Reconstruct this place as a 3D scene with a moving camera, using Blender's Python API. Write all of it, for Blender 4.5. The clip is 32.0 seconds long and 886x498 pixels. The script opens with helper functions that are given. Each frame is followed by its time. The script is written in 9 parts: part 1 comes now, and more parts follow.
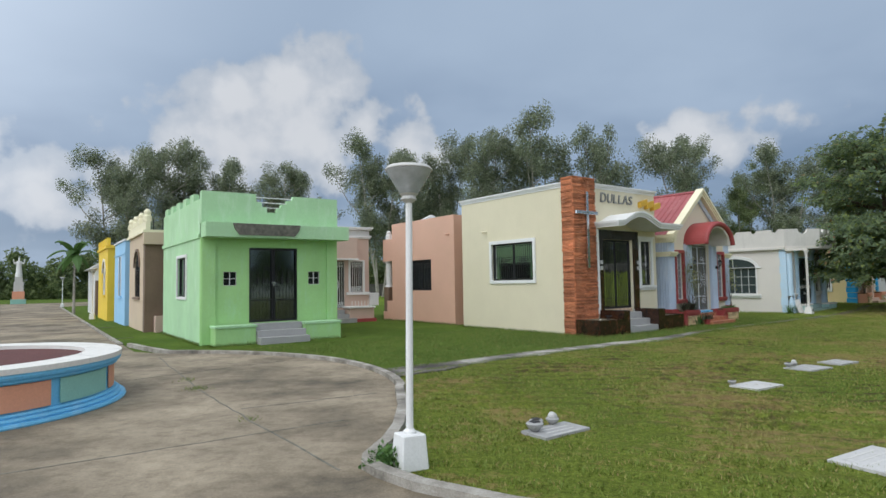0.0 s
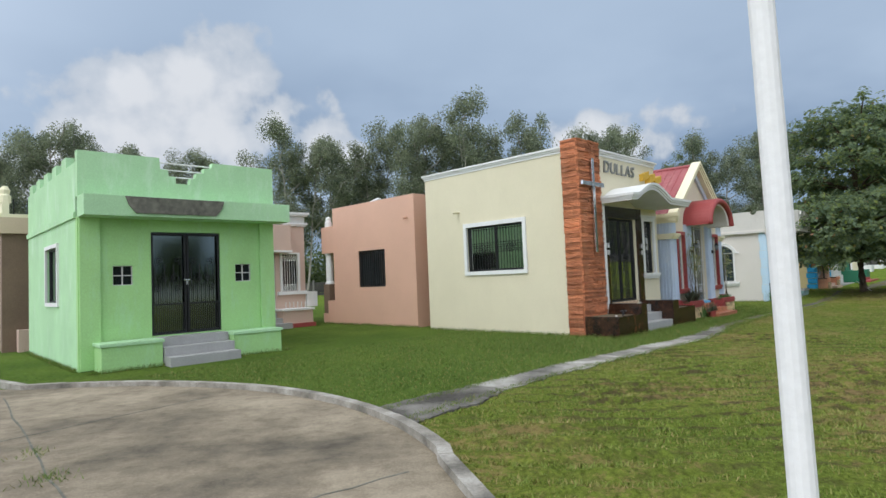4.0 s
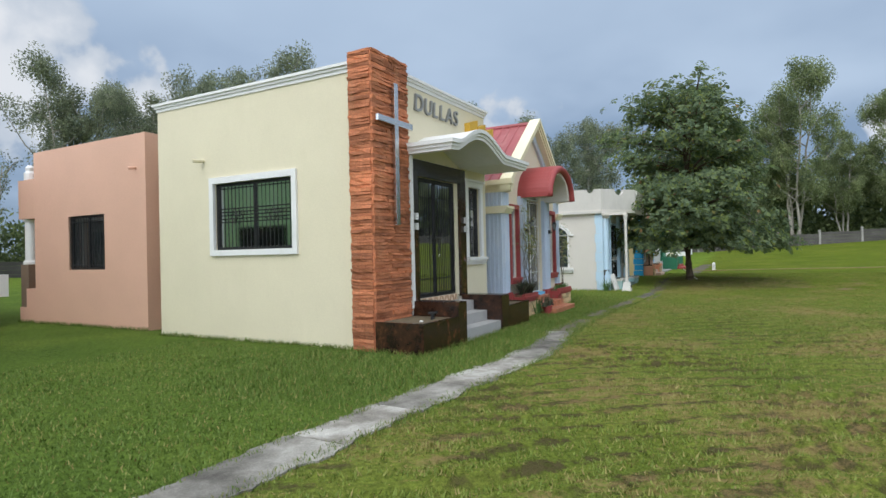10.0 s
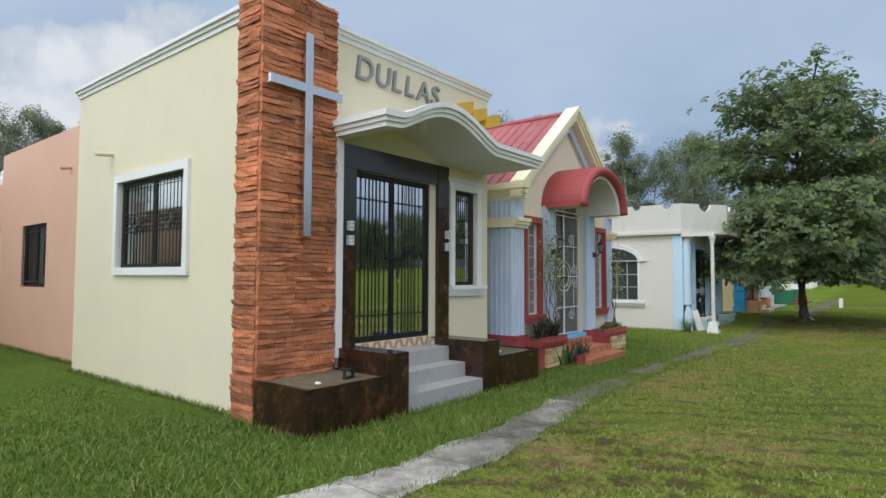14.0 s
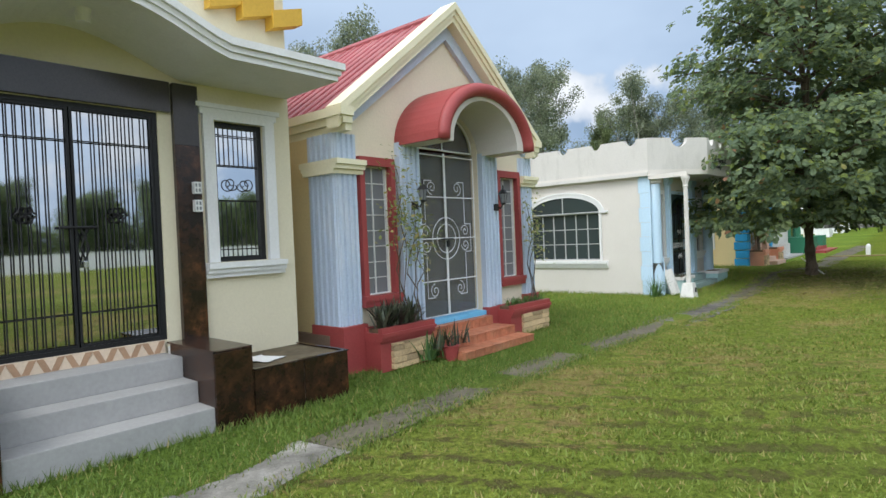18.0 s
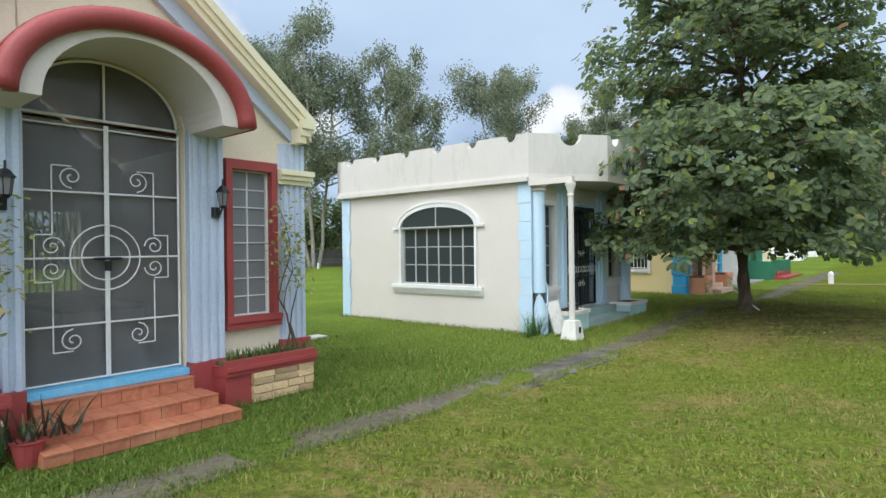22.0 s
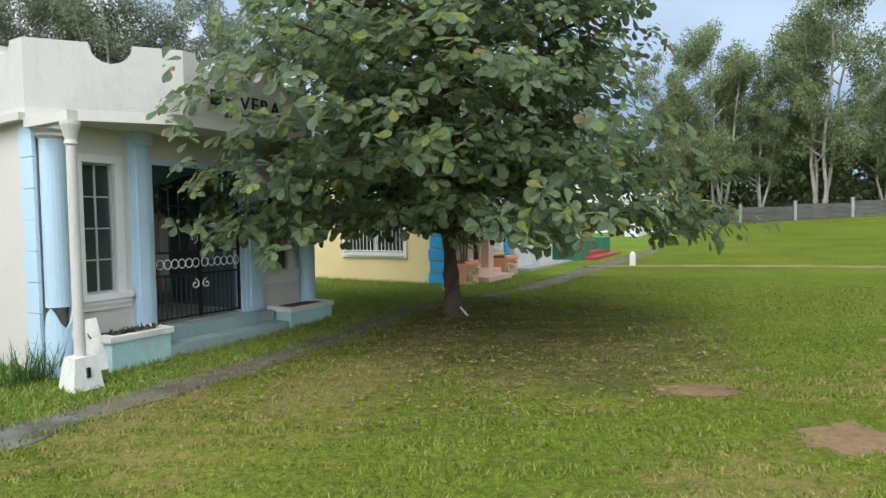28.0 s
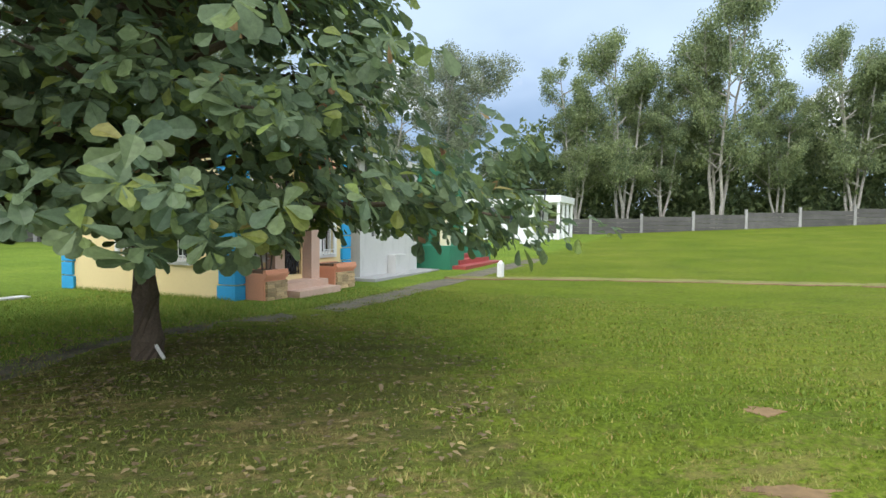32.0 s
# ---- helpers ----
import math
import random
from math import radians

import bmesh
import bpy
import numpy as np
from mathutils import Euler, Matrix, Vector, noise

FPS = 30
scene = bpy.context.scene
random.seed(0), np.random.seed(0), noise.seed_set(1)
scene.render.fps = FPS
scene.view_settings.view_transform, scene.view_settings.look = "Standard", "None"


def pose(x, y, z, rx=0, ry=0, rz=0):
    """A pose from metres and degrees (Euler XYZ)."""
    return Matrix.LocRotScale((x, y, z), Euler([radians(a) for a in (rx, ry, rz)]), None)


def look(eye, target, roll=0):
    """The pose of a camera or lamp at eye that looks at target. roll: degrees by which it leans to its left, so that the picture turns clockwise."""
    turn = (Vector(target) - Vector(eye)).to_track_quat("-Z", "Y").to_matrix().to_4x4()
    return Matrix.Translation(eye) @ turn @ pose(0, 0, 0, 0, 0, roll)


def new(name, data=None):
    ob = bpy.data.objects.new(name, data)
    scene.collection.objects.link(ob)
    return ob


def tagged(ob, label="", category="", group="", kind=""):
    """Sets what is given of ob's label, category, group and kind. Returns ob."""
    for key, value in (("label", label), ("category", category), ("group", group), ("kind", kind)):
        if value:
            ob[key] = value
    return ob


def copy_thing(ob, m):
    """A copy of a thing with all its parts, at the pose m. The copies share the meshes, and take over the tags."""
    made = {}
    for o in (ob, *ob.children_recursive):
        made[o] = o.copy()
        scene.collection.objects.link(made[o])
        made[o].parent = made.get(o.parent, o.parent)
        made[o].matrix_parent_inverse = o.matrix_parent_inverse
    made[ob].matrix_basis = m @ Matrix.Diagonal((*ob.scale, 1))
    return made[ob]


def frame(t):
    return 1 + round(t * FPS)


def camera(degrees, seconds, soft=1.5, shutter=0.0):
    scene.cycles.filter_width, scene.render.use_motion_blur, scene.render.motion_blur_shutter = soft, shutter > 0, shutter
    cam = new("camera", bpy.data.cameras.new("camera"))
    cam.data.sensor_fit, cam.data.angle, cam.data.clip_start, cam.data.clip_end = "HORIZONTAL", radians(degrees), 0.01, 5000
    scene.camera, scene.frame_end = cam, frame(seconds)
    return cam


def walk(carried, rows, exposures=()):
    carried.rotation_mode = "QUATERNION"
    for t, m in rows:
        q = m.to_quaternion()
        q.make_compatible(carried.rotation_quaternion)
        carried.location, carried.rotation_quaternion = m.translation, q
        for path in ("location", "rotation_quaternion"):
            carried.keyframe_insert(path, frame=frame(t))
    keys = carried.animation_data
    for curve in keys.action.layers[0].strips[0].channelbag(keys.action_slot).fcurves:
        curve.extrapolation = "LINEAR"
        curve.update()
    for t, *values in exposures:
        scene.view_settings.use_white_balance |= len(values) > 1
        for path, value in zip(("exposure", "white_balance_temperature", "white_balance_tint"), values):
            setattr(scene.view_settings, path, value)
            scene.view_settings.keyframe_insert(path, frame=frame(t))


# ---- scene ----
cam = camera(74.2, 32.0)
PATH = [
    (0, (-0.094, -0.086, 1.539), (-0.082, 1.911, 1.653), -1.0),
    (0.5, (-0.333, 0.388, 1.52), (-0.32, 2.386, 1.617), -1.1),
    (1, (-0.512, 0.826, 1.507), (-0.548, 2.824, 1.573), -2.0),
    (1.5, (-0.726, 1.324, 1.511), (-0.762, 3.321, 1.609), -1.8),
    (2, (-0.901, 1.726, 1.483), (-0.832, 3.721, 1.597), -2.0),
    (2.5, (-1.048, 2.19, 1.447), (-0.956, 4.183, 1.586), -2.3),
    (4.5, (-1.426, 4.306, 1.431), (-1.017, 6.263, 1.503), -2.2),
    (5, (-1.498, 4.83, 1.404), (-0.979, 6.761, 1.439), -2.1),
    (5.5, (-1.454, 5.377, 1.407), (-0.857, 7.286, 1.382), -2.7),
    (6, (-1.445, 5.84, 1.399), (-0.747, 7.714, 1.349), -2.3),
    (6.5, (-1.312, 6.268, 1.377), (-0.549, 8.117, 1.367), -2.0),
    (7, (-1.109, 6.691, 1.375), (-0.332, 8.534, 1.38), -1.6),
    (7.5, (-0.764, 6.945, 1.371), (0.076, 8.76, 1.393), -0.8),
    (8, (-0.384, 7.139, 1.378), (0.324, 9.008, 1.446), -0.5),
    (8.5, (0.021, 7.3, 1.436), (0.71, 9.177, 1.504), -0.2),
    (9, (0.4, 7.511, 1.449), (1.194, 9.345, 1.506), -0.7),
    (9.5, (0.793, 7.741, 1.444), (1.579, 9.579, 1.442), -1.4),
    (10, (1.127, 8.05, 1.435), (1.936, 9.879, 1.448), -1.3),
    (10.5, (1.535, 8.291, 1.456), (2.355, 10.115, 1.487), -1.7),
    (11, (1.911, 8.613, 1.494), (2.902, 10.35, 1.508), -1.5),
    (11.5, (2.281, 8.981, 1.489), (3.251, 10.73, 1.503), -1.2),
    (12, (2.632, 9.22, 1.495), (3.522, 11.011, 1.511), -1.2),
    (12.5, (3.014, 9.459, 1.49), (3.849, 11.276, 1.522), -1.0),
    (13, (3.365, 9.659, 1.463), (4.092, 11.522, 1.503), -0.3),
    (13.5, (3.715, 9.954, 1.45), (4.31, 11.861, 1.555), 0.1),
    (15.5, (5.244, 11.107, 1.506), (5.55, 13.083, 1.546), -1.3),
    (16, (5.676, 11.4, 1.477), (5.989, 13.374, 1.526), -1.8),
    (16.5, (6.101, 11.639, 1.504), (6.433, 13.611, 1.551), -1.7),
    (17, (6.495, 11.86, 1.523), (6.838, 13.83, 1.555), -1.8),
    (17.5, (6.913, 12.124, 1.489), (7.308, 14.085, 1.486), -2.0),
    (18, (7.338, 12.375, 1.484), (7.716, 14.338, 1.447), -2.4),
    (18.5, (7.769, 12.747, 1.474), (8.211, 14.696, 1.413), -1.7),
    (19, (8.194, 12.992, 1.505), (8.647, 14.94, 1.476), -2.1),
    (19.5, (8.656, 13.296, 1.45), (9.107, 15.244, 1.396), -0.9),
    (20, (9.115, 13.583, 1.469), (9.523, 15.541, 1.445), -0.6),
    (20.5, (9.524, 13.835, 1.48), (9.863, 15.806, 1.462), -0.7),
    (21, (9.942, 14.107, 1.527), (10.303, 16.074, 1.503), -0.8),
    (21.5, (10.377, 14.339, 1.536), (10.745, 16.305, 1.525), -1.0),
    (22, (10.834, 14.638, 1.524), (11.237, 16.597, 1.522), -0.7),
    (22.5, (11.28, 14.888, 1.538), (11.663, 16.851, 1.538), -1.5),
    (23, (11.713, 15.143, 1.537), (12.042, 17.116, 1.531), -1.6),
    (23.5, (12.145, 15.429, 1.556), (12.458, 17.405, 1.556), -1.1),
    (24, (12.598, 15.674, 1.528), (12.883, 17.654, 1.527), -1.2),
    (24.5, (12.895, 15.885, 1.555), (13.235, 17.855, 1.502), -1.0),
    (26.5, (14.977, 16.455, 1.564), (15.497, 18.386, 1.586), -0.7),
    (27, (15.417, 16.710, 1.620), (16.114, 18.584, 1.569), 0.2),
    (27.5, (15.846, 16.885, 1.610), (16.571, 18.749, 1.559), -0.3),
    (28, (16.209, 17.135, 1.582), (16.923, 19.001, 1.486), -0.8),
    (28.5, (16.596, 17.302, 1.580), (17.278, 19.179, 1.468), -1.4),
    (29, (17.053, 17.509, 1.566), (17.700, 19.391, 1.373), -1.6),
    (29.5, (17.504, 17.770, 1.537), (18.395, 19.548, 1.319), -0.1),
    (30, (17.933, 17.991, 1.530), (19.094, 19.600, 1.282), 1.4),
    (30.5, (18.237, 18.208, 1.554), (19.495, 19.755, 1.394), 1.5),
    (31, (18.614, 18.383, 1.583), (19.803, 19.988, 1.494), 0.4),
    (31.5, (18.969, 18.631, 1.537), (20.045, 20.314, 1.455), 0.4),
    (32, (19.372, 18.940, 1.479), (20.319, 20.700, 1.398), 0.6),
]
walk(cam, [(t, look(eye, target, roll)) for t, eye, target, roll in PATH], exposures=[(0, -0.32), (5, -0.14), (7, -0.14), (10, -0.07), (13, -0.13), (17, 0.17), (20, 0.30), (24, 0.30), (28.5, 0.40), (29.5, 0.66), (30.2, 0.68), (31, 0.48), (32, 0.58)])
# ---- end of walk ----

# ---- world, sun, exposure ----
world = bpy.data.worlds.new("world")
scene.world = world
world.use_nodes = True
wn, wl = world.node_tree.nodes, world.node_tree.links
wn.clear()


def wnode(kind, **kw):
    n = wn.new(kind)
    for k, v in kw.items():
        n.inputs[k].default_value = v
    return n


def wmath(op, a, b=None, c=None):
    n = wn.new("ShaderNodeMath")
    n.operation = op
    for k, v in enumerate((a, b, c)):
        if v is None:
            continue
        if isinstance(v, (int, float)):
            n.inputs[k].default_value = v
        else:
            wl.new(v, n.inputs[k])
    return n.outputs[0]


def wmix(fac, a, b):
    n = wn.new("ShaderNodeMix")
    n.data_type = "RGBA"
    for sock, v in (("Factor", fac), ("A", a), ("B", b)):
        if isinstance(v, (int, float)):
            n.inputs[sock].default_value = v
        elif isinstance(v, tuple):
            n.inputs[sock].default_value = (*v, 1)
        else:
            wl.new(v, n.inputs[sock])
    return n.outputs["Result"]


def wnoise(vec, scale, detail, rough):
    n = wn.new("ShaderNodeTexNoise")
    n.inputs["Scale"].default_value, n.inputs["Detail"].default_value, n.inputs["Roughness"].default_value = scale, detail, rough
    wl.new(vec, n.inputs["Vector"])
    return n


def wstep(v, lo, hi, to=1.0):
    n = wn.new("ShaderNodeMapRange")
    n.interpolation_type = "SMOOTHSTEP"
    n.inputs["From Min"].default_value, n.inputs["From Max"].default_value, n.inputs["To Max"].default_value = lo, hi, to
    wl.new(v, n.inputs["Value"])
    return n.outputs["Result"]


w_out = wnode("ShaderNodeOutputWorld")
w_bg = wnode("ShaderNodeBackground", Strength=0.10)
w_sky = wn.new("ShaderNodeTexSky")
w_sky.sky_type = "NISHITA"
w_sky.sun_disc = False
w_sky.sun_elevation = radians(51)
w_sky.sun_rotation = radians(228)
w_dir = wn.new("ShaderNodeTexCoord").outputs["Generated"]
w_sep = wn.new("ShaderNodeSeparateXYZ")
wl.new(w_dir, w_sep.inputs[0])
w_up = wmath("MAXIMUM", w_sep.outputs["Z"], 0.0)
# a plane of thin cloud seen in perspective
w_flat = wn.new("ShaderNodeCombineXYZ")
for k, ax in enumerate("XY"):
    wl.new(wmath("DIVIDE", w_sep.outputs[ax], wmath("ADD", w_up, 0.22)), w_flat.inputs[k])
veil = wnoise(w_flat.outputs[0], 0.62, 5, 0.48).outputs["Fac"]
grey = wmix(0.82, w_sky.outputs["Color"], (2.5, 3.55, 5.3))
sky_col = wmix(wstep(veil, 0.38, 0.66), grey, (5.0, 6.3, 8.1))
sky_col = wmix(wmath("MULTIPLY", wstep(w_up, 0.20, 0.40), 0.70), sky_col, (5.0, 6.3, 8.1))
sky_col = wmix(wstep(w_up, 0.45, 0.80), sky_col, (8.5, 9.2, 10.2))
# heaped clouds low over the trees
billow = wnoise(w_dir, 8.0, 7, 0.47).outputs["Fac"]
curl = wnoise(w_dir, 24.0, 5, 0.48).outputs["Fac"]
swell = wnoise(w_dir, 4.5, 4, 0.45).outputs["Fac"]
heap = None
for az, el, rad in ((-19.2, 16.9, 5.0), (-14.7, 18.3, 5.2), (-9.6, 17.8, 5.2), (-7.0, 15.2, 4.6), (-12.9, 14.5, 7.0), (-20.2, 13.2, 6.0), (-24.5, 11.8, 5.5), (-17, 10.5, 7.0), (-29, 9.5, 6.0), (-35, 8, 6), (-39, 12, 5.5), (-47, 10, 7),
                    (-3.1, 12.8, 4.2), (-0.5, 11.5, 3.4), (24, 12.6, 4.4), (21.5, 11.8, 3.4), (26.5, 11.4, 4.0), (31.5, 13.3, 4.2), (29.8, 11.8, 4.0), (62, 9, 2.8), (78, 14, 9), (-70, 12, 14), (120, 14, 15), (165, 16, 18), (-140, 14, 18)):
    a, e = radians(az), radians(el)
    d = wn.new("ShaderNodeVectorMath")
    d.operation = "DISTANCE"
    wl.new(w_dir, d.inputs[0])
    d.inputs[1].default_value = (math.sin(a) * math.cos(e), math.cos(a) * math.cos(e), math.sin(e))
    v = wmath("MULTIPLY_ADD", d.outputs["Value"], -1.0 / radians(rad), 1.0)
    heap = v if heap is None else wmath("SMOOTH_MAX", heap, v, 0.35)
puff = wmath("ADD", wmath("MAXIMUM", heap, -0.6), wmath("ADD", wmath("MULTIPLY_ADD", billow, 1.9, -0.95), wmath("MULTIPLY_ADD", curl, 1.0, -0.5)))
shade = wmix(wstep(wmath("ADD", puff, wmath("MULTIPLY_ADD", swell, 1.2, -0.6)), 0.30, 1.0), (5.6, 6.3, 7.3), (8.3, 8.6, 9.1))
sky_col = wmix(wmath("MULTIPLY", wstep(puff, 0.27, 0.52), 0.92), sky_col, shade)
# the whole sky brightens smoothly towards the veiled sun
w_dot = wn.new("ShaderNodeVectorMath")
w_dot.operation = "DOT_PRODUCT"
wl.new(w_dir, w_dot.inputs[0])
w_dot.inputs[1].default_value = (-0.62, -0.60, 0.50)
sky_col = wmix(wstep(w_dot.outputs["Value"], -0.25, 0.9), sky_col, (16.6, 18.2, 20.4))
wl.new(sky_col, w_bg.inputs["Color"])
wl.new(w_bg.outputs["Background"], w_out.inputs["Surface"])

sun = new("sun", bpy.data.lights.new("sun", "SUN"))
sun.data.energy = 1.1
sun.data.angle = radians(25)
sun.data.color = (1.0, 0.975, 0.94)
sun.matrix_world = look((0, 0, 0), (0.50, 0.46, -0.85))
scene.view_settings.exposure = 0.0


# ---- materials ----
def mat(name, color, rough=0.8, metal=0.0, var=0.12, grain=40.0, big=1.2, bump=0.15, stain=None, stain_amt=0.0, spec=0.4, rand=0.0):
    """Paint, stone or metal: a base colour with variation at two scales, stains and fine relief."""
    m = bpy.data.materials.new(name)
    m.use_nodes = True
    nt = m.node_tree
    N, L = nt.nodes, nt.links
    b = N["Principled BSDF"]
    b.inputs["Roughness"].default_value = rough
    b.inputs["Metallic"].default_value = metal
    b.inputs["Specular IOR Level"].default_value = spec
    tc = N.new("ShaderNodeTexCoord")
    geo = N.new("ShaderNodeNewGeometry")
    n1 = N.new("ShaderNodeTexNoise")
    n1.inputs["Scale"].default_value = grain
    n1.inputs["Detail"].default_value = 4
    n2 = N.new("ShaderNodeTexNoise")
    n2.inputs["Scale"].default_value = big
    n2.inputs["Detail"].default_value = 6
    for n in (n1, n2):
        L.new(geo.outputs["Position"], n.inputs["Vector"])
    add = N.new("ShaderNodeMath")
    add.operation = "ADD"
    L.new(n1.outputs["Fac"], add.inputs[0])
    L.new(n2.outputs["Fac"], add.inputs[1])
    mr = N.new("ShaderNodeMapRange")
    mr.inputs["From Min"].default_value = 0.7
    mr.inputs["From Max"].default_value = 1.3
    mr.inputs["To Min"].default_value = 1 - var
    mr.inputs["To Max"].default_value = 1 + var
    L.new(add.outputs[0], mr.inputs["Value"])
    src = mr.outputs["Result"]
    if rand:
        oi = N.new("ShaderNodeObjectInfo")
        r2 = N.new("ShaderNodeMapRange")
        r2.inputs["To Min"].default_value = 1 - rand
        r2.inputs["To Max"].default_value = 1 + rand
        L.new(oi.outputs["Random"], r2.inputs["Value"])
        mu = N.new("ShaderNodeMath")
        mu.operation = "MULTIPLY"
        L.new(src, mu.inputs[0])
        L.new(r2.outputs["Result"], mu.inputs[1])
        src = mu.outputs[0]
    vm = N.new("ShaderNodeVectorMath")
    vm.operation = "SCALE"
    vm.inputs[0].default_value = color[:3]
    L.new(src, vm.inputs["Scale"])
    col = vm.outputs[0]
    if stain:
        n3 = N.new("ShaderNodeTexNoise")
        n3.inputs["Scale"].default_value = 2.3
        n3.inputs["Detail"].default_value = 8
        n3.inputs["Roughness"].default_value = 0.7
        mp = N.new("ShaderNodeMapping")
        mp.inputs["Scale"].default_value = (1.6, 1.6, 0.45)
        L.new(geo.outputs["Position"], mp.inputs["Vector"])
        L.new(mp.outputs[0], n3.inputs["Vector"])
        r3 = N.new("ShaderNodeMapRange")
        r3.inputs["From Min"].default_value = 0.52
        r3.inputs["From Max"].default_value = 0.75
        r3.inputs["To Max"].default_value = stain_amt
        L.new(n3.outputs["Fac"], r3.inputs["Value"])
        mx = N.new("ShaderNodeMix")
        mx.data_type = "RGBA"
        L.new(r3.outputs["Result"], mx.inputs["Factor"])
        L.new(col, mx.inputs["A"])
        mx.inputs["B"].default_value = (*stain, 1)
        col = mx.outputs["Result"]
    L.new(col, b.inputs["Base Color"])
    if bump:
        bp = N.new("ShaderNodeBump")
        bp.inputs["Strength"].default_value = bump
        bp.inputs["Distance"].default_value = 0.02
        L.new(n1.outputs["Fac"], bp.inputs["Height"])
        L.new(bp.outputs[0], b.inputs["Normal"])
    return m


M_CREAM = mat("cream_paint", (0.69, 0.625, 0.455), 0.75, var=0.04, stain=(0.55, 0.50, 0.33), stain_amt=0.15)
M_WHITE = mat("white_paint", (0.74, 0.735, 0.715), 0.6, var=0.05, stain=(0.45, 0.45, 0.40), stain_amt=0.25)
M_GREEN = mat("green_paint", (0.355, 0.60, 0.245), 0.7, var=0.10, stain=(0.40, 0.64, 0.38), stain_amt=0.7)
# the same green made paler: light on sides and top, and worn spots
M_LITWORN_GREEN = mat("lit_worn_green_paint", (0.41, 0.645, 0.37), 0.75, var=0.10, stain=(0.58, 0.74, 0.58), stain_amt=0.8)
M_PINK = mat("pink_paint", (0.65, 0.39, 0.285), 0.75, var=0.05)
M_RED = mat("red_paint", (0.33, 0.060, 0.057), 0.5, var=0.12)
M_STONE = mat("split_stone", (0.42, 0.150, 0.070), 0.85, var=0.40, rand=0.38, bump=0.5, stain=(0.52, 0.27, 0.15), stain_amt=0.5)
M_BARK = mat("bark", (0.105, 0.078, 0.055), 0.95, var=0.3, bump=0.6)
M_YELLOW = mat("yellow_paint", (0.78, 0.62, 0.32), 0.75, var=0.05)
M_BLUE = mat("blue_paint", (0.03, 0.33, 0.62), 0.6, var=0.08)


# ---- mesh helpers ----
def box(bm, x0, x1, y0, y1, z0, z1, mx=None, bev=0.0):
    r = bmesh.ops.create_cube(bm, size=1.0, matrix=Matrix.Translation(((x0 + x1) / 2, (y0 + y1) / 2, (z0 + z1) / 2)) @ Matrix.Diagonal((abs(x1 - x0), abs(y1 - y0), abs(z1 - z0), 1)))
    if bev:
        es = {e for v in r["verts"] for e in v.link_edges}
        bmesh.ops.bevel(bm, geom=list(es), offset=bev, segments=2, profile=0.7, affect="EDGES")
    return bm


def B(*a, bev=0.0):
    return box(bmesh.new(), *a, bev=bev)


def part(name, bm, material, parent=None, label="", smooth=False):
    me = bpy.data.meshes.new(name)
    bmesh.ops.recalc_face_normals(bm, faces=bm.faces)
    bm.to_mesh(me)
    bm.free()
    me.materials.append(material)
    if smooth:
        me.polygons.foreach_set("use_smooth", [True] * len(me.polygons))
    ob = new(name, me)
    if parent is not None:
        ob.parent = parent
    if label:
        ob["label"] = label
    return ob


def pieces(name, bm, material, parent, whole="", label=""):
    """Links each loose piece of a bmesh as a part of its own, under a group part where one is named."""
    if whole:
        g = new(whole)
        g.parent = parent
        if label:
            g["label"] = label
        parent = g
    bm.verts.index_update()
    left = set(bm.verts)
    for first in list(bm.verts):
        if first not in left:
            continue
        stack, isle = [first], []
        left.discard(first)
        while stack:
            v = stack.pop()
            isle.append(v)
            for e in v.link_edges:
                o = e.other_vert(v)
                if o in left:
                    left.discard(o)
                    stack.append(o)
        isle.sort(key=lambda v: v.index)
        at = {v: i for i, v in enumerate(isle)}
        me = bpy.data.meshes.new(name)
        fs = {f for v in isle for f in v.link_faces}
        me.from_pydata([v.co[:] for v in isle], [], sorted([at[v] for v in f.verts] for f in fs))
        me.materials.append(material)
        new(name, me).parent = parent
    bm.free()
    return parent


def thing(name, m, label, category, group="", kind=""):
    ob = new(name)
    ob.matrix_world = m
    return tagged(ob, label, category, group, kind)


DUL = pose(3.55, 16.75, 0, 0, 0, 37)
ROW = pose(3.55, 16.75, 0, 0, 0, 38.5)
LEFT = pose(-6.42, 15.45, 0, 0, 0, 34.7)


# ---- more mesh helpers ----
def prism(poly, axis, a, b, bm=None):
    """Extrude a polygon: axis y takes (x, z) points, axis x takes (y, z), axis z takes (x, y)."""
    bm = bm or bmesh.new()
    put = {"y": lambda p, d: (p[0], d, p[1]), "x": lambda p, d: (d, p[0], p[1]), "z": lambda p, d: (p[0], p[1], d)}[axis]
    va = [bm.verts.new(put(p, a)) for p in poly]
    vb = [bm.verts.new(put(p, b)) for p in poly]
    n = len(poly)
    bm.faces.new(va)
    bm.faces.new(vb[::-1])
    for i in range(n):
        bm.faces.new((va[i], vb[i], vb[(i + 1) % n], va[(i + 1) % n]))
    return bm


def strip(bottom, top, axis, a, b, bm=None):
    """A band between two lines of equal length, extruded: quads only, so that bent bands stay clean."""
    bm = bm or bmesh.new()
    for i in range(len(bottom) - 1):
        prism([bottom[i], bottom[i + 1], top[i + 1], top[i]], axis, a, b, bm)
    bmesh.ops.remove_doubles(bm, verts=bm.verts, dist=0.0003)
    return bm


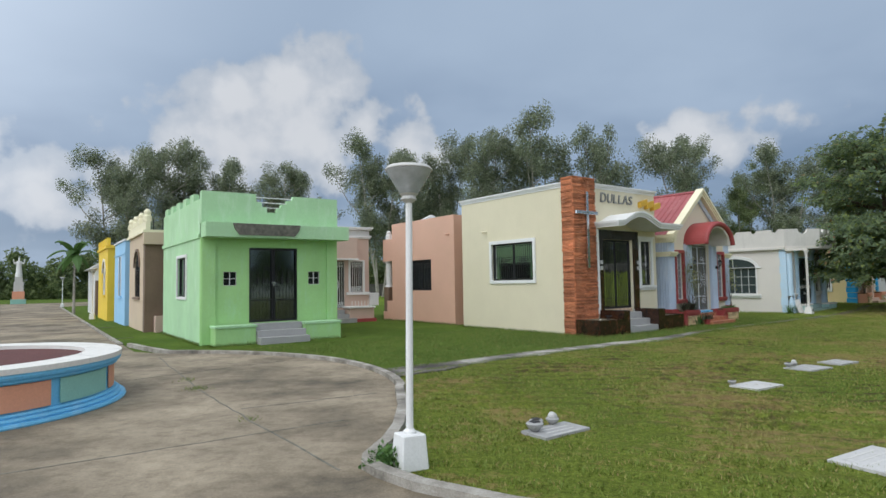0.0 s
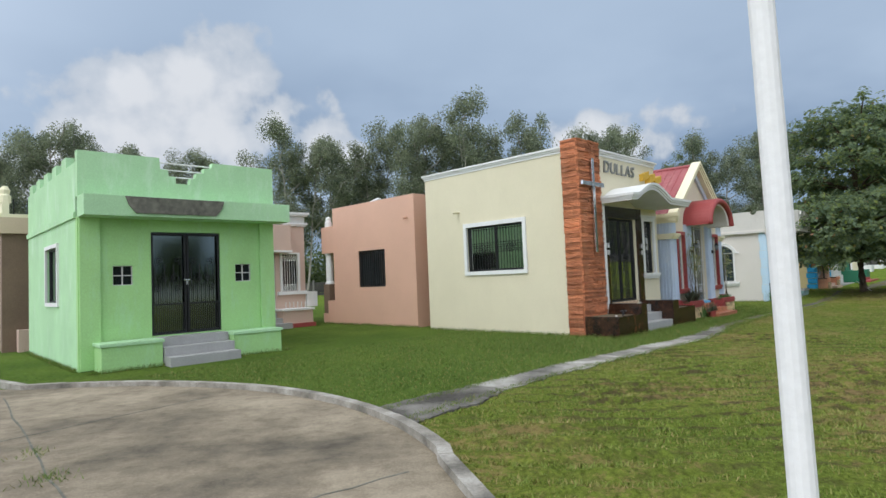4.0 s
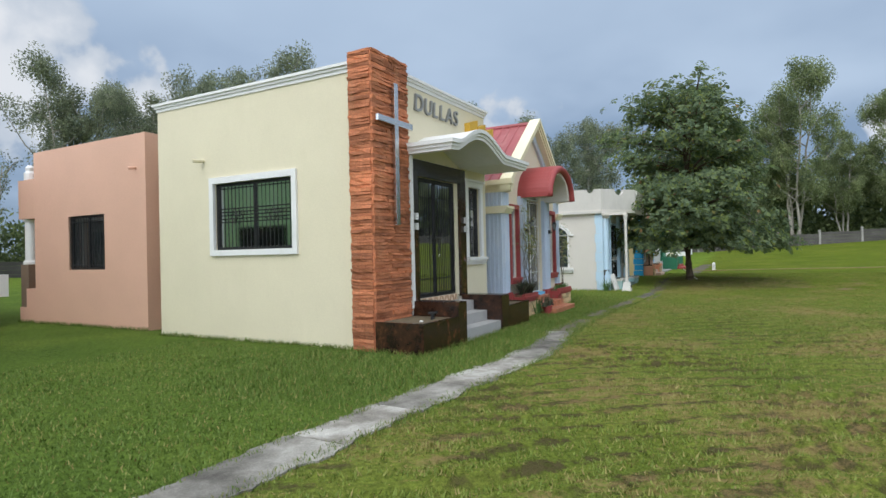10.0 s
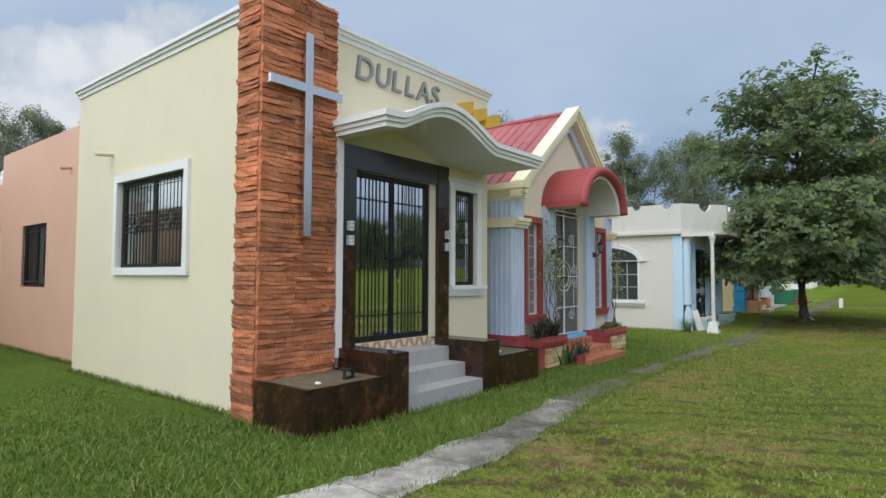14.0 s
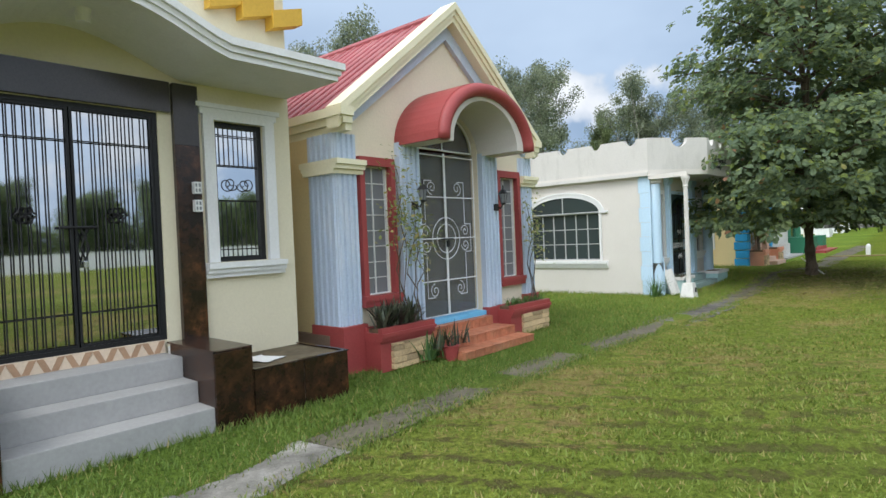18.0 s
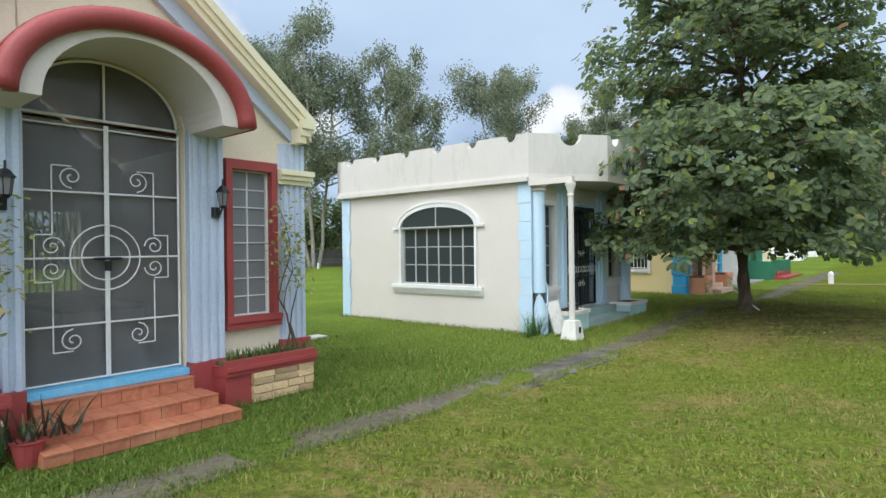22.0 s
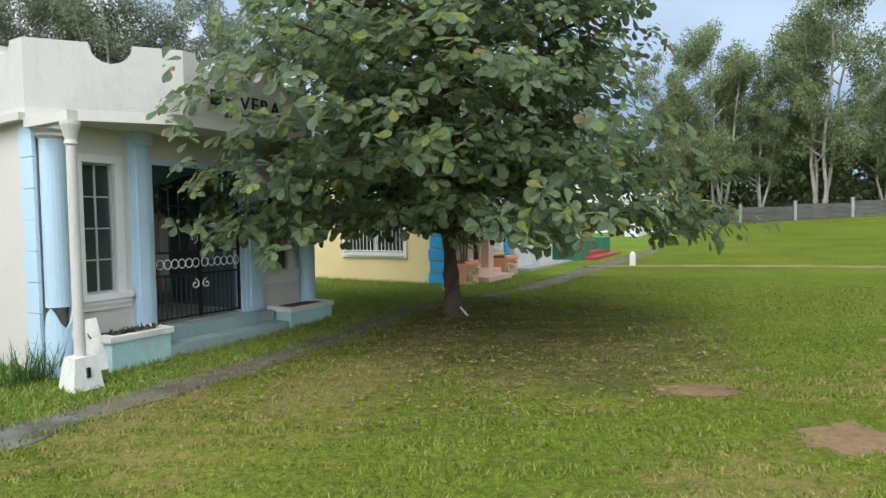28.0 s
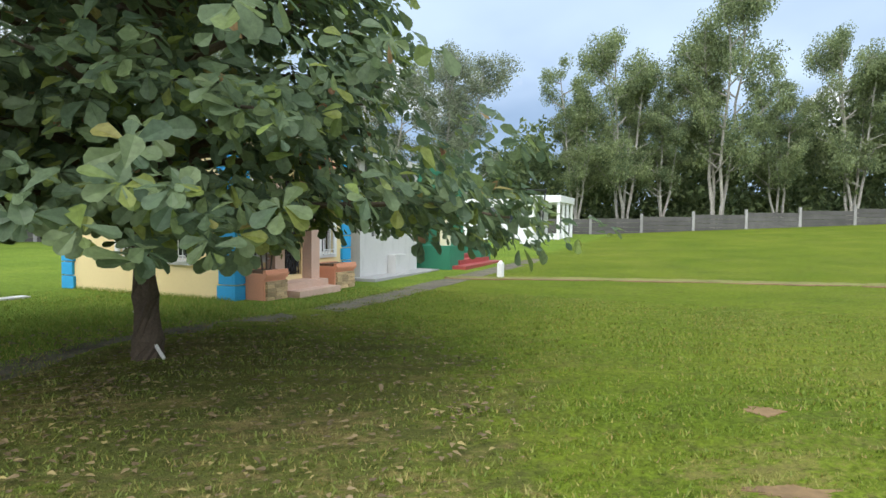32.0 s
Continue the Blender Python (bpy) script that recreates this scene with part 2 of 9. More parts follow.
def panel(axis, a, b, u0, u1, z0, z1, holes=()):
    """A wall of thickness a to b with rectangular holes (u0, u1, z0, z1) that go through it."""
    us = sorted({u0, u1, *(h[0] for h in holes), *(h[1] for h in holes)})
    zs = sorted({z0, z1, *(h[2] for h in holes), *(h[3] for h in holes)})
    bm = bmesh.new()
    put = (lambda u, z, d: (u, d, z)) if axis == "y" else (lambda u, z, d: (d, u, z))

    def solid(i, j):
        if i < 0 or j < 0 or i >= len(us) - 1 or j >= len(zs) - 1:
            return False
        cu, cz = (us[i] + us[i + 1]) / 2, (zs[j] + zs[j + 1]) / 2
        return not any(h[0] < cu < h[1] and h[2] < cz < h[3] for h in holes)

    def quad(*ps):
        bm.faces.new([bm.verts.new(p) for p in ps])

    for i in range(len(us) - 1):
        for j in range(len(zs) - 1):
            if not solid(i, j):
                continue
            l, r, d, t = us[i], us[i + 1], zs[j], zs[j + 1]
            quad(put(l, d, a), put(r, d, a), put(r, t, a), put(l, t, a))
            quad(put(l, d, b), put(l, t, b), put(r, t, b), put(r, d, b))
            if not solid(i - 1, j):
                quad(put(l, d, a), put(l, t, a), put(l, t, b), put(l, d, b))
            if not solid(i + 1, j):
                quad(put(r, d, a), put(r, d, b), put(r, t, b), put(r, t, a))
            if not solid(i, j - 1):
                quad(put(l, d, a), put(l, d, b), put(r, d, b), put(r, d, a))
            if not solid(i, j + 1):
                quad(put(l, t, a), put(r, t, a), put(r, t, b), put(l, t, b))
    bmesh.ops.remove_doubles(bm, verts=bm.verts, dist=0.0005)
    return bm


def rod(bm, p, q, r, seg=6, r2=None):
    p, q = Vector(p), Vector(q)
    d = q - p
    m = Matrix.Translation((p + q) / 2) @ d.to_track_quat("Z", "Y").to_matrix().to_4x4()
    bmesh.ops.create_cone(bm, cap_ends=True, segments=seg, radius1=r, radius2=r if r2 is None else r2, depth=d.length, matrix=m)
    return bm


def wire(bm, pts, r, seg=5):
    for p, q in zip(pts, pts[1:]):
        rod(bm, p, q, r, seg)
    return bm


def lathe(profile, x=0, y=0, seg=20, bm=None):
    bm = bm or bmesh.new()
    rings = []
    for r, z in profile:
        rings.append([bm.verts.new((x + r * math.cos(2 * math.pi * k / seg), y + r * math.sin(2 * math.pi * k / seg), z)) for k in range(seg)])
    for a, b in zip(rings, rings[1:]):
        for k in range(seg):
            bm.faces.new((a[k], a[(k + 1) % seg], b[(k + 1) % seg], b[k]))
    bm.faces.new(rings[0][::-1])
    bm.faces.new(rings[-1])
    return bm


def arc(cx, cz, rx, rz, a0, a1, n):
    return [(cx + rx * math.cos(radians(a0 + (a1 - a0) * k / n)), cz + rz * math.sin(radians(a0 + (a1 - a0) * k / n))) for k in range(n + 1)]


def spiral(cx, cz, r0, turns, a0, sgn, y, n=18):
    return [(cx + r0 * (1 - 0.85 * k / n) * math.cos(a0 + sgn * turns * 2 * math.pi * k / n), y, cz + r0 * (1 - 0.85 * k / n) * math.sin(a0 + sgn * turns * 2 * math.pi * k / n)) for k in range(n + 1)]


def letters(name, text, size, m, material, parent, depth=0.02, shear=0.0, spacing=1.0, label=""):
    cu = bpy.data.curves.new(name, "FONT")
    cu.body, cu.size, cu.extrude, cu.shear, cu.space_character = text, size, depth, shear, spacing
    tmp = bpy.data.objects.new(name, cu)
    scene.collection.objects.link(tmp)
    bpy.context.view_layer.update()
    me = bpy.data.meshes.new_from_object(tmp)
    bpy.data.objects.remove(tmp)
    me.materials.clear()
    me.materials.append(material)
    ob = new(name, me)
    ob.parent = parent
    ob.matrix_local = m
    if label:
        ob["label"] = label
    return ob


def shared(name, me, m, parent):
    """One more object on a mesh that alike pieces share."""
    ob = new(name, me)
    ob.parent = parent
    ob.matrix_local = m
    return ob


def mesh_of(bm, name, material):
    me = bpy.data.meshes.new(name)
    bmesh.ops.recalc_face_normals(bm, faces=bm.faces)
    bm.to_mesh(me)
    bm.free()
    me.materials.append(material)
    return me


def smooth01(a, b, x):
    t = np.clip((x - a) / (b - a), 0, 1)
    return t * t * (3 - 2 * t)


C_ROW, S_ROW = math.cos(radians(38.5)), math.sin(radians(38.5))


def row_uv(x, y):
    return (x - 3.55) * C_ROW + (y - 16.75) * S_ROW, -(x - 3.55) * S_ROW + (y - 16.75) * C_ROW


TREE = (19.52, 25.43)


def height(x, y):
    """The lie of the land: level by the first houses, a low swell at the tree, rising to the far fence."""
    u, v = row_uv(np.asarray(x, float), np.asarray(y, float))
    h = 0.12 * smooth01(15.5, 20, u) + 0.09 * np.exp(-((x - TREE[0]) ** 2 + (y - TREE[1]) ** 2) / 4.0)
    return h + (0.78 * smooth01(12, 2, v) + 0.05 * np.clip(-v - 1, 0, 40)) * smooth01(24, 66, u)


SMOOTH = [(1.07, 6.03), (4.37, 8.30), (6.05, 9.80), (6.95, 10.38), (3.55, 4.85), (20.40, 19.93), (20.28, 21.28), (23.62, 21.66), (22.57, 20.80), (-0.375, 4.95)]


def relief(x, y):
    """Raked ridges and tussocks of the open lawn: a few centimetres, none by the path, the kerb and the graves."""
    x, y = np.asarray(x, float), np.asarray(y, float)
    u, v = row_uv(x, y)
    phase = (0.33 * x + 0.94 * y) * 16.0 + 2.6 * np.sin(0.55 * x + 0.2 * y) + 1.9 * np.sin(1.1 * x - 0.7 * y + 1.0) + 1.1 * np.sin(2.9 * x + 1.6 * y + 0.5)
    part_ = ((phase + math.pi / 2 + 0.5) / (2 * math.pi)) % 1.0
    comb = np.where(part_ < 0.22, part_ / 0.22, 1.0 - (part_ - 0.22) / 0.78)
    broken = smooth01(-0.2, 0.9, np.sin(1.9 * x - 0.8 * y + 1.7 * np.sin(0.9 * y)) + 0.8 * np.sin(0.7 * x + 1.6 * y + 2.0 * np.sin(0.6 * x)))
    tuss = np.sin(5.3 * x + 1.9 * np.sin(3.1 * y)) * np.sin(4.7 * y + 2.1 * np.sin(2.9 * x)) + 0.6 * np.sin(11.3 * x - 3.0 * y + np.sin(7.0 * y)) * np.sin(10.1 * y + 2.2 * x)
    h = (0.072 * comb - 0.036) * broken * (1 - 0.6 * smooth01(0, 6, u)) + 0.010 * tuss
    m = smooth01(-2.55, -3.1, v) * smooth01(-16.5, -14.0, v) * smooth01(22.5, 19.0, u) * smooth01(-9.5, -8.0, u) * smooth01(5.2, 6.6, y)
    for cx, cy in SMOOTH:
        m = m * smooth01(0.35, 0.75, np.hypot(x - cx, y - cy))
    return h * m


def limb(bm, pts, radii, seg=7):
    rings = []
    for i, (p, r) in enumerate(zip(pts, radii)):
        d = (Vector(pts[min(i + 1, len(pts) - 1)]) - Vector(pts[max(i - 1, 0)])).normalized()
        m = d.to_track_quat("Z", "Y").to_matrix()
        rings.append([bm.verts.new(Vector(p) + m @ Vector((r * math.cos(2 * math.pi * k / seg), r * math.sin(2 * math.pi * k / seg), 0))) for k in range(seg)])
    for a, b in zip(rings, rings[1:]):
        for k in range(seg):
            bm.faces.new((a[k], a[(k + 1) % seg], b[(k + 1) % seg], b[k]))
    bm.faces.new(rings[0][::-1])
    bm.faces.new(rings[-1])


# ---- special materials ----
def nodes_of(name):
    m = bpy.data.materials.new(name)
    m.use_nodes = True
    return m, m.node_tree.nodes, m.node_tree.links, m.node_tree.nodes["Principled BSDF"]


def noise_at(N, L, vec, scale, detail=5.0, rough=0.55):
    n = N.new("ShaderNodeTexNoise")
    n.inputs["Scale"].default_value, n.inputs["Detail"].default_value, n.inputs["Roughness"].default_value = scale, detail, rough
    L.new(vec, n.inputs["Vector"])
    return n.outputs["Fac"]


def ramp_of(N, L, fac, stops):
    r = N.new("ShaderNodeValToRGB")
    el = r.color_ramp.elements
    while len(el) < len(stops):
        el.new(0.5)
    for e, (p, c) in zip(el, stops):
        e.position, e.color = p, (*c, 1)
    L.new(fac, r.inputs["Fac"])
    return r.outputs["Color"]


def mixed(N, L, fac, a, b, mode="MIX"):
    mx = N.new("ShaderNodeMix")
    mx.data_type, mx.blend_type = "RGBA", mode
    for sock, v in (("Factor", fac), ("A", a), ("B", b)):
        if isinstance(v, (int, float)):
            mx.inputs[sock].default_value = v
        elif isinstance(v, tuple):
            mx.inputs[sock].default_value = (*v, 1)
        else:
            L.new(v, mx.inputs[sock])
    return mx.outputs["Result"]


def parch(N, L, pos):
    """Where the open lawn is parched: thin streaks across the walk, gathered in drifts."""
    mp = N.new("ShaderNodeMapping")
    mp.vector_type = "TEXTURE"
    mp.inputs["Rotation"].default_value = (0, 0, radians(-20))
    mp.inputs["Scale"].default_value = (1.5, 0.8, 1.0)
    L.new(pos, mp.inputs["Vector"])
    streak = noise_at(N, L, mp.outputs[0], 7.5, 9, 0.82)
    drift = noise_at(N, L, pos, 0.42, 5, 0.6)
    ad = N.new("ShaderNodeMath")
    ad.operation = "MULTIPLY_ADD"
    L.new(drift, ad.inputs[0])
    ad.inputs[1].default_value = 0.9
    L.new(streak, ad.inputs[2])
    r = N.new("ShaderNodeMapRange")
    r.interpolation_type = "SMOOTHSTEP"
    r.inputs["From Min"].default_value, r.inputs["From Max"].default_value = 0.95, 1.08
    L.new(ad.outputs[0], r.inputs["Value"])
    far = N.new("ShaderNodeMath")
    far.operation = "MULTIPLY_ADD"
    L.new(along(N, L, pos, 16, 22), far.inputs[0])
    far.inputs[1].default_value, far.inputs[2].default_value = -0.85, 1.0
    cut = N.new("ShaderNodeMath")
    cut.operation = "MULTIPLY"
    L.new(r.outputs["Result"], cut.inputs[0])
    L.new(far.outputs[0], cut.inputs[1])
    return cut.outputs[0]


def far_lawn(N, L, pos):
    """Rises along the row: the open lawn loses blue, the house side grows brighter."""
    return along(N, L, pos, 5, 18)


def mould_shade(N, L, pos):
    """Trodden mouldering leaves and coloured-in shade in the thin grass under the broad tree, with a torn outline."""
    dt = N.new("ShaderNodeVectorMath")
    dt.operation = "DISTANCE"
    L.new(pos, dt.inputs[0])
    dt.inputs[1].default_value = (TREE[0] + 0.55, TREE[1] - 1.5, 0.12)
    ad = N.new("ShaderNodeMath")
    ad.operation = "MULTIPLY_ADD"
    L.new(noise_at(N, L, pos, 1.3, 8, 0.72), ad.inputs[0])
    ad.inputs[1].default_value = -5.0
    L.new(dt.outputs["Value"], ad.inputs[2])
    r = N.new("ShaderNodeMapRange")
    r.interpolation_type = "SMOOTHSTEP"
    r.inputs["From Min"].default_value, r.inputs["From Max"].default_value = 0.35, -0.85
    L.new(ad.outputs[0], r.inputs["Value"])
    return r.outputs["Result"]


def along(N, L, pos, lo, hi):
    """Rises from 0 to 1 along the row of houses."""
    dt = N.new("ShaderNodeVectorMath")
    dt.operation = "DOT_PRODUCT"
    L.new(pos, dt.inputs[0])
    dt.inputs[1].default_value = (C_ROW, S_ROW, 0)
    r = N.new("ShaderNodeMapRange")
    r.interpolation_type = "SMOOTHSTEP"
    o = 3.55 * C_ROW + 16.75 * S_ROW
    r.inputs["From Min"].default_value, r.inputs["From Max"].default_value = o + lo, o + hi
    L.new(dt.outputs["Value"], r.inputs["Value"])
    return r.outputs["Result"]


def furrow(N, L, pos):
    """The raked furrows of the open lawn, broken into short wavering lines."""
    sep = N.new("ShaderNodeSeparateXYZ")
    L.new(pos, sep.inputs[0])
    x, y = sep.outputs["X"], sep.outputs["Y"]

    def op(kind, a, c=None):
        n = N.new("ShaderNodeMath")
        n.operation = kind
        for k, v in enumerate((a, c)):
            if isinstance(v, (int, float)):
                n.inputs[k].default_value = v
            elif v is not None:
                L.new(v, n.inputs[k])
        return n.outputs[0]

    def lin(a, c, d):
        return op("ADD", op("ADD", op("MULTIPLY", x, a), op("MULTIPLY", y, c)), d)

    def span(v, lo, hi):
        n = N.new("ShaderNodeMapRange")
        n.interpolation_type = "SMOOTHSTEP"
        n.inputs["From Min"].default_value, n.inputs["From Max"].default_value = lo, hi
        L.new(v, n.inputs["Value"])
        return n.outputs["Result"]

    phase = op("ADD", lin(0.33 * RAKE, 0.94 * RAKE, 0.0), op("ADD", op("MULTIPLY", op("SINE", lin(0.55, 0.2, 0.0)), 2.6), op("ADD", op("MULTIPLY", op("SINE", lin(1.1, -0.7, 1.0)), 1.9), op("MULTIPLY", op("SINE", lin(2.9, 1.6, 0.5)), 1.1))))
    ridge = op("ADD", op("SINE", phase), op("MULTIPLY", noise_at(N, L, pos, 4.5, 6, 0.75), 7.0))
    near = op("MULTIPLY", op("SUBTRACT", 1.0, op("MULTIPLY", along(N, L, pos, 1, 10), 0.72)), along(N, L, pos, -9.5, -5.5))
    return op("MULTIPLY", op("MULTIPLY", span(ridge, 3.10, 2.05), near), span(noise_at(N, L, pos, 0.55, 5, 0.6), 0.35, 0.47))


RAKE = 16.0


def grass_material():
    """Mown lawn: smooth by the houses, raked into brown-edged ridges on the open side of the path."""
    m, N, L, b = nodes_of("lawn")
    pos = N.new("ShaderNodeNewGeometry").outputs["Position"]
    sep = N.new("ShaderNodeSeparateXYZ")
    L.new(pos, sep.inputs[0])
    x, y = sep.outputs["X"], sep.outputs["Y"]

    def op(kind, a, c=None):
        n = N.new("ShaderNodeMath")
        n.operation = kind
        for k, v in enumerate((a, c)):
            if isinstance(v, (int, float)):
                n.inputs[k].default_value = v
            elif v is not None:
                L.new(v, n.inputs[k])
        return n.outputs[0]

    def lin(a, c, d):
        return op("ADD", op("ADD", op("MULTIPLY", x, a), op("MULTIPLY", y, c)), d)

    def span(v, lo, hi, to=1.0):
        n = N.new("ShaderNodeMapRange")
        n.interpolation_type = "SMOOTHSTEP"
        n.inputs["From Min"].default_value, n.inputs["From Max"].default_value, n.inputs["To Max"].default_value = lo, hi, to
        L.new(v, n.inputs["Value"])
        return n.outputs["Result"]

    open_side = span(lin(S_ROW, -C_ROW, -3.55 * S_ROW + 16.75 * C_ROW), 2.0, 2.9)
    broad = noise_at(N, L, pos, 0.45, 6, 0.6)
    green = ramp_of(N, L, broad, [(0.30, (0.108, 0.150, 0.024)), (0.52, (0.148, 0.183, 0.030)), (0.72, (0.195, 0.210, 0.044))])
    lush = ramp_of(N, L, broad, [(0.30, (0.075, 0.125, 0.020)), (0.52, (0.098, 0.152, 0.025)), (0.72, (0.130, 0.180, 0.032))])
    green = mixed(N, L, far_lawn(N, L, pos), green, ramp_of(N, L, broad, [(0.30, (0.092, 0.138, 0.012)), (0.52, (0.128, 0.168, 0.016)), (0.72, (0.165, 0.192, 0.023))]))
    lush = mixed(N, L, far_lawn(N, L, pos), lush, mixed(N, L, 1.0, lush, (1.55, 1.45, 1.2), "MULTIPLY"))
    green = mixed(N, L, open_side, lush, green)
    fine = ramp_of(N, L, noise_at(N, L, pos, 22, 5, 0.7), [(0.30, (0.38, 0.40, 0.34)), (0.65, (1.25, 1.25, 1.2))])
    col = mixed(N, L, 1.0, green, fine, "MULTIPLY")
    line_ = op("MULTIPLY", furrow(N, L, pos), open_side)
    col = mixed(N, L, op("MULTIPLY", line_, 0.92), col, (0.078, 0.062, 0.028))
    # leaf brown and the crown's shade in one dark colour
    col = mixed(N, L, op("MULTIPLY", mould_shade(N, L, pos), 0.55), col, (0.075, 0.060, 0.032))
    col = mixed(N, L, op("MULTIPLY", parch(N, L, pos), op("MULTIPLY", open_side, op("SUBTRACT", 0.68, op("MULTIPLY", far_lawn(N, L, pos), 0.25)))), col, (0.275, 0.190, 0.085))
    L.new(col, b.inputs["Base Color"])
    b.inputs["Roughness"].default_value = 1.0
    b.inputs["Specular IOR Level"].default_value = 0.1
    bp = N.new("ShaderNodeBump")
    bp.inputs["Strength"].default_value, bp.inputs["Distance"].default_value = 0.75, 0.06
    L.new(op("ADD", op("MULTIPLY", line_, -0.6), noise_at(N, L, pos, 26, 4, 0.7)), bp.inputs["Height"])
    L.new(bp.outputs[0], b.inputs["Normal"])
    return m


def blade_material(name, lo, hi, dry=0.0, open_lawn=False, young=None):
    m, N, L, b = nodes_of(name)
    geo = N.new("ShaderNodeNewGeometry")
    col = ramp_of(N, L, geo.outputs["Random Per Island"], [(0.0, lo), (0.8 - dry, hi), (1.0, (0.30, 0.24, 0.09))])
    # multiplies the blade colour further along the row
    if young:
        col = mixed(N, L, far_lawn(N, L, geo.outputs["Position"]), col, mixed(N, L, 1.0, col, young, "MULTIPLY"))
    if open_lawn:
        col = mixed(N, L, parch(N, L, geo.outputs["Position"]), col, mixed(N, L, 0.48, (0.335, 0.245, 0.100), col))
        dim = N.new("ShaderNodeMath")
        dim.operation = "MULTIPLY"
        L.new(furrow(N, L, geo.outputs["Position"]), dim.inputs[0])
        dim.inputs[1].default_value = 0.65
        col = mixed(N, L, dim.outputs[0], col, (0.070, 0.060, 0.024))
        # blades under the tree take the same coloured-in shade and leaf brown
        col = mixed(N, L, mould_shade(N, L, geo.outputs["Position"]), col, mixed(N, L, 0.72, (0.080, 0.060, 0.030), col))
    L.new(col, b.inputs["Base Color"])
    b.inputs["Roughness"].default_value = 0.6
    b.inputs["Specular IOR Level"].default_value = 0.25
    return m


def leaf_material(name, stops, rough=0.45, spec=0.45, trans=0.25, tuft=0.0):
    """Leaves that differ one by one, glossy above, letting some light through."""
    m, N, L, b = nodes_of(name)
    geo = N.new("ShaderNodeNewGeometry")
    col = ramp_of(N, L, geo.outputs["Random Per Island"], stops)
    fine = ramp_of(N, L, noise_at(N, L, geo.outputs["Position"], 30, 2), [(0.3, (0.8, 0.8, 0.8)), (0.7, (1.15, 1.15, 1.15))])
    col = mixed(N, L, 1.0, col, fine, "MULTIPLY")
    if tuft:
        col = mixed(N, L, 1.0, col, ramp_of(N, L, noise_at(N, L, geo.outputs["Position"], tuft, 3, 0.6), [(0.36, (0.62, 0.66, 0.64)), (0.62, (1.22, 1.18, 1.08))]), "MULTIPLY")
    L.new(col, b.inputs["Base Color"])
    b.inputs["Roughness"].default_value = rough
    b.inputs["Specular IOR Level"].default_value = spec
    tr = N.new("ShaderNodeBsdfTranslucent")
    L.new(col, tr.inputs["Color"])
    mx = N.new("ShaderNodeMixShader")
    mx.inputs["Fac"].default_value = trans
    L.new(b.outputs[0], mx.inputs[1])
    L.new(tr.outputs[0], mx.inputs[2])
    L.new(mx.outputs[0], N["Material Output"].inputs["Surface"])
    return m


def concrete_material(name, light, dark, wet, scale=0.5):
    m, N, L, b = nodes_of(name)
    pos = N.new("ShaderNodeNewGeometry").outputs["Position"]
    col = ramp_of(N, L, noise_at(N, L, pos, scale, 9, 0.62), [(0.34, dark), (0.47, wet), (0.64, light)])
    col = mixed(N, L, 1.0, col, ramp_of(N, L, noise_at(N, L, pos, 60, 4, 0.7), [(0.3, (0.72, 0.72, 0.72)), (0.7, (1.12, 1.12, 1.12))]), "MULTIPLY")
    col = mixed(N, L, 1.0, col, ramp_of(N, L, noise_at(N, L, pos, 5.5, 6, 0.7), [(0.33, (0.74, 0.73, 0.71)), (0.55, (1.04, 1.04, 1.04))]), "MULTIPLY")
    L.new(col, b.inputs["Base Color"])
    b.inputs["Roughness"].default_value = 0.85
    b.inputs["Specular IOR Level"].default_value = 0.3
    bp = N.new("ShaderNodeBump")
    bp.inputs["Strength"].default_value, bp.inputs["Distance"].default_value = 0.35, 0.015
    L.new(noise_at(N, L, pos, 45, 5, 0.7), bp.inputs["Height"])
    L.new(bp.outputs[0], b.inputs["Normal"])
    return m


def marble_material():
    m, N, L, b = nodes_of("brown_marble")
    pos = N.new("ShaderNodeNewGeometry").outputs["Position"]
    col = ramp_of(N, L, noise_at(N, L, pos, 5.0, 9, 0.75), [(0.38, (0.012, 0.007, 0.005)), (0.55, (0.040, 0.018, 0.010)), (0.68, (0.13, 0.05, 0.022)), (0.8, (0.30, 0.16, 0.09))])
    L.new(col, b.inputs["Base Color"])
    b.inputs["Roughness"].default_value = 0.22
    return m


def glass_material(name, color, rough=0.04, metal=0.0, spec=0.8):
    m, N, L, b = nodes_of(name)
    b.inputs["Base Color"].default_value = (*color, 1)
    b.inputs["Roughness"].default_value = rough
    b.inputs["Metallic"].default_value = metal
    b.inputs["Specular IOR Level"].default_value = spec
    pos = N.new("ShaderNodeNewGeometry").outputs["Position"]
    bp = N.new("ShaderNodeBump")
    bp.inputs["Strength"].default_value, bp.inputs["Distance"].default_value = 0.02, 0.02
    L.new(noise_at(N, L, pos, 2.0, 2), bp.inputs["Height"])
    L.new(bp.outputs[0], b.inputs["Normal"])
    return m


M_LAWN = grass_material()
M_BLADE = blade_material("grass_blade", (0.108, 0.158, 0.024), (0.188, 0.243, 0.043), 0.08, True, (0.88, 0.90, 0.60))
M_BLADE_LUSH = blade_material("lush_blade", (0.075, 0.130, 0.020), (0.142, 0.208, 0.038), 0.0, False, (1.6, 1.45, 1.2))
M_BLADE_DRY = blade_material("dry_blade", (0.20, 0.17, 0.05), (0.36, 0.27, 0.12), 0.2)
M_LITTER = blade_material("leaf_litter", (0.085, 0.060, 0.032), (0.20, 0.145, 0.075), 0.05)
M_ROAD = concrete_material("road_concrete", (0.385, 0.318, 0.228), (0.095, 0.080, 0.058), (0.225, 0.183, 0.128))
M_PATHC = concrete_material("path_concrete", (0.56, 0.54, 0.49), (0.11, 0.10, 0.085), (0.27, 0.25, 0.215), 1.5)
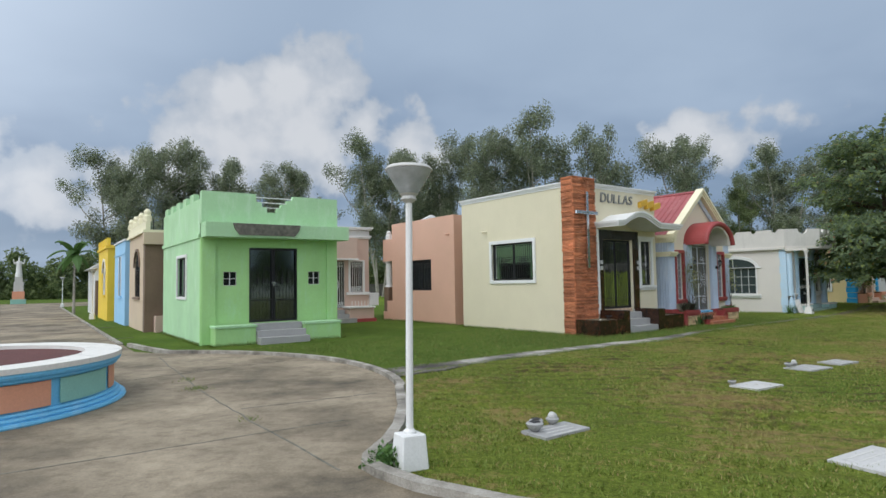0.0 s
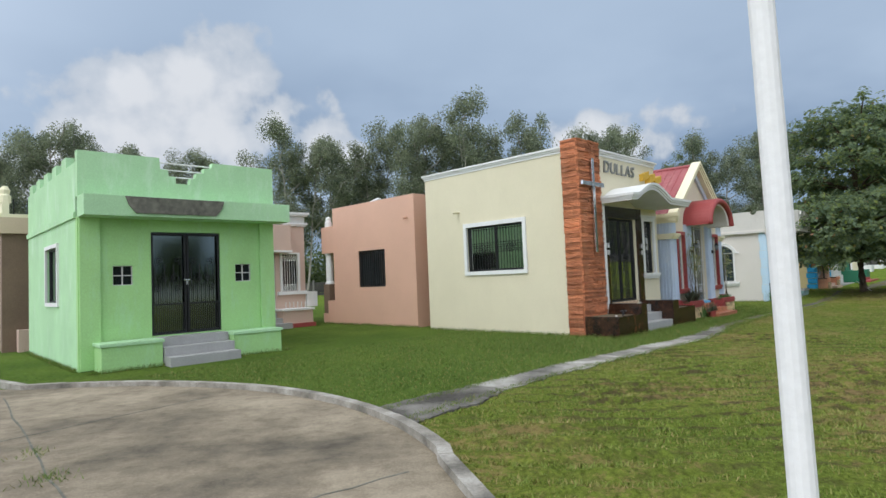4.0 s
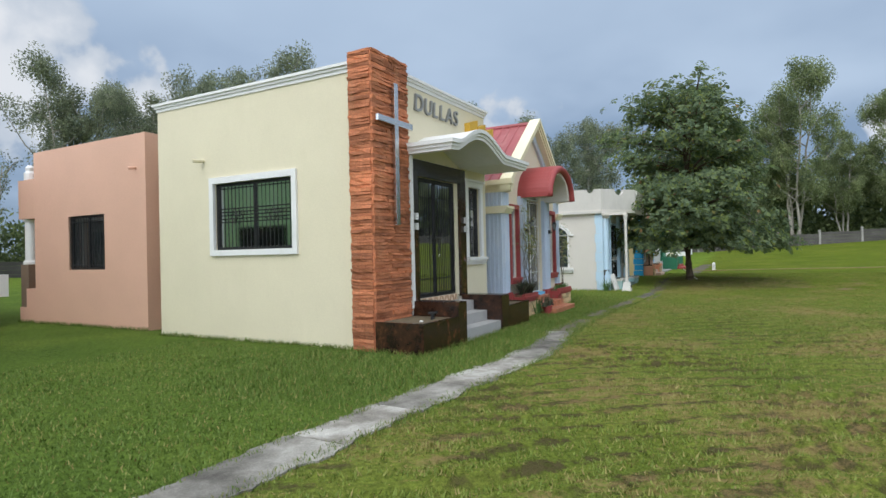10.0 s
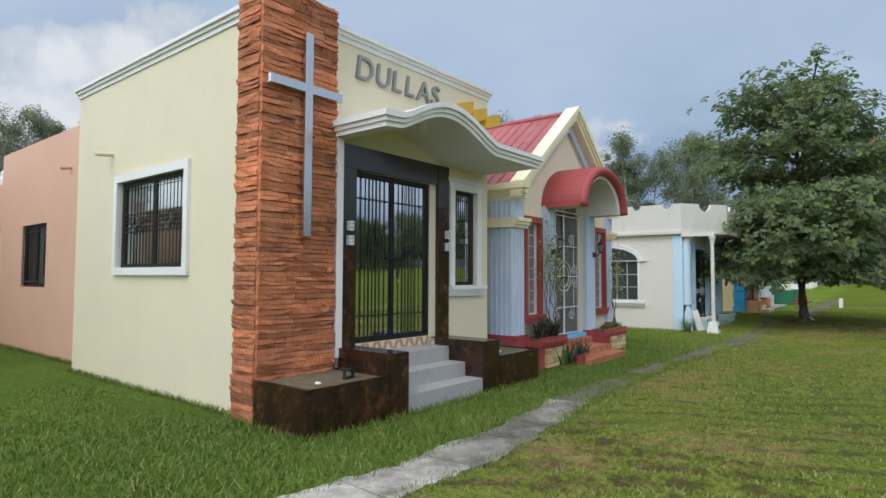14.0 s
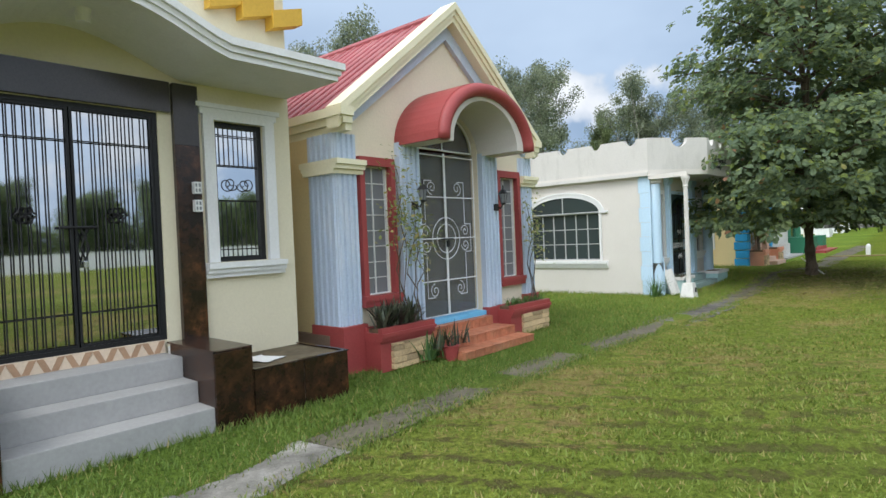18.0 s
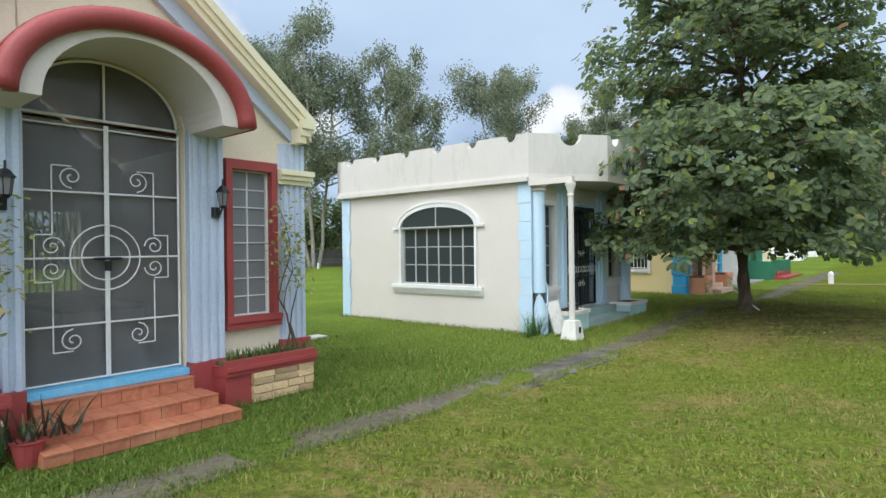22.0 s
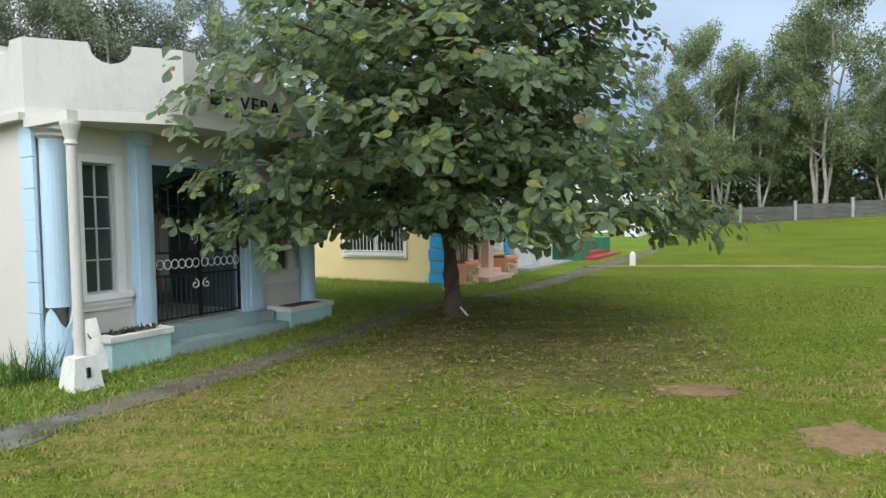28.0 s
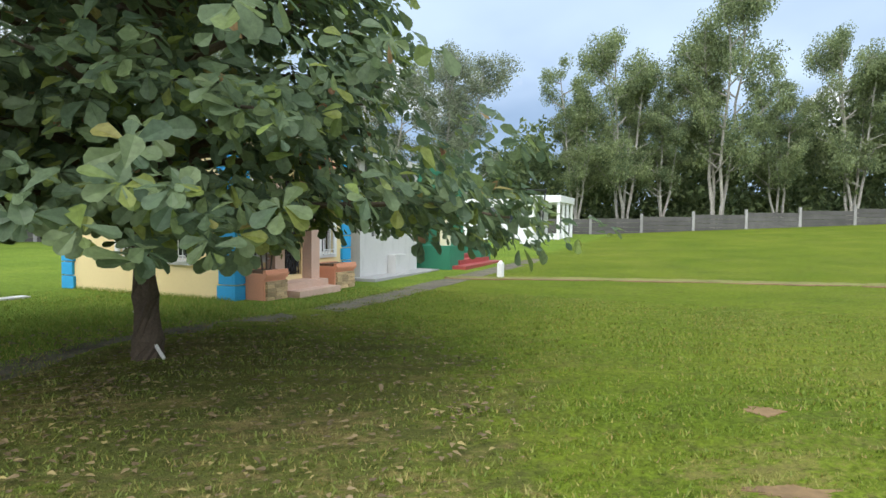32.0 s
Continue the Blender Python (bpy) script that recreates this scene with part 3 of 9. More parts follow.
M_PATHD = concrete_material("stained_concrete", (0.22, 0.205, 0.18), (0.055, 0.049, 0.041), (0.115, 0.105, 0.09), 1.8)
M_PATHM = concrete_material("worn_path_concrete", (0.42, 0.40, 0.355), (0.085, 0.078, 0.066), (0.21, 0.198, 0.172), 1.2)
M_STEP = mat("step_cement", (0.35, 0.345, 0.335), 0.75, var=0.08, grain=30, big=2.0, stain=(0.27, 0.265, 0.26), stain_amt=0.5)
M_KERB = concrete_material("kerb_concrete", (0.46, 0.43, 0.38), (0.13, 0.12, 0.10), (0.29, 0.265, 0.225), 1.6)
M_MARBLE = marble_material()
M_GRANITE = mat("dark_granite", (0.034, 0.029, 0.027), 0.22, var=0.25, grain=80, bump=0.0, spec=0.6)
M_MIRROR = glass_material("tinted_mirror_glass", (0.78, 0.80, 0.82), 0.03, 1.0)
M_DOORGLASS = glass_material("dark_door_glass", (0.66, 0.67, 0.68), 0.03, 1.0)
M_SIDEGLASS = glass_material("tinted_side_glass", (0.46, 0.50, 0.48), 0.06, 1.0, 0.8)
M_DARKGLASS = glass_material("dark_glass", (0.012, 0.015, 0.017), 0.05, 0.0, 0.9)
M_GREYGLASS = glass_material("frosted_glass", (0.19, 0.20, 0.21), 0.3, 0.0, 0.5)
def clouded_material():
    """Weathered clear glass: partly see-through, with a grey bloom."""
    m, N, L, b = nodes_of("clouded_glass")
    pos = N.new("ShaderNodeNewGeometry").outputs["Position"]
    L.new(ramp_of(N, L, noise_at(N, L, pos, 9, 4, 0.6), [(0.35, (0.42, 0.44, 0.44)), (0.65, (0.56, 0.58, 0.58))]), b.inputs["Base Color"])
    b.inputs["Roughness"].default_value = 0.25
    tr = N.new("ShaderNodeBsdfTransparent")
    mx = N.new("ShaderNodeMixShader")
    mx.inputs["Fac"].default_value = 0.45
    L.new(b.outputs[0], mx.inputs[1])
    L.new(tr.outputs[0], mx.inputs[2])
    L.new(mx.outputs[0], N["Material Output"].inputs["Surface"])
    return m


M_CLOUDED = clouded_material()
def dusty_material():
    """Old door glass behind fine mesh: see-through with a grey film."""
    m, N, L, b = nodes_of("dusty_glass")
    pos = N.new("ShaderNodeNewGeometry").outputs["Position"]
    L.new(ramp_of(N, L, noise_at(N, L, pos, 5, 5, 0.65), [(0.35, (0.15, 0.155, 0.16)), (0.65, (0.23, 0.235, 0.24))]), b.inputs["Base Color"])
    b.inputs["Roughness"].default_value = 0.12
    b.inputs["Specular IOR Level"].default_value = 0.4
    tr = N.new("ShaderNodeBsdfTransparent")
    mx = N.new("ShaderNodeMixShader")
    mx.inputs["Fac"].default_value = 0.55
    L.new(b.outputs[0], mx.inputs[1])
    L.new(tr.outputs[0], mx.inputs[2])
    L.new(mx.outputs[0], N["Material Output"].inputs["Surface"])
    return m


M_DUSTY = dusty_material()
M_GATEGLASS = glass_material("gate_glass", (0.20, 0.235, 0.225), 0.08, 1.0)
M_TEALGLASS = glass_material("green_glass", (0.045, 0.062, 0.062), 0.08, 0.25, 0.5)
M_IRON = mat("black_iron", (0.012, 0.012, 0.013), 0.45, var=0.2, bump=0.05)
M_WIRON = mat("white_iron", (0.72, 0.72, 0.70), 0.45, var=0.1, bump=0.05, stain=(0.35, 0.25, 0.18), stain_amt=0.3)
M_STEEL = mat("brushed_steel", (0.62, 0.63, 0.64), 0.25, metal=1.0, var=0.05, bump=0.0)
M_LETTER = mat("letter_metal", (0.34, 0.34, 0.33), 0.4, metal=0.7, var=0.08, bump=0.0)
M_GOLD = mat("gold_paint", (0.60, 0.36, 0.045), 0.55, var=0.08)
M_TILE = mat("beige_tile", (0.66, 0.53, 0.40), 0.35, var=0.1, rand=0.08)
M_TILE2 = mat("brown_tile", (0.42, 0.26, 0.16), 0.35, var=0.12, rand=0.08)
M_TERRA = mat("terracotta_tile", (0.44, 0.165, 0.090), 0.45, var=0.22, grain=25, big=9.0, bump=0.1, rand=0.08, stain=(0.62, 0.36, 0.22), stain_amt=0.5)
M_LBLUE = mat("pale_blue_paint", (0.49, 0.57, 0.68), 0.7, var=0.09, stain=(0.64, 0.66, 0.69), stain_amt=0.75)
M_SKYBLUE = mat("sky_blue_paint", (0.50, 0.66, 0.78), 0.7, var=0.07, stain=(0.70, 0.75, 0.78), stain_amt=0.7)
M_AQUA = mat("aqua_paint", (0.38, 0.58, 0.56), 0.7, var=0.12, stain=(0.36, 0.38, 0.34), stain_amt=0.8)
M_AQUASTEP = mat("worn_aqua_step", (0.27, 0.37, 0.35), 0.85, var=0.15, stain=(0.22, 0.24, 0.22), stain_amt=0.8)
M_OCHRE = mat("ochre_paint", (0.72, 0.57, 0.30), 0.75, var=0.06)
M_IVORY = mat("ivory_paint", (0.74, 0.66, 0.50), 0.7, var=0.05)
M_BUTTER = mat("butter_trim", (0.80, 0.74, 0.52), 0.6, var=0.05)
M_REDROOF = mat("red_roof", (0.34, 0.085, 0.088), 0.45, var=0.15, stain=(0.50, 0.25, 0.22), stain_amt=0.5)
M_TANSTONE = mat("tan_stone", (0.50, 0.36, 0.20), 0.9, var=0.25, rand=0.32, bump=0.4)
M_PLASTER = mat("white_plaster", (0.645, 0.605, 0.545), 0.8, var=0.04, stain=(0.60, 0.58, 0.50), stain_amt=0.3)
M_PARAPET = mat("weathered_plaster", (0.59, 0.565, 0.515), 0.85, var=0.06, stain=(0.24, 0.23, 0.20), stain_amt=0.30)
M_BEIGE = mat("beige_paint", (0.58, 0.46, 0.33), 0.8, var=0.06)
M_BROWN = mat("brown_paint", (0.19, 0.13, 0.09), 0.8, var=0.2)
M_LBLUEWALL = mat("powder_blue_paint", (0.32, 0.56, 0.78), 0.75, var=0.05)
M_SUN = mat("bright_yellow_paint", (0.80, 0.56, 0.06), 0.7, var=0.06)
M_ORANGE = mat("orange_paint", (0.72, 0.33, 0.20), 0.7, var=0.07)
M_SEA = mat("sea_green_paint", (0.27, 0.52, 0.43), 0.7, var=0.07)
M_RIM = mat("weathered_rim", (0.70, 0.68, 0.63), 0.8, var=0.1, stain=(0.3, 0.28, 0.25), stain_amt=0.6)
M_BASIN = mat("basin_maroon", (0.10, 0.03, 0.025), 0.8, var=0.2)
M_CYAN = mat("cyan_paint", (0.16, 0.50, 0.76), 0.6, var=0.1, stain=(0.45, 0.62, 0.75), stain_amt=0.5)
M_DGREEN = mat("dark_green_paint", (0.03, 0.18, 0.10), 0.6, var=0.1)
M_DTEAL = mat("dark_teal_paint", (0.016, 0.045, 0.042), 0.5, var=0.15)
M_GREYW = mat("grey_white_plaster", (0.55, 0.54, 0.51), 0.85, var=0.06, stain=(0.35, 0.34, 0.31), stain_amt=0.5)
M_DULLPINK = mat("dull_pink_paint", (0.58, 0.42, 0.34), 0.8, var=0.05)
M_SOIL = mat("soil", (0.135, 0.085, 0.05), 1.0, var=0.4, grain=18, big=3, bump=0.9)
M_TRACK = mat("track_soil", (0.120, 0.105, 0.074), 1.0, var=0.4, grain=22, big=2.5, bump=0.8, stain=(0.12, 0.13, 0.05), stain_amt=0.8)
M_WORN = mat("worn_turf", (0.155, 0.155, 0.036), 1.0, var=0.35, grain=18, big=1.6, bump=0.6, stain=(0.17, 0.125, 0.06), stain_amt=0.8)
M_REDSOIL = mat("red_soil", (0.175, 0.112, 0.052), 1.0, var=0.3, grain=16, big=2.2, bump=0.8)
M_DIRT = mat("damp_dirt", (0.125, 0.098, 0.058), 0.95, var=0.35, grain=14, big=3, bump=0.5, stain=(0.20, 0.18, 0.13), stain_amt=0.6)
M_MOULD = mat("mouldy_cement", (0.14, 0.135, 0.11), 0.95, var=0.4, grain=10, big=4)
M_FENCE = mat("fence_concrete", (0.100, 0.095, 0.085), 0.95, var=0.25, rand=0.18, stain=(0.07, 0.07, 0.06), stain_amt=0.6)
M_TEALWALL = mat("dull_teal_paint", (0.13, 0.20, 0.20), 0.8, var=0.12)
M_PEACH = mat("faded_pink_paint", (0.60, 0.41, 0.31), 0.75, var=0.10, stain=(0.66, 0.54, 0.45), stain_amt=0.5)
M_CASEMENT = mat("casement_steel", (0.42, 0.43, 0.42), 0.6, var=0.15, bump=0.05, stain=(0.25, 0.2, 0.16), stain_amt=0.4)
M_FPOST = mat("post_concrete", (0.29, 0.28, 0.26), 0.95, var=0.2, rand=0.15, stain=(0.15, 0.15, 0.13), stain_amt=0.5)
M_TRUNKW = mat("pale_bark", (0.33, 0.305, 0.26), 0.9, var=0.3, grain=6, bump=0.4)
M_TYRE = mat("rubber", (0.02, 0.02, 0.02), 0.8, var=0.1)
M_CARBLUE = mat("car_paint_blue", (0.05, 0.16, 0.36), 0.25, var=0.05, bump=0.0)
M_DARKROOM = mat("dim_interior", (0.10, 0.10, 0.09), 0.9, var=0.1)
M_ALMOND = leaf_material("broad_leaf", [(0.0, (0.110, 0.165, 0.095)), (0.45, (0.165, 0.225, 0.115)), (0.80, (0.210, 0.270, 0.120)), (0.93, (0.23, 0.30, 0.075)), (0.985, (0.32, 0.35, 0.09)), (1.0, (0.36, 0.17, 0.11))], 0.45, 0.30, 0.52)
M_EUCA = leaf_material("narrow_leaf", [(0.0, (0.185, 0.220, 0.165)), (0.7, (0.265, 0.305, 0.210)), (1.0, (0.36, 0.39, 0.26))], 0.6, 0.25, 0.48, 0.9)
M_EUCA2 = leaf_material("fresh_leaf", [(0.0, (0.175, 0.225, 0.120)), (0.7, (0.265, 0.320, 0.165)), (1.0, (0.37, 0.42, 0.21))], 0.6, 0.25, 0.48, 0.8)
M_WOODS = leaf_material("woodland_leaf", [(0.0, (0.110, 0.155, 0.075)), (0.7, (0.180, 0.235, 0.105)), (1.0, (0.26, 0.315, 0.14))], 0.6, 0.25, 0.5, 0.5)
M_SPIKY = leaf_material("purple_leaf", [(0.0, (0.035, 0.030, 0.028)), (0.6, (0.06, 0.085, 0.045)), (1.0, (0.16, 0.18, 0.12))], 0.4, 0.4)
M_VINE = leaf_material("vine_leaf", [(0.0, (0.14, 0.19, 0.05)), (0.6, (0.25, 0.28, 0.08)), (1.0, (0.45, 0.36, 0.14))], 0.5, 0.3)
M_WEED = leaf_material("weed_leaf", [(0.0, (0.05, 0.12, 0.03)), (1.0, (0.13, 0.23, 0.06))], 0.5, 0.3)


# ---- ground, road, kerb, path ----
def axis_lines(lo, hi, step, far):
    mid = list(np.arange(lo, hi + step / 2, step))
    out, s = [], step
    x = hi
    while x < far:
        s *= 1.25
        x += s
        out.append(x)
    pre, s, x = [], step, lo
    while x > -far:
        s *= 1.25
        x -= s
        pre.append(x)
    return np.array(pre[::-1] + mid + out)


def build_ground():
    us = np.unique(np.concatenate([axis_lines(-26, 40, 0.6, 1500), np.arange(-9.6, 22.5, 0.075)]).round(4))
    vs = np.unique(np.concatenate([axis_lines(-22, 14, 0.6, 1500), np.arange(-12.5, -2.3, 0.075)]).round(4))
    U, V = np.meshgrid(us, vs, indexing="ij")
    X = 3.55 + U * C_ROW - V * S_ROW
    Y = 16.75 + U * S_ROW + V * C_ROW
    Z = height(X, Y)
    n = np.sin(1.9 * X + 1.3 * np.sin(1.4 * Y)) * np.sin(1.7 * Y + 1.5 * np.sin(1.2 * X))
    Z = Z + 0.008 * n * (np.hypot(X - 8, Y - 16) < 40) + relief(X, Y)
    nu, nv = len(us), len(vs)
    verts = np.stack([X, Y, Z - 0.014], -1).reshape(-1, 3)
    idx = np.arange(nu * nv).reshape(nu, nv)
    faces = np.stack([idx[:-1, :-1], idx[1:, :-1], idx[1:, 1:], idx[:-1, 1:]], -1).reshape(-1, 4)
    me = bpy.data.meshes.new("ground")
    me.from_pydata(verts.tolist(), [], faces.tolist())
    me.materials.append(M_LAWN)
    me.polygons.foreach_set("use_smooth", [True] * len(me.polygons))
    return tagged(new("ground", me), "mown green lawn with dry brown patches", "lawn", kind="structure")


build_ground()

RC, RR = (-6.6, 7.6), 5.95  # the roundabout


def on_round(a, r):
    return RC[0] + r * math.cos(radians(a)), RC[1] + r * math.sin(radians(a))


def left_xy(u, v):
    p = LEFT @ Vector((u, v, 0))
    return p.x, p.y


# the carriageway round the planter, and the two roads that leave it
edge = [on_round(a, RR) for a in np.linspace(88, -12, 34)]
flare = [(-0.74, 8.34), (-0.66, 7.6), (-0.61, 7.07), (-0.595, 6.16), (-0.65, 5.6), (-0.77, 5.06), (-0.75, 4.85), (-0.62, 4.65), (-0.30, 4.32), (0.35, 3.9), (1.6, 3.35), (4.0, 2.5), (14.0, -0.6)]
rim = [left_xy(-1.75, 44)] + [left_xy(-1.62, v) for v in (30, 18, 8, 2, -0.6)] + [p for p in edge if p[1] > 8.45] + flare
back = [(14.0, -8.0), (0, -14), (-16, -12), (-19, 6), left_xy(-9.5, 8), left_xy(-9.5, 30), left_xy(-9.5, 62), left_xy(2.0, 62), left_xy(2.0, 47)]
bm = bmesh.new()
vs_ = [bm.verts.new((x, y, 0.012)) for x, y in rim + back]
bm.faces.new(vs_)
bmesh.ops.triangulate(bm, faces=bm.faces)
road = part("road", bm, M_ROAD)
tagged(road, "worn grey concrete road round the circular planter", "road", kind="structure")


def ribbon(pts, w0, w1, z0, z1, bm=None, i0=0, i1=None):
    """A low bar that follows a line, from w0 to w1 across it."""
    bm = bm or bmesh.new()
    P = [Vector((*p, 0)) for p in pts]
    nor = []
    for i in range(len(P)):
        d = (P[min(i + 1, len(P) - 1)] - P[max(i - 1, 0)]).normalized()
        nor.append(Vector((d.y, -d.x, 0)))
    rows = []
    for p, n in zip(P, nor):
        a, b = p + n * w0, p + n * w1
        rows.append([bm.verts.new((a.x, a.y, z0)), bm.verts.new((a.x, a.y, z1)), bm.verts.new((b.x, b.y, z1)), bm.verts.new((b.x, b.y, z0))])
    for r, s in zip(rows, rows[1:]):
        for k in range(4):
            bm.faces.new((r[k], r[(k + 1) % 4], s[(k + 1) % 4], s[k]))
    bm.faces.new(rows[0])
    bm.faces.new(rows[-1][::-1])
    return bm


kerb = tagged(new("kerb"), "low pale concrete kerb along the road edge", "kerb", kind="structure")
line = [left_xy(-1.55, 1.2), left_xy(-1.35, -0.2)] + [p for p in edge if p[1] > 8.45] + flare
dense = []
for p, q in zip(line, line[1:]):
    n = max(1, int(math.dist(p, q) / 0.3))
    dense += [(p[0] + (q[0] - p[0]) * k / n, p[1] + (q[1] - p[1]) * k / n) for k in range(n)]
for k in range(0, len(dense) - 1, 5):
    seg = [Vector((*p, 0)) for p in dense[k:k + 6]]
    if len(seg) < 2:
        continue
    bm = ribbon([(p.x, p.y) for p in seg], -0.10, 0.02, -0.02, 0.075 + 0.012 * random.random())
    bmesh.ops.scale(bm, vec=(0.997, 0.997, 1), verts=bm.verts, space=Matrix.Translation(-(seg[0] + seg[-1]) / 2))
    part("kerb_stone", bm, M_KERB, kerb)
far_kerb = ribbon([left_xy(-1.62, v) for v in (1.5, 8, 18, 30, 44)], -0.12, 0.0, -0.02, 0.06)
part("kerb_stone", far_kerb, M_KERB, kerb)
# open joints in the road slab
joints = tagged(new("road_joint"), "dark open joints across the concrete road", "joint", kind="structure")
for pts in ([(-6.3, 12.9), (-3.75, 8.81), (-2.31, 6.72), (-0.95, 4.83)], [(-5.2, 9.8), (-3.3, 11.9)], [(-1.2, 6.6), (-3.6, 5.0), (-7.0, 3.0)], [(-2.6, 7.3), (-1.0, 8.2)], [(-7.2, 13.3), (-10.5, 11.2)], [(-9.6, 18.2), (-14, 14.9)], [(-13.0, 23.2), (-19, 19)]):
    d2 = []
    for p, q in zip(pts, pts[1:]):
        d2 += [(p[0] + (q[0] - p[0]) * k / 8 + random.uniform(-0.02, 0.02), p[1] + (q[1] - p[1]) * k / 8 + random.uniform(-0.02, 0.02)) for k in range(8)]
    part("joint", ribbon(d2 + [pts[-1]], -0.009, 0.009, 0.0, 0.015), M_MOULD, joints)

# the footpath of cast slabs along the houses
PATHLINE = [(-1.15, 10.02), (-0.1, 10.9), (1.25, 12.07), (2.7, 13.1), (4.0, 14.0), (5.15, 14.75), (6.2, 15.62), (7.39, 16.92), (8.88, 18.13), (10.35, 19.29), (11.84, 20.30), (13.2, 21.3), (14.4, 22.2), (15.25, 22.95), (17.0, 24.45), (19.3, 26.4), (22.1, 27.95), (25.6, 30.9), (28.5, 33.2), (33.0, 36.5)]
footpath = tagged(new("footpath"), "narrow cracked concrete footpath sunk in the lawn", "path", kind="structure")
pts = []
for p, q in zip(PATHLINE, PATHLINE[1:]):
    n = max(2, int(math.dist(p, q) / 0.07))
    pts += [(p[0] + (q[0] - p[0]) * k / n, p[1] + (q[1] - p[1]) * k / n) for k in range(n)]
rng = random.Random(4)
k = 0
while k < len(pts) - 2:
    n = rng.choice((12, 15, 19))
    seg = pts[k:k + n + 1]
    u_ = row_uv(*seg[0])[0]
    hidden = 2.9 < u_ < 8.5 or u_ > 12.4
    bm = bmesh.new()
    left_, right_ = [], []
    for i, p in enumerate(seg):
        a, b = Vector((*seg[max(i - 1, 0)], 0)), Vector((*seg[min(i + 1, len(seg) - 1)], 0))
        d = (b - a).normalized()
        nrm = Vector((d.y, -d.x, 0))
        w = float(np.interp(row_uv(*p)[0], [-8.5, -6.9, -5.8, 0.5, 2.9, 3.0, 8.4, 9.2, 12.0, 12.6, 20.0, 26.0], [0.50, 0.42, 0.28, 0.26, 0.24, 0.22, 0.22, 0.36, 0.32, 0.24, 0.30, 0.34]))
        f = 0.985 if i == len(seg) - 1 else 1.0
        z = float(height(*p)) + (-0.009 if hidden else -0.007 if u_ > 1.2 else 0.002)
        c = Vector((*p, z)) - d * (0.012 if i == len(seg) - 1 else 0)
        ww = w + 0.07 * noise.noise(Vector((p[0] * 1.3, p[1] * 1.3, 3.0))) if hidden else (w + 0.07 * noise.noise(Vector((p[0] * 0.8, p[1] * 0.8, 9.0))) + 0.05 * noise.noise(Vector((p[0] * 3, p[1] * 3, 1.0)))) * (0.9 + 0.25 * noise.noise(Vector((p[0] * 2, p[1] * 2, 0))) if 1.2 < u_ < 3.3 else 1.0)
        gl = 0.05 * noise.noise(Vector((p[0] * 9, p[1] * 9, 4.0))) + 0.045 * noise.noise(Vector((p[0] * 2.7, p[1] * 2.7, 4.0))) + 0.03 * noise.noise(Vector((p[0] * 22, p[1] * 22, 8.0)))
        gr = 0.05 * noise.noise(Vector((p[0] * 9, p[1] * 9, 14.0))) + 0.045 * noise.noise(Vector((p[0] * 2.7, p[1] * 2.7, 14.0))) + 0.03 * noise.noise(Vector((p[0] * 22, p[1] * 22, 18.0)))
        left_.append(bm.verts.new(c - nrm * max(ww + gl, 0.02) * f))
        right_.append(bm.verts.new(c + nrm * max(ww + gr, 0.02) * f))
    for i in range(len(seg) - 1):
        bm.faces.new((left_[i], right_[i], right_[i + 1], left_[i + 1]))
    r = bmesh.ops.extrude_face_region(bm, geom=list(bm.faces))
    bmesh.ops.translate(bm, vec=(0, 0, -0.08), verts=[v for v in r["geom"] if isinstance(v, bmesh.types.BMVert)])
    part("track" if hidden else "slab", bm, M_TRACK if hidden else (M_PATHD if u_ > 7.0 else M_PATHD if u_ < -6.0 else M_PATHM if u_ < -4.6 or u_ > -0.2 or k % 2 else M_PATHC), footpath)
    k += n


def blotch(name, cx, cy, rx, ry, rot, material, label, z=0.004, seed=1):
    rg = random.Random(seed)
    bm = bmesh.new()
    ring = []
    for i in range(120):
        a = 2 * math.pi * i / 120
        f = 1 + 0.45 * noise.noise(Vector((math.cos(a) * 1.6 + seed, math.sin(a) * 1.6, seed))) + 0.4 * noise.noise(Vector((math.cos(a) * 5 + seed, math.sin(a) * 5, seed))) + rg.uniform(-0.05, 0.05)
        x, y = rx * f * math.cos(a), ry * f * math.sin(a)
        X, Y = cx + x * math.cos(rot) - y * math.sin(rot), cy + x * math.sin(rot) + y * math.cos(rot)
        ring.append(bm.verts.new((X, Y, float(height(X, Y)) + z)))
    bm.faces.new(ring)
    r = bmesh.ops.extrude_face_region(bm, geom=list(bm.faces))
    bmesh.ops.translate(bm, vec=(0, 0, -0.05), verts=[v for v in r["geom"] if isinstance(v, bmesh.types.BMVert)])
    return tagged(part(name, bm, material), label, "soil", kind="structure")


BARE = [(20.40, 19.93, 0.40, 0.30, 0.2), (20.28, 21.28, 0.42, 0.16, -0.45), (23.62, 21.66, 0.13, 0.09, -0.6), (22.57, 20.80, 0.22, 0.07, -0.6)]
for i, (cx, cy, rx, ry, rot) in enumerate(BARE):
    blotch("soil_patch", cx, cy, rx, ry, rot, M_REDSOIL, "bare brown soil patch in the lawn", -0.006, seed=i + 3)

track = []
for k in range(25):
    f = k / 24
    track.append((27.0 + 17.0 * f, 31.6 - 12.6 * f + 0.25 * math.sin(f * 9)))
for k in range(24):
    blotch("worn_turf", track[k][0] + 0.2, track[k][1] + 0.28, 0.62, 0.30, math.atan2(-12.6, 17.0), M_WORN, "worn yellowed strip of turf across the lawn", 0.002, 80 + k)
    if k % 3 != 1:
        blotch("soil_patch", track[k][0], track[k][1], 0.75, 0.10, math.atan2(-12.6, 17.0), M_REDSOIL, "worn strip of bare soil across the lawn", 0.004, 40 + k)


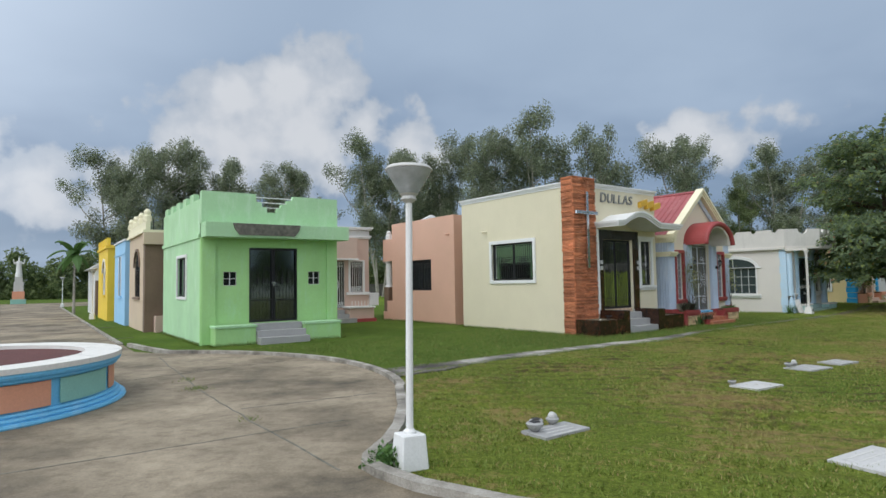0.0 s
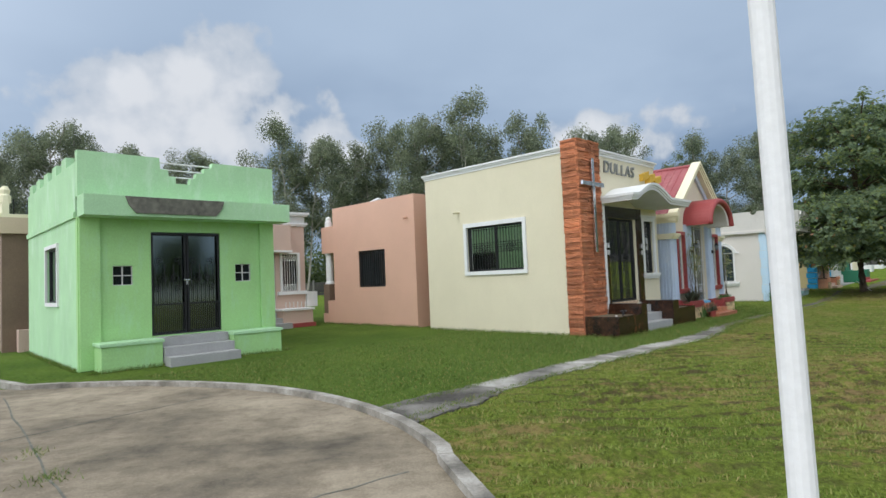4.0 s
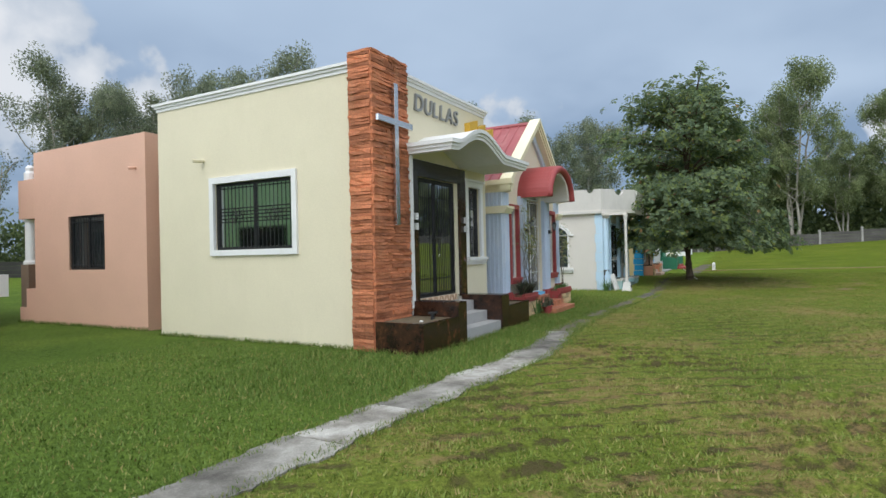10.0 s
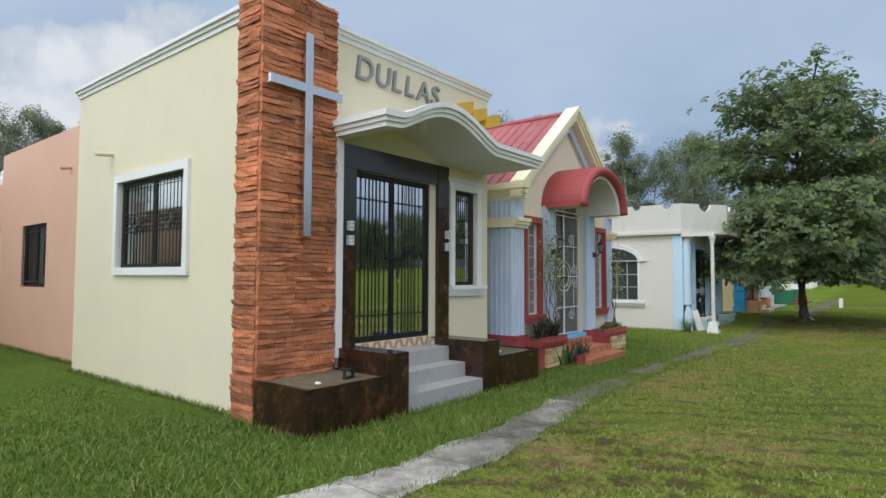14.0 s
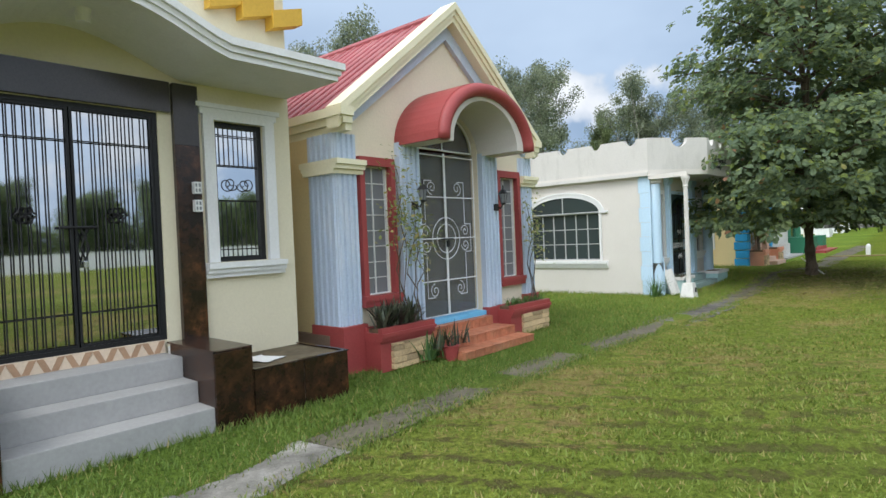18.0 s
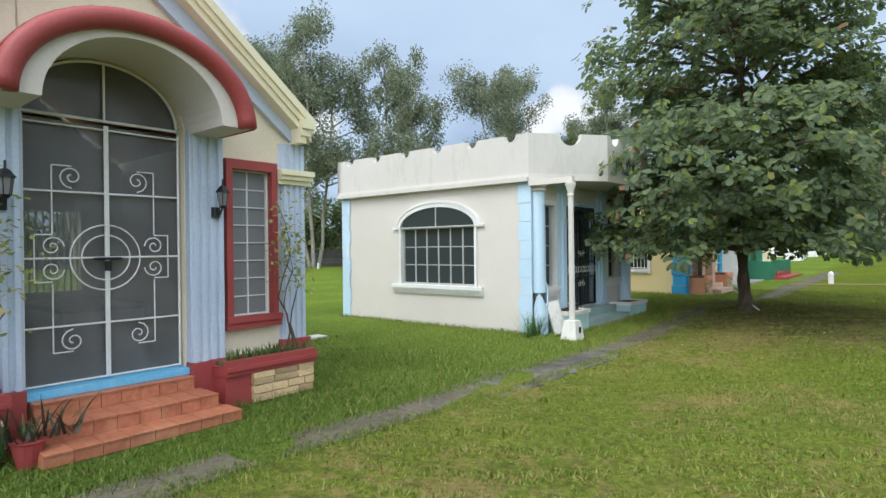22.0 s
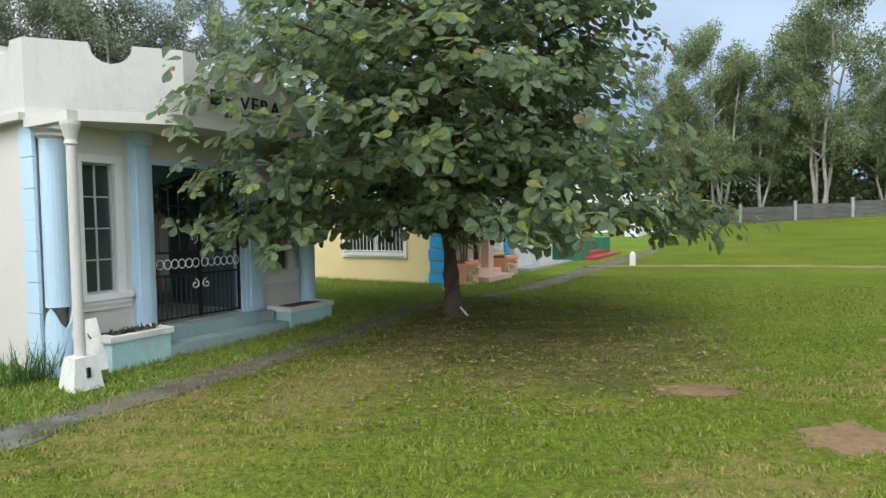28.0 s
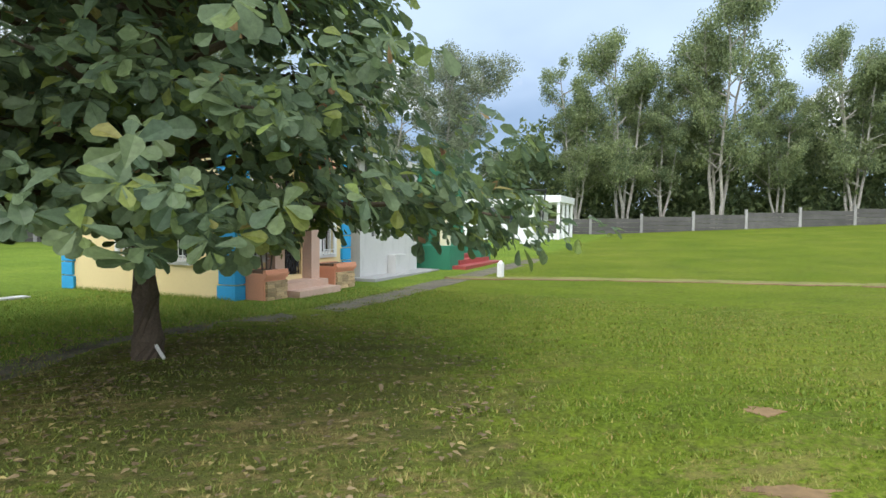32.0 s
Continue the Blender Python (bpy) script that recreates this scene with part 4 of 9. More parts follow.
# ---- parts that several houses share ----
def moulding(bm, axis, prof, a, b):
    """A stepped moulding: boxes of growing depth, listed as (d0, d1, z0, z1), from a to b along the wall."""
    for d0, d1, z0, z1 in prof:
        if axis == "y":
            box(bm, a, b, d0, d1, z0, z1)
        else:
            box(bm, d0, d1, a, b, z0, z1)
    return bm


def pane_grid(h, axis, d, u0, u1, z0, z1, cols, rows, glass, frame_mat, bar=0.012, fr=0.035, label=""):
    """A framed window in one plane: outer frame, one pane a field and the bars between them."""
    win = new("window")
    win.parent = h
    s = 1 if axis == "y" else -1

    def bx(a, b, c, e, d0, d1):
        return B(a, b, d0, d1, c, e) if axis == "y" else B(d0, d1, a, b, c, e)

    bm = bmesh.new()
    for a, b, c, e in ((u0, u1, z0, z0 + fr), (u0, u1, z1 - fr, z1), (u0, u0 + fr, z0 + fr, z1 - fr), (u1 - fr, u1, z0 + fr, z1 - fr)):
        if axis == "y":
            box(bm, a, b, d - 0.03, d + 0.03, c, e)
        else:
            box(bm, d - 0.03, d + 0.03, a, b, c, e)
    pieces("frame", bm, frame_mat, win)
    U, Z = np.linspace(u0 + fr, u1 - fr, cols + 1), np.linspace(z0 + fr, z1 - fr, rows + 1)
    for i in range(cols):
        for j in range(rows):
            part("pane", bx(U[i] + 0.002, U[i + 1] - 0.002, Z[j] + 0.002, Z[j + 1] - 0.002, d + 0.004, d + 0.010), glass, win)
    for u in U[1:-1]:
        part("glazing_bar", bx(u - bar, u + bar, z0 + fr, z1 - fr, d - 0.014, d + 0.003), frame_mat, win)
    for z in Z[1:-1]:
        part("glazing_bar", bx(u0 + fr, u1 - fr, z - bar * 0.8, z + bar * 0.8, d - 0.012, d + 0.002), frame_mat, win)
    if label:
        win["label"] = label
    return win


def room(h, x0, x1, y0, y1, z0, z1):
    """The dim room behind the openings."""
    part("floor", B(x0, x1, y0, y1, z0 - 0.05, z0), M_GREYW, h)
    return h


def shell(h, x0, x1, y0, y1, z1, t, material, front=(), left=(), right=(), back=(), roof_z=None, roof_mat=None):
    """Four walls with their openings and a flat roof."""
    part("front_wall", panel("y", y0, y0 + t, x0, x1, -0.1, z1, front), material, h)
    part("side_wall", panel("x", x0, x0 + t, y0 + t, y1 - t, -0.1, z1, left), material, h)
    part("side_wall", panel("x", x1 - t, x1, y0 + t, y1 - t, -0.1, z1, right), material, h)
    part("back_wall", panel("y", y1 - t, y1, x0, x1, -0.1, z1, back), material, h)
    if roof_z:
        part("roof", B(x0 + t, x1 - t, y0 + t, y1 - t, roof_z, roof_z + 0.12), roof_mat or M_GREYW, h)


# ---- cream mausoleum with the stone pilaster ----
H1 = thing("mausoleum", DUL, "cream painted mausoleum with red split-stone pilaster and steel cross", "mausoleum")
shell(H1, 0, 4.05, -0.28, 4.72, 4.28, 0.15, M_CREAM, front=[(1.25, 2.66, 0.66, 2.74), (3.18, 3.73, 1.34, 2.73)], left=[(1.29, 3.16, 1.57, 2.75)], roof_z=4.05)
room(H1, 0.15, 3.9, -0.13, 4.57, 0.55, 3)
bm = bmesh.new()
for d, z0, z1 in ((0.02, 4.24, 4.30), (0.045, 4.30, 4.345), (0.075, 4.345, 4.39)):
    box(bm, 0.86, 4.05 + d, -0.28 - d, -0.13, z0, z1)
    box(bm, -d, 0.12, 0.03, 4.72 + d, z0, z1)
    box(bm, 3.93, 4.05 + d, -0.13, 4.72 + d, z0, z1)
    box(bm, 0.12, 3.93, 4.6, 4.72 + d, z0, z1)
pieces("moulding", bm, M_WHITE, H1, "cornice")
# side window: white surround, dark frame, sliding panes behind an iron grille
bm = bmesh.new()
for a in ((1.19, 3.26, 2.75, 2.86), (1.19, 3.26, 1.47, 1.57), (1.19, 1.29, 1.57, 2.75), (3.16, 3.26, 1.57, 2.75)):
    box(bm, -0.045, 0.02, a[0], a[1], a[2], a[3])
pieces("trim", bm, M_WHITE, H1, "window_surround")
w = pane_grid(H1, "x", 0.07, 1.29, 3.16, 1.57, 2.75, 2, 1, M_SIDEGLASS, M_IRON, 0.03, 0.05)
bm = bmesh.new()
for y in np.arange(1.38, 3.12, 0.092):
    rod(bm, (0.03, y, 1.6), (0.03, y, 2.72), 0.0055, 5)
for z in (2.12, 2.3, 2.66):
    rod(bm, (0.03, 1.32, z), (0.03, 3.13, z), 0.006, 5)
for z in (2.06, 2.18, 2.24):
    rod(bm, (0.03, 1.32, z), (0.03, 3.13, z), 0.006, 5)
for y in (1.76, 2.69):
    for r in (0.10, 0.055):
        wire(bm, [(0.024, y, 2.15 + 1.35 * r), (0.024, y + r, 2.15), (0.024, y, 2.15 - 1.35 * r), (0.024, y - r, 2.15), (0.024, y, 2.15 + 1.35 * r)], 0.006, 4)
    for e in (-1, 1):
        for q in (-1, 1):
            wire(bm, [(0.025, y + e * (0.17 + p[0]), 2.15 + q * p[2]) for p in spiral(0.0, 0.055, 0.05, 1.2, 0, 1, 0)], 0.0055, 4)
pieces("bar", bm, M_IRON, H1, "grille")
bm = bmesh.new()
rod(bm, (-0.24, 3.44, 3.17), (0.01, 3.44, 3.2), 0.033, 12)
part("spout", bm, M_CREAM, H1)

# split-stone pilaster, each stone on its own
pil = part("pilaster", B(-0.09, 0.83, -0.37, 0.0, -0.1, 4.47), M_STONE, H1, "red-brown split-stone pilaster")
rg = random.Random(11)
chunk = []
for i in range(7):
    bm = bmesh.new()
    bmesh.ops.create_cube(bm, size=1.0)
    bmesh.ops.subdivide_edges(bm, edges=[e for e in bm.edges if abs(e.verts[0].co.x - e.verts[1].co.x) > 0.5], cuts=2)
    for v in bm.verts:
        if v.co.y < 0:
            v.co.y -= rg.uniform(0.0, 0.75)
            v.co.z *= rg.uniform(0.80, 1.0)
        v.co.x *= rg.uniform(0.985, 1.0)
    chunk.append(mesh_of(bm, "stone", M_STONE))
z = 0.0
while z < 4.46:
    hgt = rg.uniform(0.038, 0.062)
    if z + hgt > 4.5:
        hgt = 4.5 - z
    x = -0.12
    while x < 0.855:
        ln = min(rg.uniform(0.30, 0.62), 0.86 - x)
        if 0.86 - x - ln < 0.08:
            ln = 0.86 - x
        shared("stone", rg.choice(chunk), pose(x + ln / 2, -0.378, z + hgt / 2) @ Matrix.Diagonal((ln, rg.uniform(0.03, 0.055), hgt * 1.02, 1)), pil)
        x += ln
    y = -0.375
    ln = 0.40
    shared("stone", rg.choice(chunk), pose(-0.098, -0.175, z + hgt / 2, 0, 0, -90) @ Matrix.Diagonal((ln, rg.uniform(0.025, 0.05), hgt * 1.02, 1)), pil)
    z += hgt
part("cap", B(-0.12, 0.86, -0.40, 0.03, 4.47, 4.5), M_STONE, pil)
cross = new("cross")
cross.parent = H1
cross["label"] = "brushed steel wall cross"
part("upright", B(0.355, 0.455, -0.50, -0.445, 1.88, 4.07, bev=0.006), M_STEEL, cross)
part("arm", B(-0.08, 0.355, -0.498, -0.447, 3.42, 3.515, bev=0.006), M_STEEL, cross)
part("arm", B(0.455, 0.87, -0.498, -0.447, 3.42, 3.515, bev=0.006), M_STEEL, cross)
for z in (2.3, 3.2):
    part("bracket", B(0.39, 0.42, -0.445, -0.36, z, z + 0.03), M_STEEL, cross)

# doorway
part("trim", B(0.872, 0.965, -0.425, -0.28, 0.55, 3.04), M_WHITE, H1)
for z0, z1, m_ in ((0.55, 1.85, M_MARBLE), (1.853, 2.742, M_GRANITE)):
    part("door_cladding", B(0.967, 1.25, -0.335, -0.28, z0, z1), m_, H1)
part("door_cladding", B(0.967, 2.76, -0.335, -0.28, 2.745, 3.02), M_GRANITE, H1)
for z0, z1, m_ in ((0.55, 2.45, M_MARBLE), (2.453, 3.02, M_GRANITE)):
    part("door_cladding", B(2.785, 3.02, -0.335, -0.28, z0, z1), m_, H1)
door = new("door")
door.parent = H1
door["label"] = "double door of tinted mirror glass behind black iron bars"
part("frame", panel("y", -0.26, -0.18, 1.25, 2.66, 0.66, 2.74, [(1.29, 2.62, 0.70, 2.70)]), M_IRON, door)
for x0, x1 in ((1.29, 1.95), (1.96, 2.62)):
    part("leaf", panel("y", -0.25, -0.20, x0, x1, 0.70, 2.70, [(x0 + 0.022, x1 - 0.022, 0.722, 2.678)]), M_IRON, door)
    part("pane", B(x0 + 0.03, x1 - 0.03, -0.222, -0.216, 0.73, 2.67), M_DOORGLASS, door)
    bm = bmesh.new()
    for f in (0.12, 0.26, 0.36, 0.45, 0.55, 0.64, 0.74, 0.88):
        x = x0 + (x1 - x0) * f
        rod(bm, (x, -0.262, 0.72), (x, -0.262, 2.68), 0.0065, 5)
    for k in range(6):
        a = k * math.pi / 3
        wire(bm, [((x0 + x1) / 2 + 0.075 * math.cos(a) * f + 0.028 * math.sin(a) * g, -0.272, 1.80 + 0.075 * math.sin(a) * f - 0.028 * math.cos(a) * g) for f, g in ((0.1, 0), (0.6, 1), (1.0, 0), (0.6, -1), (0.1, 0))], 0.007, 4)
    for z in (0.98, 2.42):
        rod(bm, (x0 + 0.02, -0.262, z), (x1 - 0.02, -0.262, z), 0.006, 5)
    pieces("bar", bm, M_IRON, door)
bm = bmesh.new()
rod(bm, (1.84, -0.29, 1.70), (2.12, -0.29, 1.70), 0.011, 8)
part("bolt", bm, M_IRON, door)
bm = bmesh.new()
wire(bm, [(1.99, -0.285, 1.70), (2.03, -0.285, 1.60), (2.05, -0.285, 1.53), (2.02, -0.285, 1.42), (1.99, -0.285, 1.52), (2.02, -0.285, 1.62), (2.06, -0.285, 1.70)], 0.008, 5)
part("latch", bm, M_IRON, door)
part("padlock", B(2.0, 2.04, -0.30, -0.275, 1.36, 1.42, bev=0.006), M_STEEL, door)
for x, z in ((1.13, 1.97), (2.96, 1.97)):
    lt = new("wall_lantern")
    lt.parent = H1
    lt["label"] = "pair of small white lattice wall lanterns"
    for dz in (0.085, -0.085):
        part("glass", B(x - 0.03, x + 0.03, -0.385, -0.337, z + dz - 0.045, z + dz + 0.045), M_GREYGLASS, lt)
        for a, b in ((-0.055, -0.04), (-0.008, 0.008), (0.04, 0.055)):
            part("slat", B(x - 0.036, x + 0.036, -0.392, -0.336, z + dz + a, z + dz + b), M_WHITE, lt)
        for a in (-0.036, -0.006, 0.026):
            part("slat", B(x + a, x + a + 0.010, -0.391, -0.3365, z + dz - 0.04, z + dz + 0.04), M_WHITE, lt)

# front window with white trim and sill
bm = bmesh.new()
for a in ((3.04, 3.87, 2.78, 2.86), (3.07, 3.18, 1.34, 2.78), (3.73, 3.84, 1.34, 2.78), (3.18, 3.73, 2.73, 2.78)):
    box(bm, a[0], a[1], -0.325, -0.275, a[2], a[3])
box(bm, 3.00, 3.90, -0.345, -0.275, 2.84, 2.885)
pieces("trim", bm, M_WHITE, H1, "window_surround")
part("sill", moulding(bmesh.new(), "y", [(-0.40, -0.275, 1.28, 1.335), (-0.37, -0.275, 1.235, 1.28), (-0.34, -0.275, 1.19, 1.235)], 3.03, 3.89), M_WHITE, H1)
pane_grid(H1, "y", -0.21, 3.18, 3.73, 1.34, 2.73, 1, 1, M_MIRROR, M_IRON, 0.01, 0.05)
bm = bmesh.new()
for i in range(9):
    x = 3.25 + 0.41 * i / 8
    rod(bm, (x, -0.25, 1.38), (x, -0.25, 1.95), 0.005, 5)
    rod(bm, (x, -0.25, 2.3), (x, -0.25, 2.69), 0.005, 5)
for z in (1.46, 1.95, 2.3, 2.6):
    rod(bm, (3.22, -0.25, z), (3.69, -0.25, z), 0.006, 5)
for s in (-1, 1):
    wire(bm, spiral(3.455 + s * 0.09, 2.12, 0.08, 1.4, math.pi if s > 0 else 0, s, -0.252), 0.006, 4)
pieces("bar", bm, M_IRON, H1, "grille")

# canopy with a swept arch and a stepped moulding
WAVE = [(0.87, 3.05), (1.10, 3.07)] + [(1.10 + 1.78 * k / 16, 3.065 + 0.29 * math.sin(math.pi * (k / 16) ** 0.92) ** 1.25) for k in range(1, 16)] + [(2.90, 3.06), (4.0, 3.06)]
can = new("canopy")
can.parent = H1
can["label"] = "white canopy with a swept arch"
up = lambda d: [(x, z + d) for x, z in WAVE]
part("slab", strip(up(0), up(0.15), "y", -1.19, -0.28), M_WHITE, can)
for d0, d1, yy in ((-0.004, 0.05, -1.21), (0.05, 0.10, -1.235), (0.10, 0.165, -1.265)):
    bm = strip(up(d0), up(d1), "y", yy, -1.19)
    box(bm, 0.87 - (-1.19 - yy), 0.87, yy, -0.28, 3.05 + d0, 3.05 + d1)
    box(bm, 4.0, 4.0 + (-1.19 - yy), yy, -0.28, 3.06 + d0, 3.06 + d1)
    part("moulding", bm, M_WHITE, can)
bm = bmesh.new()
rod(bm, (1.95, -0.75, 3.36), (1.95, -0.75, 3.25), 0.06, 16, 0.05)
part("downlight", bm, M_WHITE, can)
x = 1.22
for ch, sz in (("D", 0.42), ("U", 0.40), ("L", 0.39), ("L", 0.39), ("A", 0.40), ("S", 0.40)):
    letters("letter", ch, sz, pose(x, -0.30, 3.86, 90, 0, 0), M_LETTER, H1, 0.022, 0.12)
    x += 0.335 if ch == "D" else (0.295 if ch in "UA" else 0.245)
bm = bmesh.new()
for k in range(3):
    x = 3.16 + 0.33 * k
    prism([(x, 3.80 - 0.03 * k), (x + 0.36, 3.91 - 0.03 * k), (x + 0.36, 4.09 - 0.03 * k), (x, 3.98 - 0.03 * k)], "y", -0.40 - 0.02 * k, -0.28, bm)
pieces("chevron", bm, M_GOLD, H1, "ornament", "gold painted zigzag ornament")

# steps and marble-clad planters
st = new("steps")
st.parent = H1
for k, (y, z) in enumerate(((-1.20, 0.19), (-0.93, 0.37), (-0.66, 0.55))):
    part("step", B(1.213, 2.66 if k == 0 else 2.618, y, -0.28, -0.05 if k == 0 else z - 0.18, z, bev=0.008), M_STEP, st)
rz = new("riser")
rz.parent = H1
part("bed", B(1.213, 2.618, -0.31, -0.281, 0.55, 0.665), M_TILE, rz)
for k in range(14):
    x = 1.23 + 0.099 * k
    part("tile", prism([(x, 0.555), (x + 0.05, 0.555), (x + 0.10, 0.66), (x + 0.05, 0.66)] if k % 2 else [(x + 0.05, 0.555), (x + 0.10, 0.555), (x + 0.05, 0.66), (x, 0.66)], "y", -0.316, -0.31), M_TILE2, rz)
for x0, x1, z1, cuts in ((-0.15, 0.915, 0.43, 3), (0.92, 1.21, 0.645, 1), (2.62, 2.96, 0.635, 1), (2.965, 3.97, 0.43, 2)):
    pl = new("planter")
    pl.parent = H1
    pl["label"] = "planter clad in polished brown marble"
    part("body", B(x0 + 0.012, x1 - 0.012, -1.218, -0.335 if z1 > 0.5 else -0.405, -0.05, z1 - 0.03), M_GREYW, pl)
    for k in range(cuts):
        a, b = x0 + (x1 - x0) * k / cuts, x0 + (x1 - x0) * (k + 1) / cuts
        part("slab", B(a + 0.004, b - 0.004, -1.232, -1.219, -0.04, z1 - 0.004, bev=0.002), M_MARBLE, pl)
    for xs in ((x0, x0 + 0.011), (x1 - 0.011, x1)):
        part("slab", B(xs[0], xs[1], -1.218, -0.41, -0.04, z1, bev=0.002), M_MARBLE, pl)
    if z1 > 0.5:
        part("top", B(x0, x1, -1.232, -0.336, z1 + 0.001, z1 + 0.014, bev=0.003), M_MARBLE, pl)
    else:
        part("fill", B(x0 + 0.013, x1 - 0.013, -1.217, -0.406, z1 - 0.03, z1 - 0.008), M_DIRT, pl)
        bm = B(x0, x1, -1.25, -1.2, z1 + 0.001, z1 + 0.012, bev=0.003)
        box(bm, x0, x0 + 0.04, -1.198, -0.41, z1 + 0.001, z1 + 0.012)
        box(bm, x1 - 0.04, x1, -1.198, -0.41, z1 + 0.001, z1 + 0.012)
        part("rim", bm, M_MARBLE, pl)
# loose things on the planters
fl = thing("floodlight", DUL @ pose(0.60, -0.95, 0.422, 0, 0, 20), "small black floodlight standing on the marble planter", "floodlight")
part("housing", B(-0.08, 0.08, -0.07, 0.06, 0.085, 0.115, bev=0.008), M_IRON, fl)
part("lens", B(-0.07, 0.07, -0.06, 0.05, 0.1151, 0.119), M_DARKGLASS, fl)
part("bracket", B(-0.092, 0.092, -0.02, 0.02, 0.0, 0.014), M_IRON, fl)
for s in (-0.1, 0.1):
    part("arm", B(s * 0.86 - 0.005, s * 0.86 + 0.005, -0.015, 0.015, 0.014, 0.105), M_IRON, fl)
rag = bmesh.new()
bmesh.ops.create_icosphere(rag, subdivisions=2, radius=0.028)
for v in rag.verts:
    v.co = Vector((v.co.x * 1.2, v.co.y, max(v.co.z, -0.02) * 0.6 + 0.012)) * (1 + 0.3 * noise.noise(v.co * 30))
ob = part("crumpled_paper", rag, M_WHITE, None, "crumpled white paper lying on the marble planter")
ob.matrix_world = DUL @ pose(0.15, -1.02, 0.43)
tagged(ob, category="paper")
for i, (x, y, r) in enumerate(((3.3, -0.9, 25), (3.2, -0.75, -10))):
    bm = bmesh.new()
    g = bmesh.ops.create_grid(bm, x_segments=6, y_segments=4, size=0.5, matrix=Matrix.Diagonal((0.3, 0.2, 1, 1)))
    for v in bm.verts:
        v.co.z = 0.012 + 0.02 * noise.noise(Vector((v.co.x * 9, v.co.y * 9, i)))
    bmesh.ops.solidify(bm, geom=list(bm.faces), thickness=0.004)
    ob = part("plastic_sheet", bm, M_WHITE, None, "torn white plastic sheet lying on the planter soil")
    ob.matrix_world = DUL @ pose(x, y, 0.425, 0, 0, r)
    tagged(ob, category="sheet")

# ---- pink mausoleum behind it ----
H2 = thing("mausoleum", DUL, "salmon pink flat-roofed mausoleum with barred window", "mausoleum")
part("side_wall", panel("x", 0.28, 0.43, 5.69, 9.78, -0.1, 4.03, [(6.98, 8.35, 1.24, 2.44)]), M_PINK, H2)
part("back_wall", panel("y", 5.54, 5.69, 0.28, 4.4, -0.1, 4.03), M_PINK, H2)
part("side_wall", panel("x", 4.25, 4.4, 5.69, 9.78, -0.1, 4.03), M_PINK, H2)
part("front_wall", panel("y", 9.63, 9.78, 0.43, 4.25, -0.1, 4.03), M_PINK, H2)
part("roof", B(0.43, 4.25, 5.69, 9.63, 3.7, 3.8), M_GREYW, H2)
part("porch_floor", B(0.28, 4.4, 9.782, 10.5, -0.05, 0.35), M_PINK, H2)
part("porch_beam", B(0.28, 4.4, 9.782, 10.5, 2.48, 3.42), M_PINK, H2)
part("porch_wall", prism([(9.782, 0.35), (10.2, 0.35), (10.2, 0.8), (9.782, 0.8)], "x", 0.28, 0.5), M_PINK, H2)
for x in (0.45, 4.2):
    col = new("column")
    col.parent = H2
    bm = B(x - 0.16, x + 0.16, 10.12, 10.46, 0.352, 1.38)
    part("pedestal", bm, M_BROWN, col, "brown stone-faced pedestal")
    part("shaft", lathe([(0.17, 1.38), (0.17, 1.45), (0.13, 1.48), (0.125, 2.40), (0.16, 2.44), (0.16, 2.479)], x, 10.29, 18), M_WHITE, col, smooth=False)
    part("finial", lathe([(0.13, 3.42), (0.13, 3.6), (0.09, 3.66), (0.10, 3.74), (0.05, 3.8)], x, 10.29, 14), M_WHITE, col)
part("pediment", prism([(1.2, 4.03), (3.4, 4.03), (2.3, 4.55)], "y", 9.6, 9.78), M_WHITE, H2)
pane_grid(H2, "x", 0.36, 6.98, 8.35, 1.24, 2.44, 2, 1, M_DARKGLASS, M_IRON, 0.025, 0.05)
bm = bmesh.new()
for y in np.arange(7.06, 8.32, 0.105):
    rod(bm, (0.30, y, 1.27), (0.30, y, 2.41), 0.007, 5)
for z in (1.34, 2.3):
    rod(bm, (0.30, 7.0, z), (0.30, 8.33, z), 0.008, 5)
pieces("bar", bm, M_IRON, H2, "grille")
bm = bmesh.new()
rod(bm, (0.10, 5.85, 3.3), (0.29, 5.85, 3.33), 0.03, 10)
part("spout", bm, M_PINK, H2)

# ---- gabled mausoleum, red, cream and pale blue ----
H3 = thing("mausoleum", ROW, "gabled cream mausoleum with red metal roof and pale blue pilasters", "mausoleum")
CX = 6.48
part("front_wall", panel("y", -0.57, -0.42, 4.5, 8.5, -0.1, 2.75, [(4.88, 5.31, 0.84, 2.38), (5.82, 7.17, 0.34, 2.75), (7.64, 8.11, 0.84, 2.38)]), M_IVORY, H3)
bm = bmesh.new()
top = [(4.5, 2.75), (5.82, 2.75)] + arc(CX, 2.75, 0.675, 0.50, 180, 0, 14) + [(7.17, 2.75), (8.5, 2.75)]
rake = lambda x: 2.93 + (4.44 - 2.93) * (1 - abs(x - CX) / (CX - 4.5))
for p, q in zip(top, top[1:]):
    if q[0] - p[0] > 1e-4:
        prism([p, q, (q[0], max(rake(q[0]), q[1] + 0.001)), (p[0], max(rake(p[0]), p[1] + 0.001))], "y", -0.57, -0.42, bm)
bmesh.ops.remove_doubles(bm, verts=bm.verts, dist=0.0005)
part("gable", bm, M_IVORY, H3)
part("side_wall", panel("x", 4.5, 4.65, -0.42, 3.9, -0.1, 2.75, [(0.35, 1.55, 0.95, 2.25)]), M_OCHRE, H3)
part("side_wall", panel("x", 8.35, 8.5, -0.42, 3.9, -0.1, 2.75), M_BUTTER, H3)
bm = panel("y", 3.9, 4.05, 4.5, 8.5, -0.1, 2.75, [(6.95, 7.75, 0.95, 2.15)])
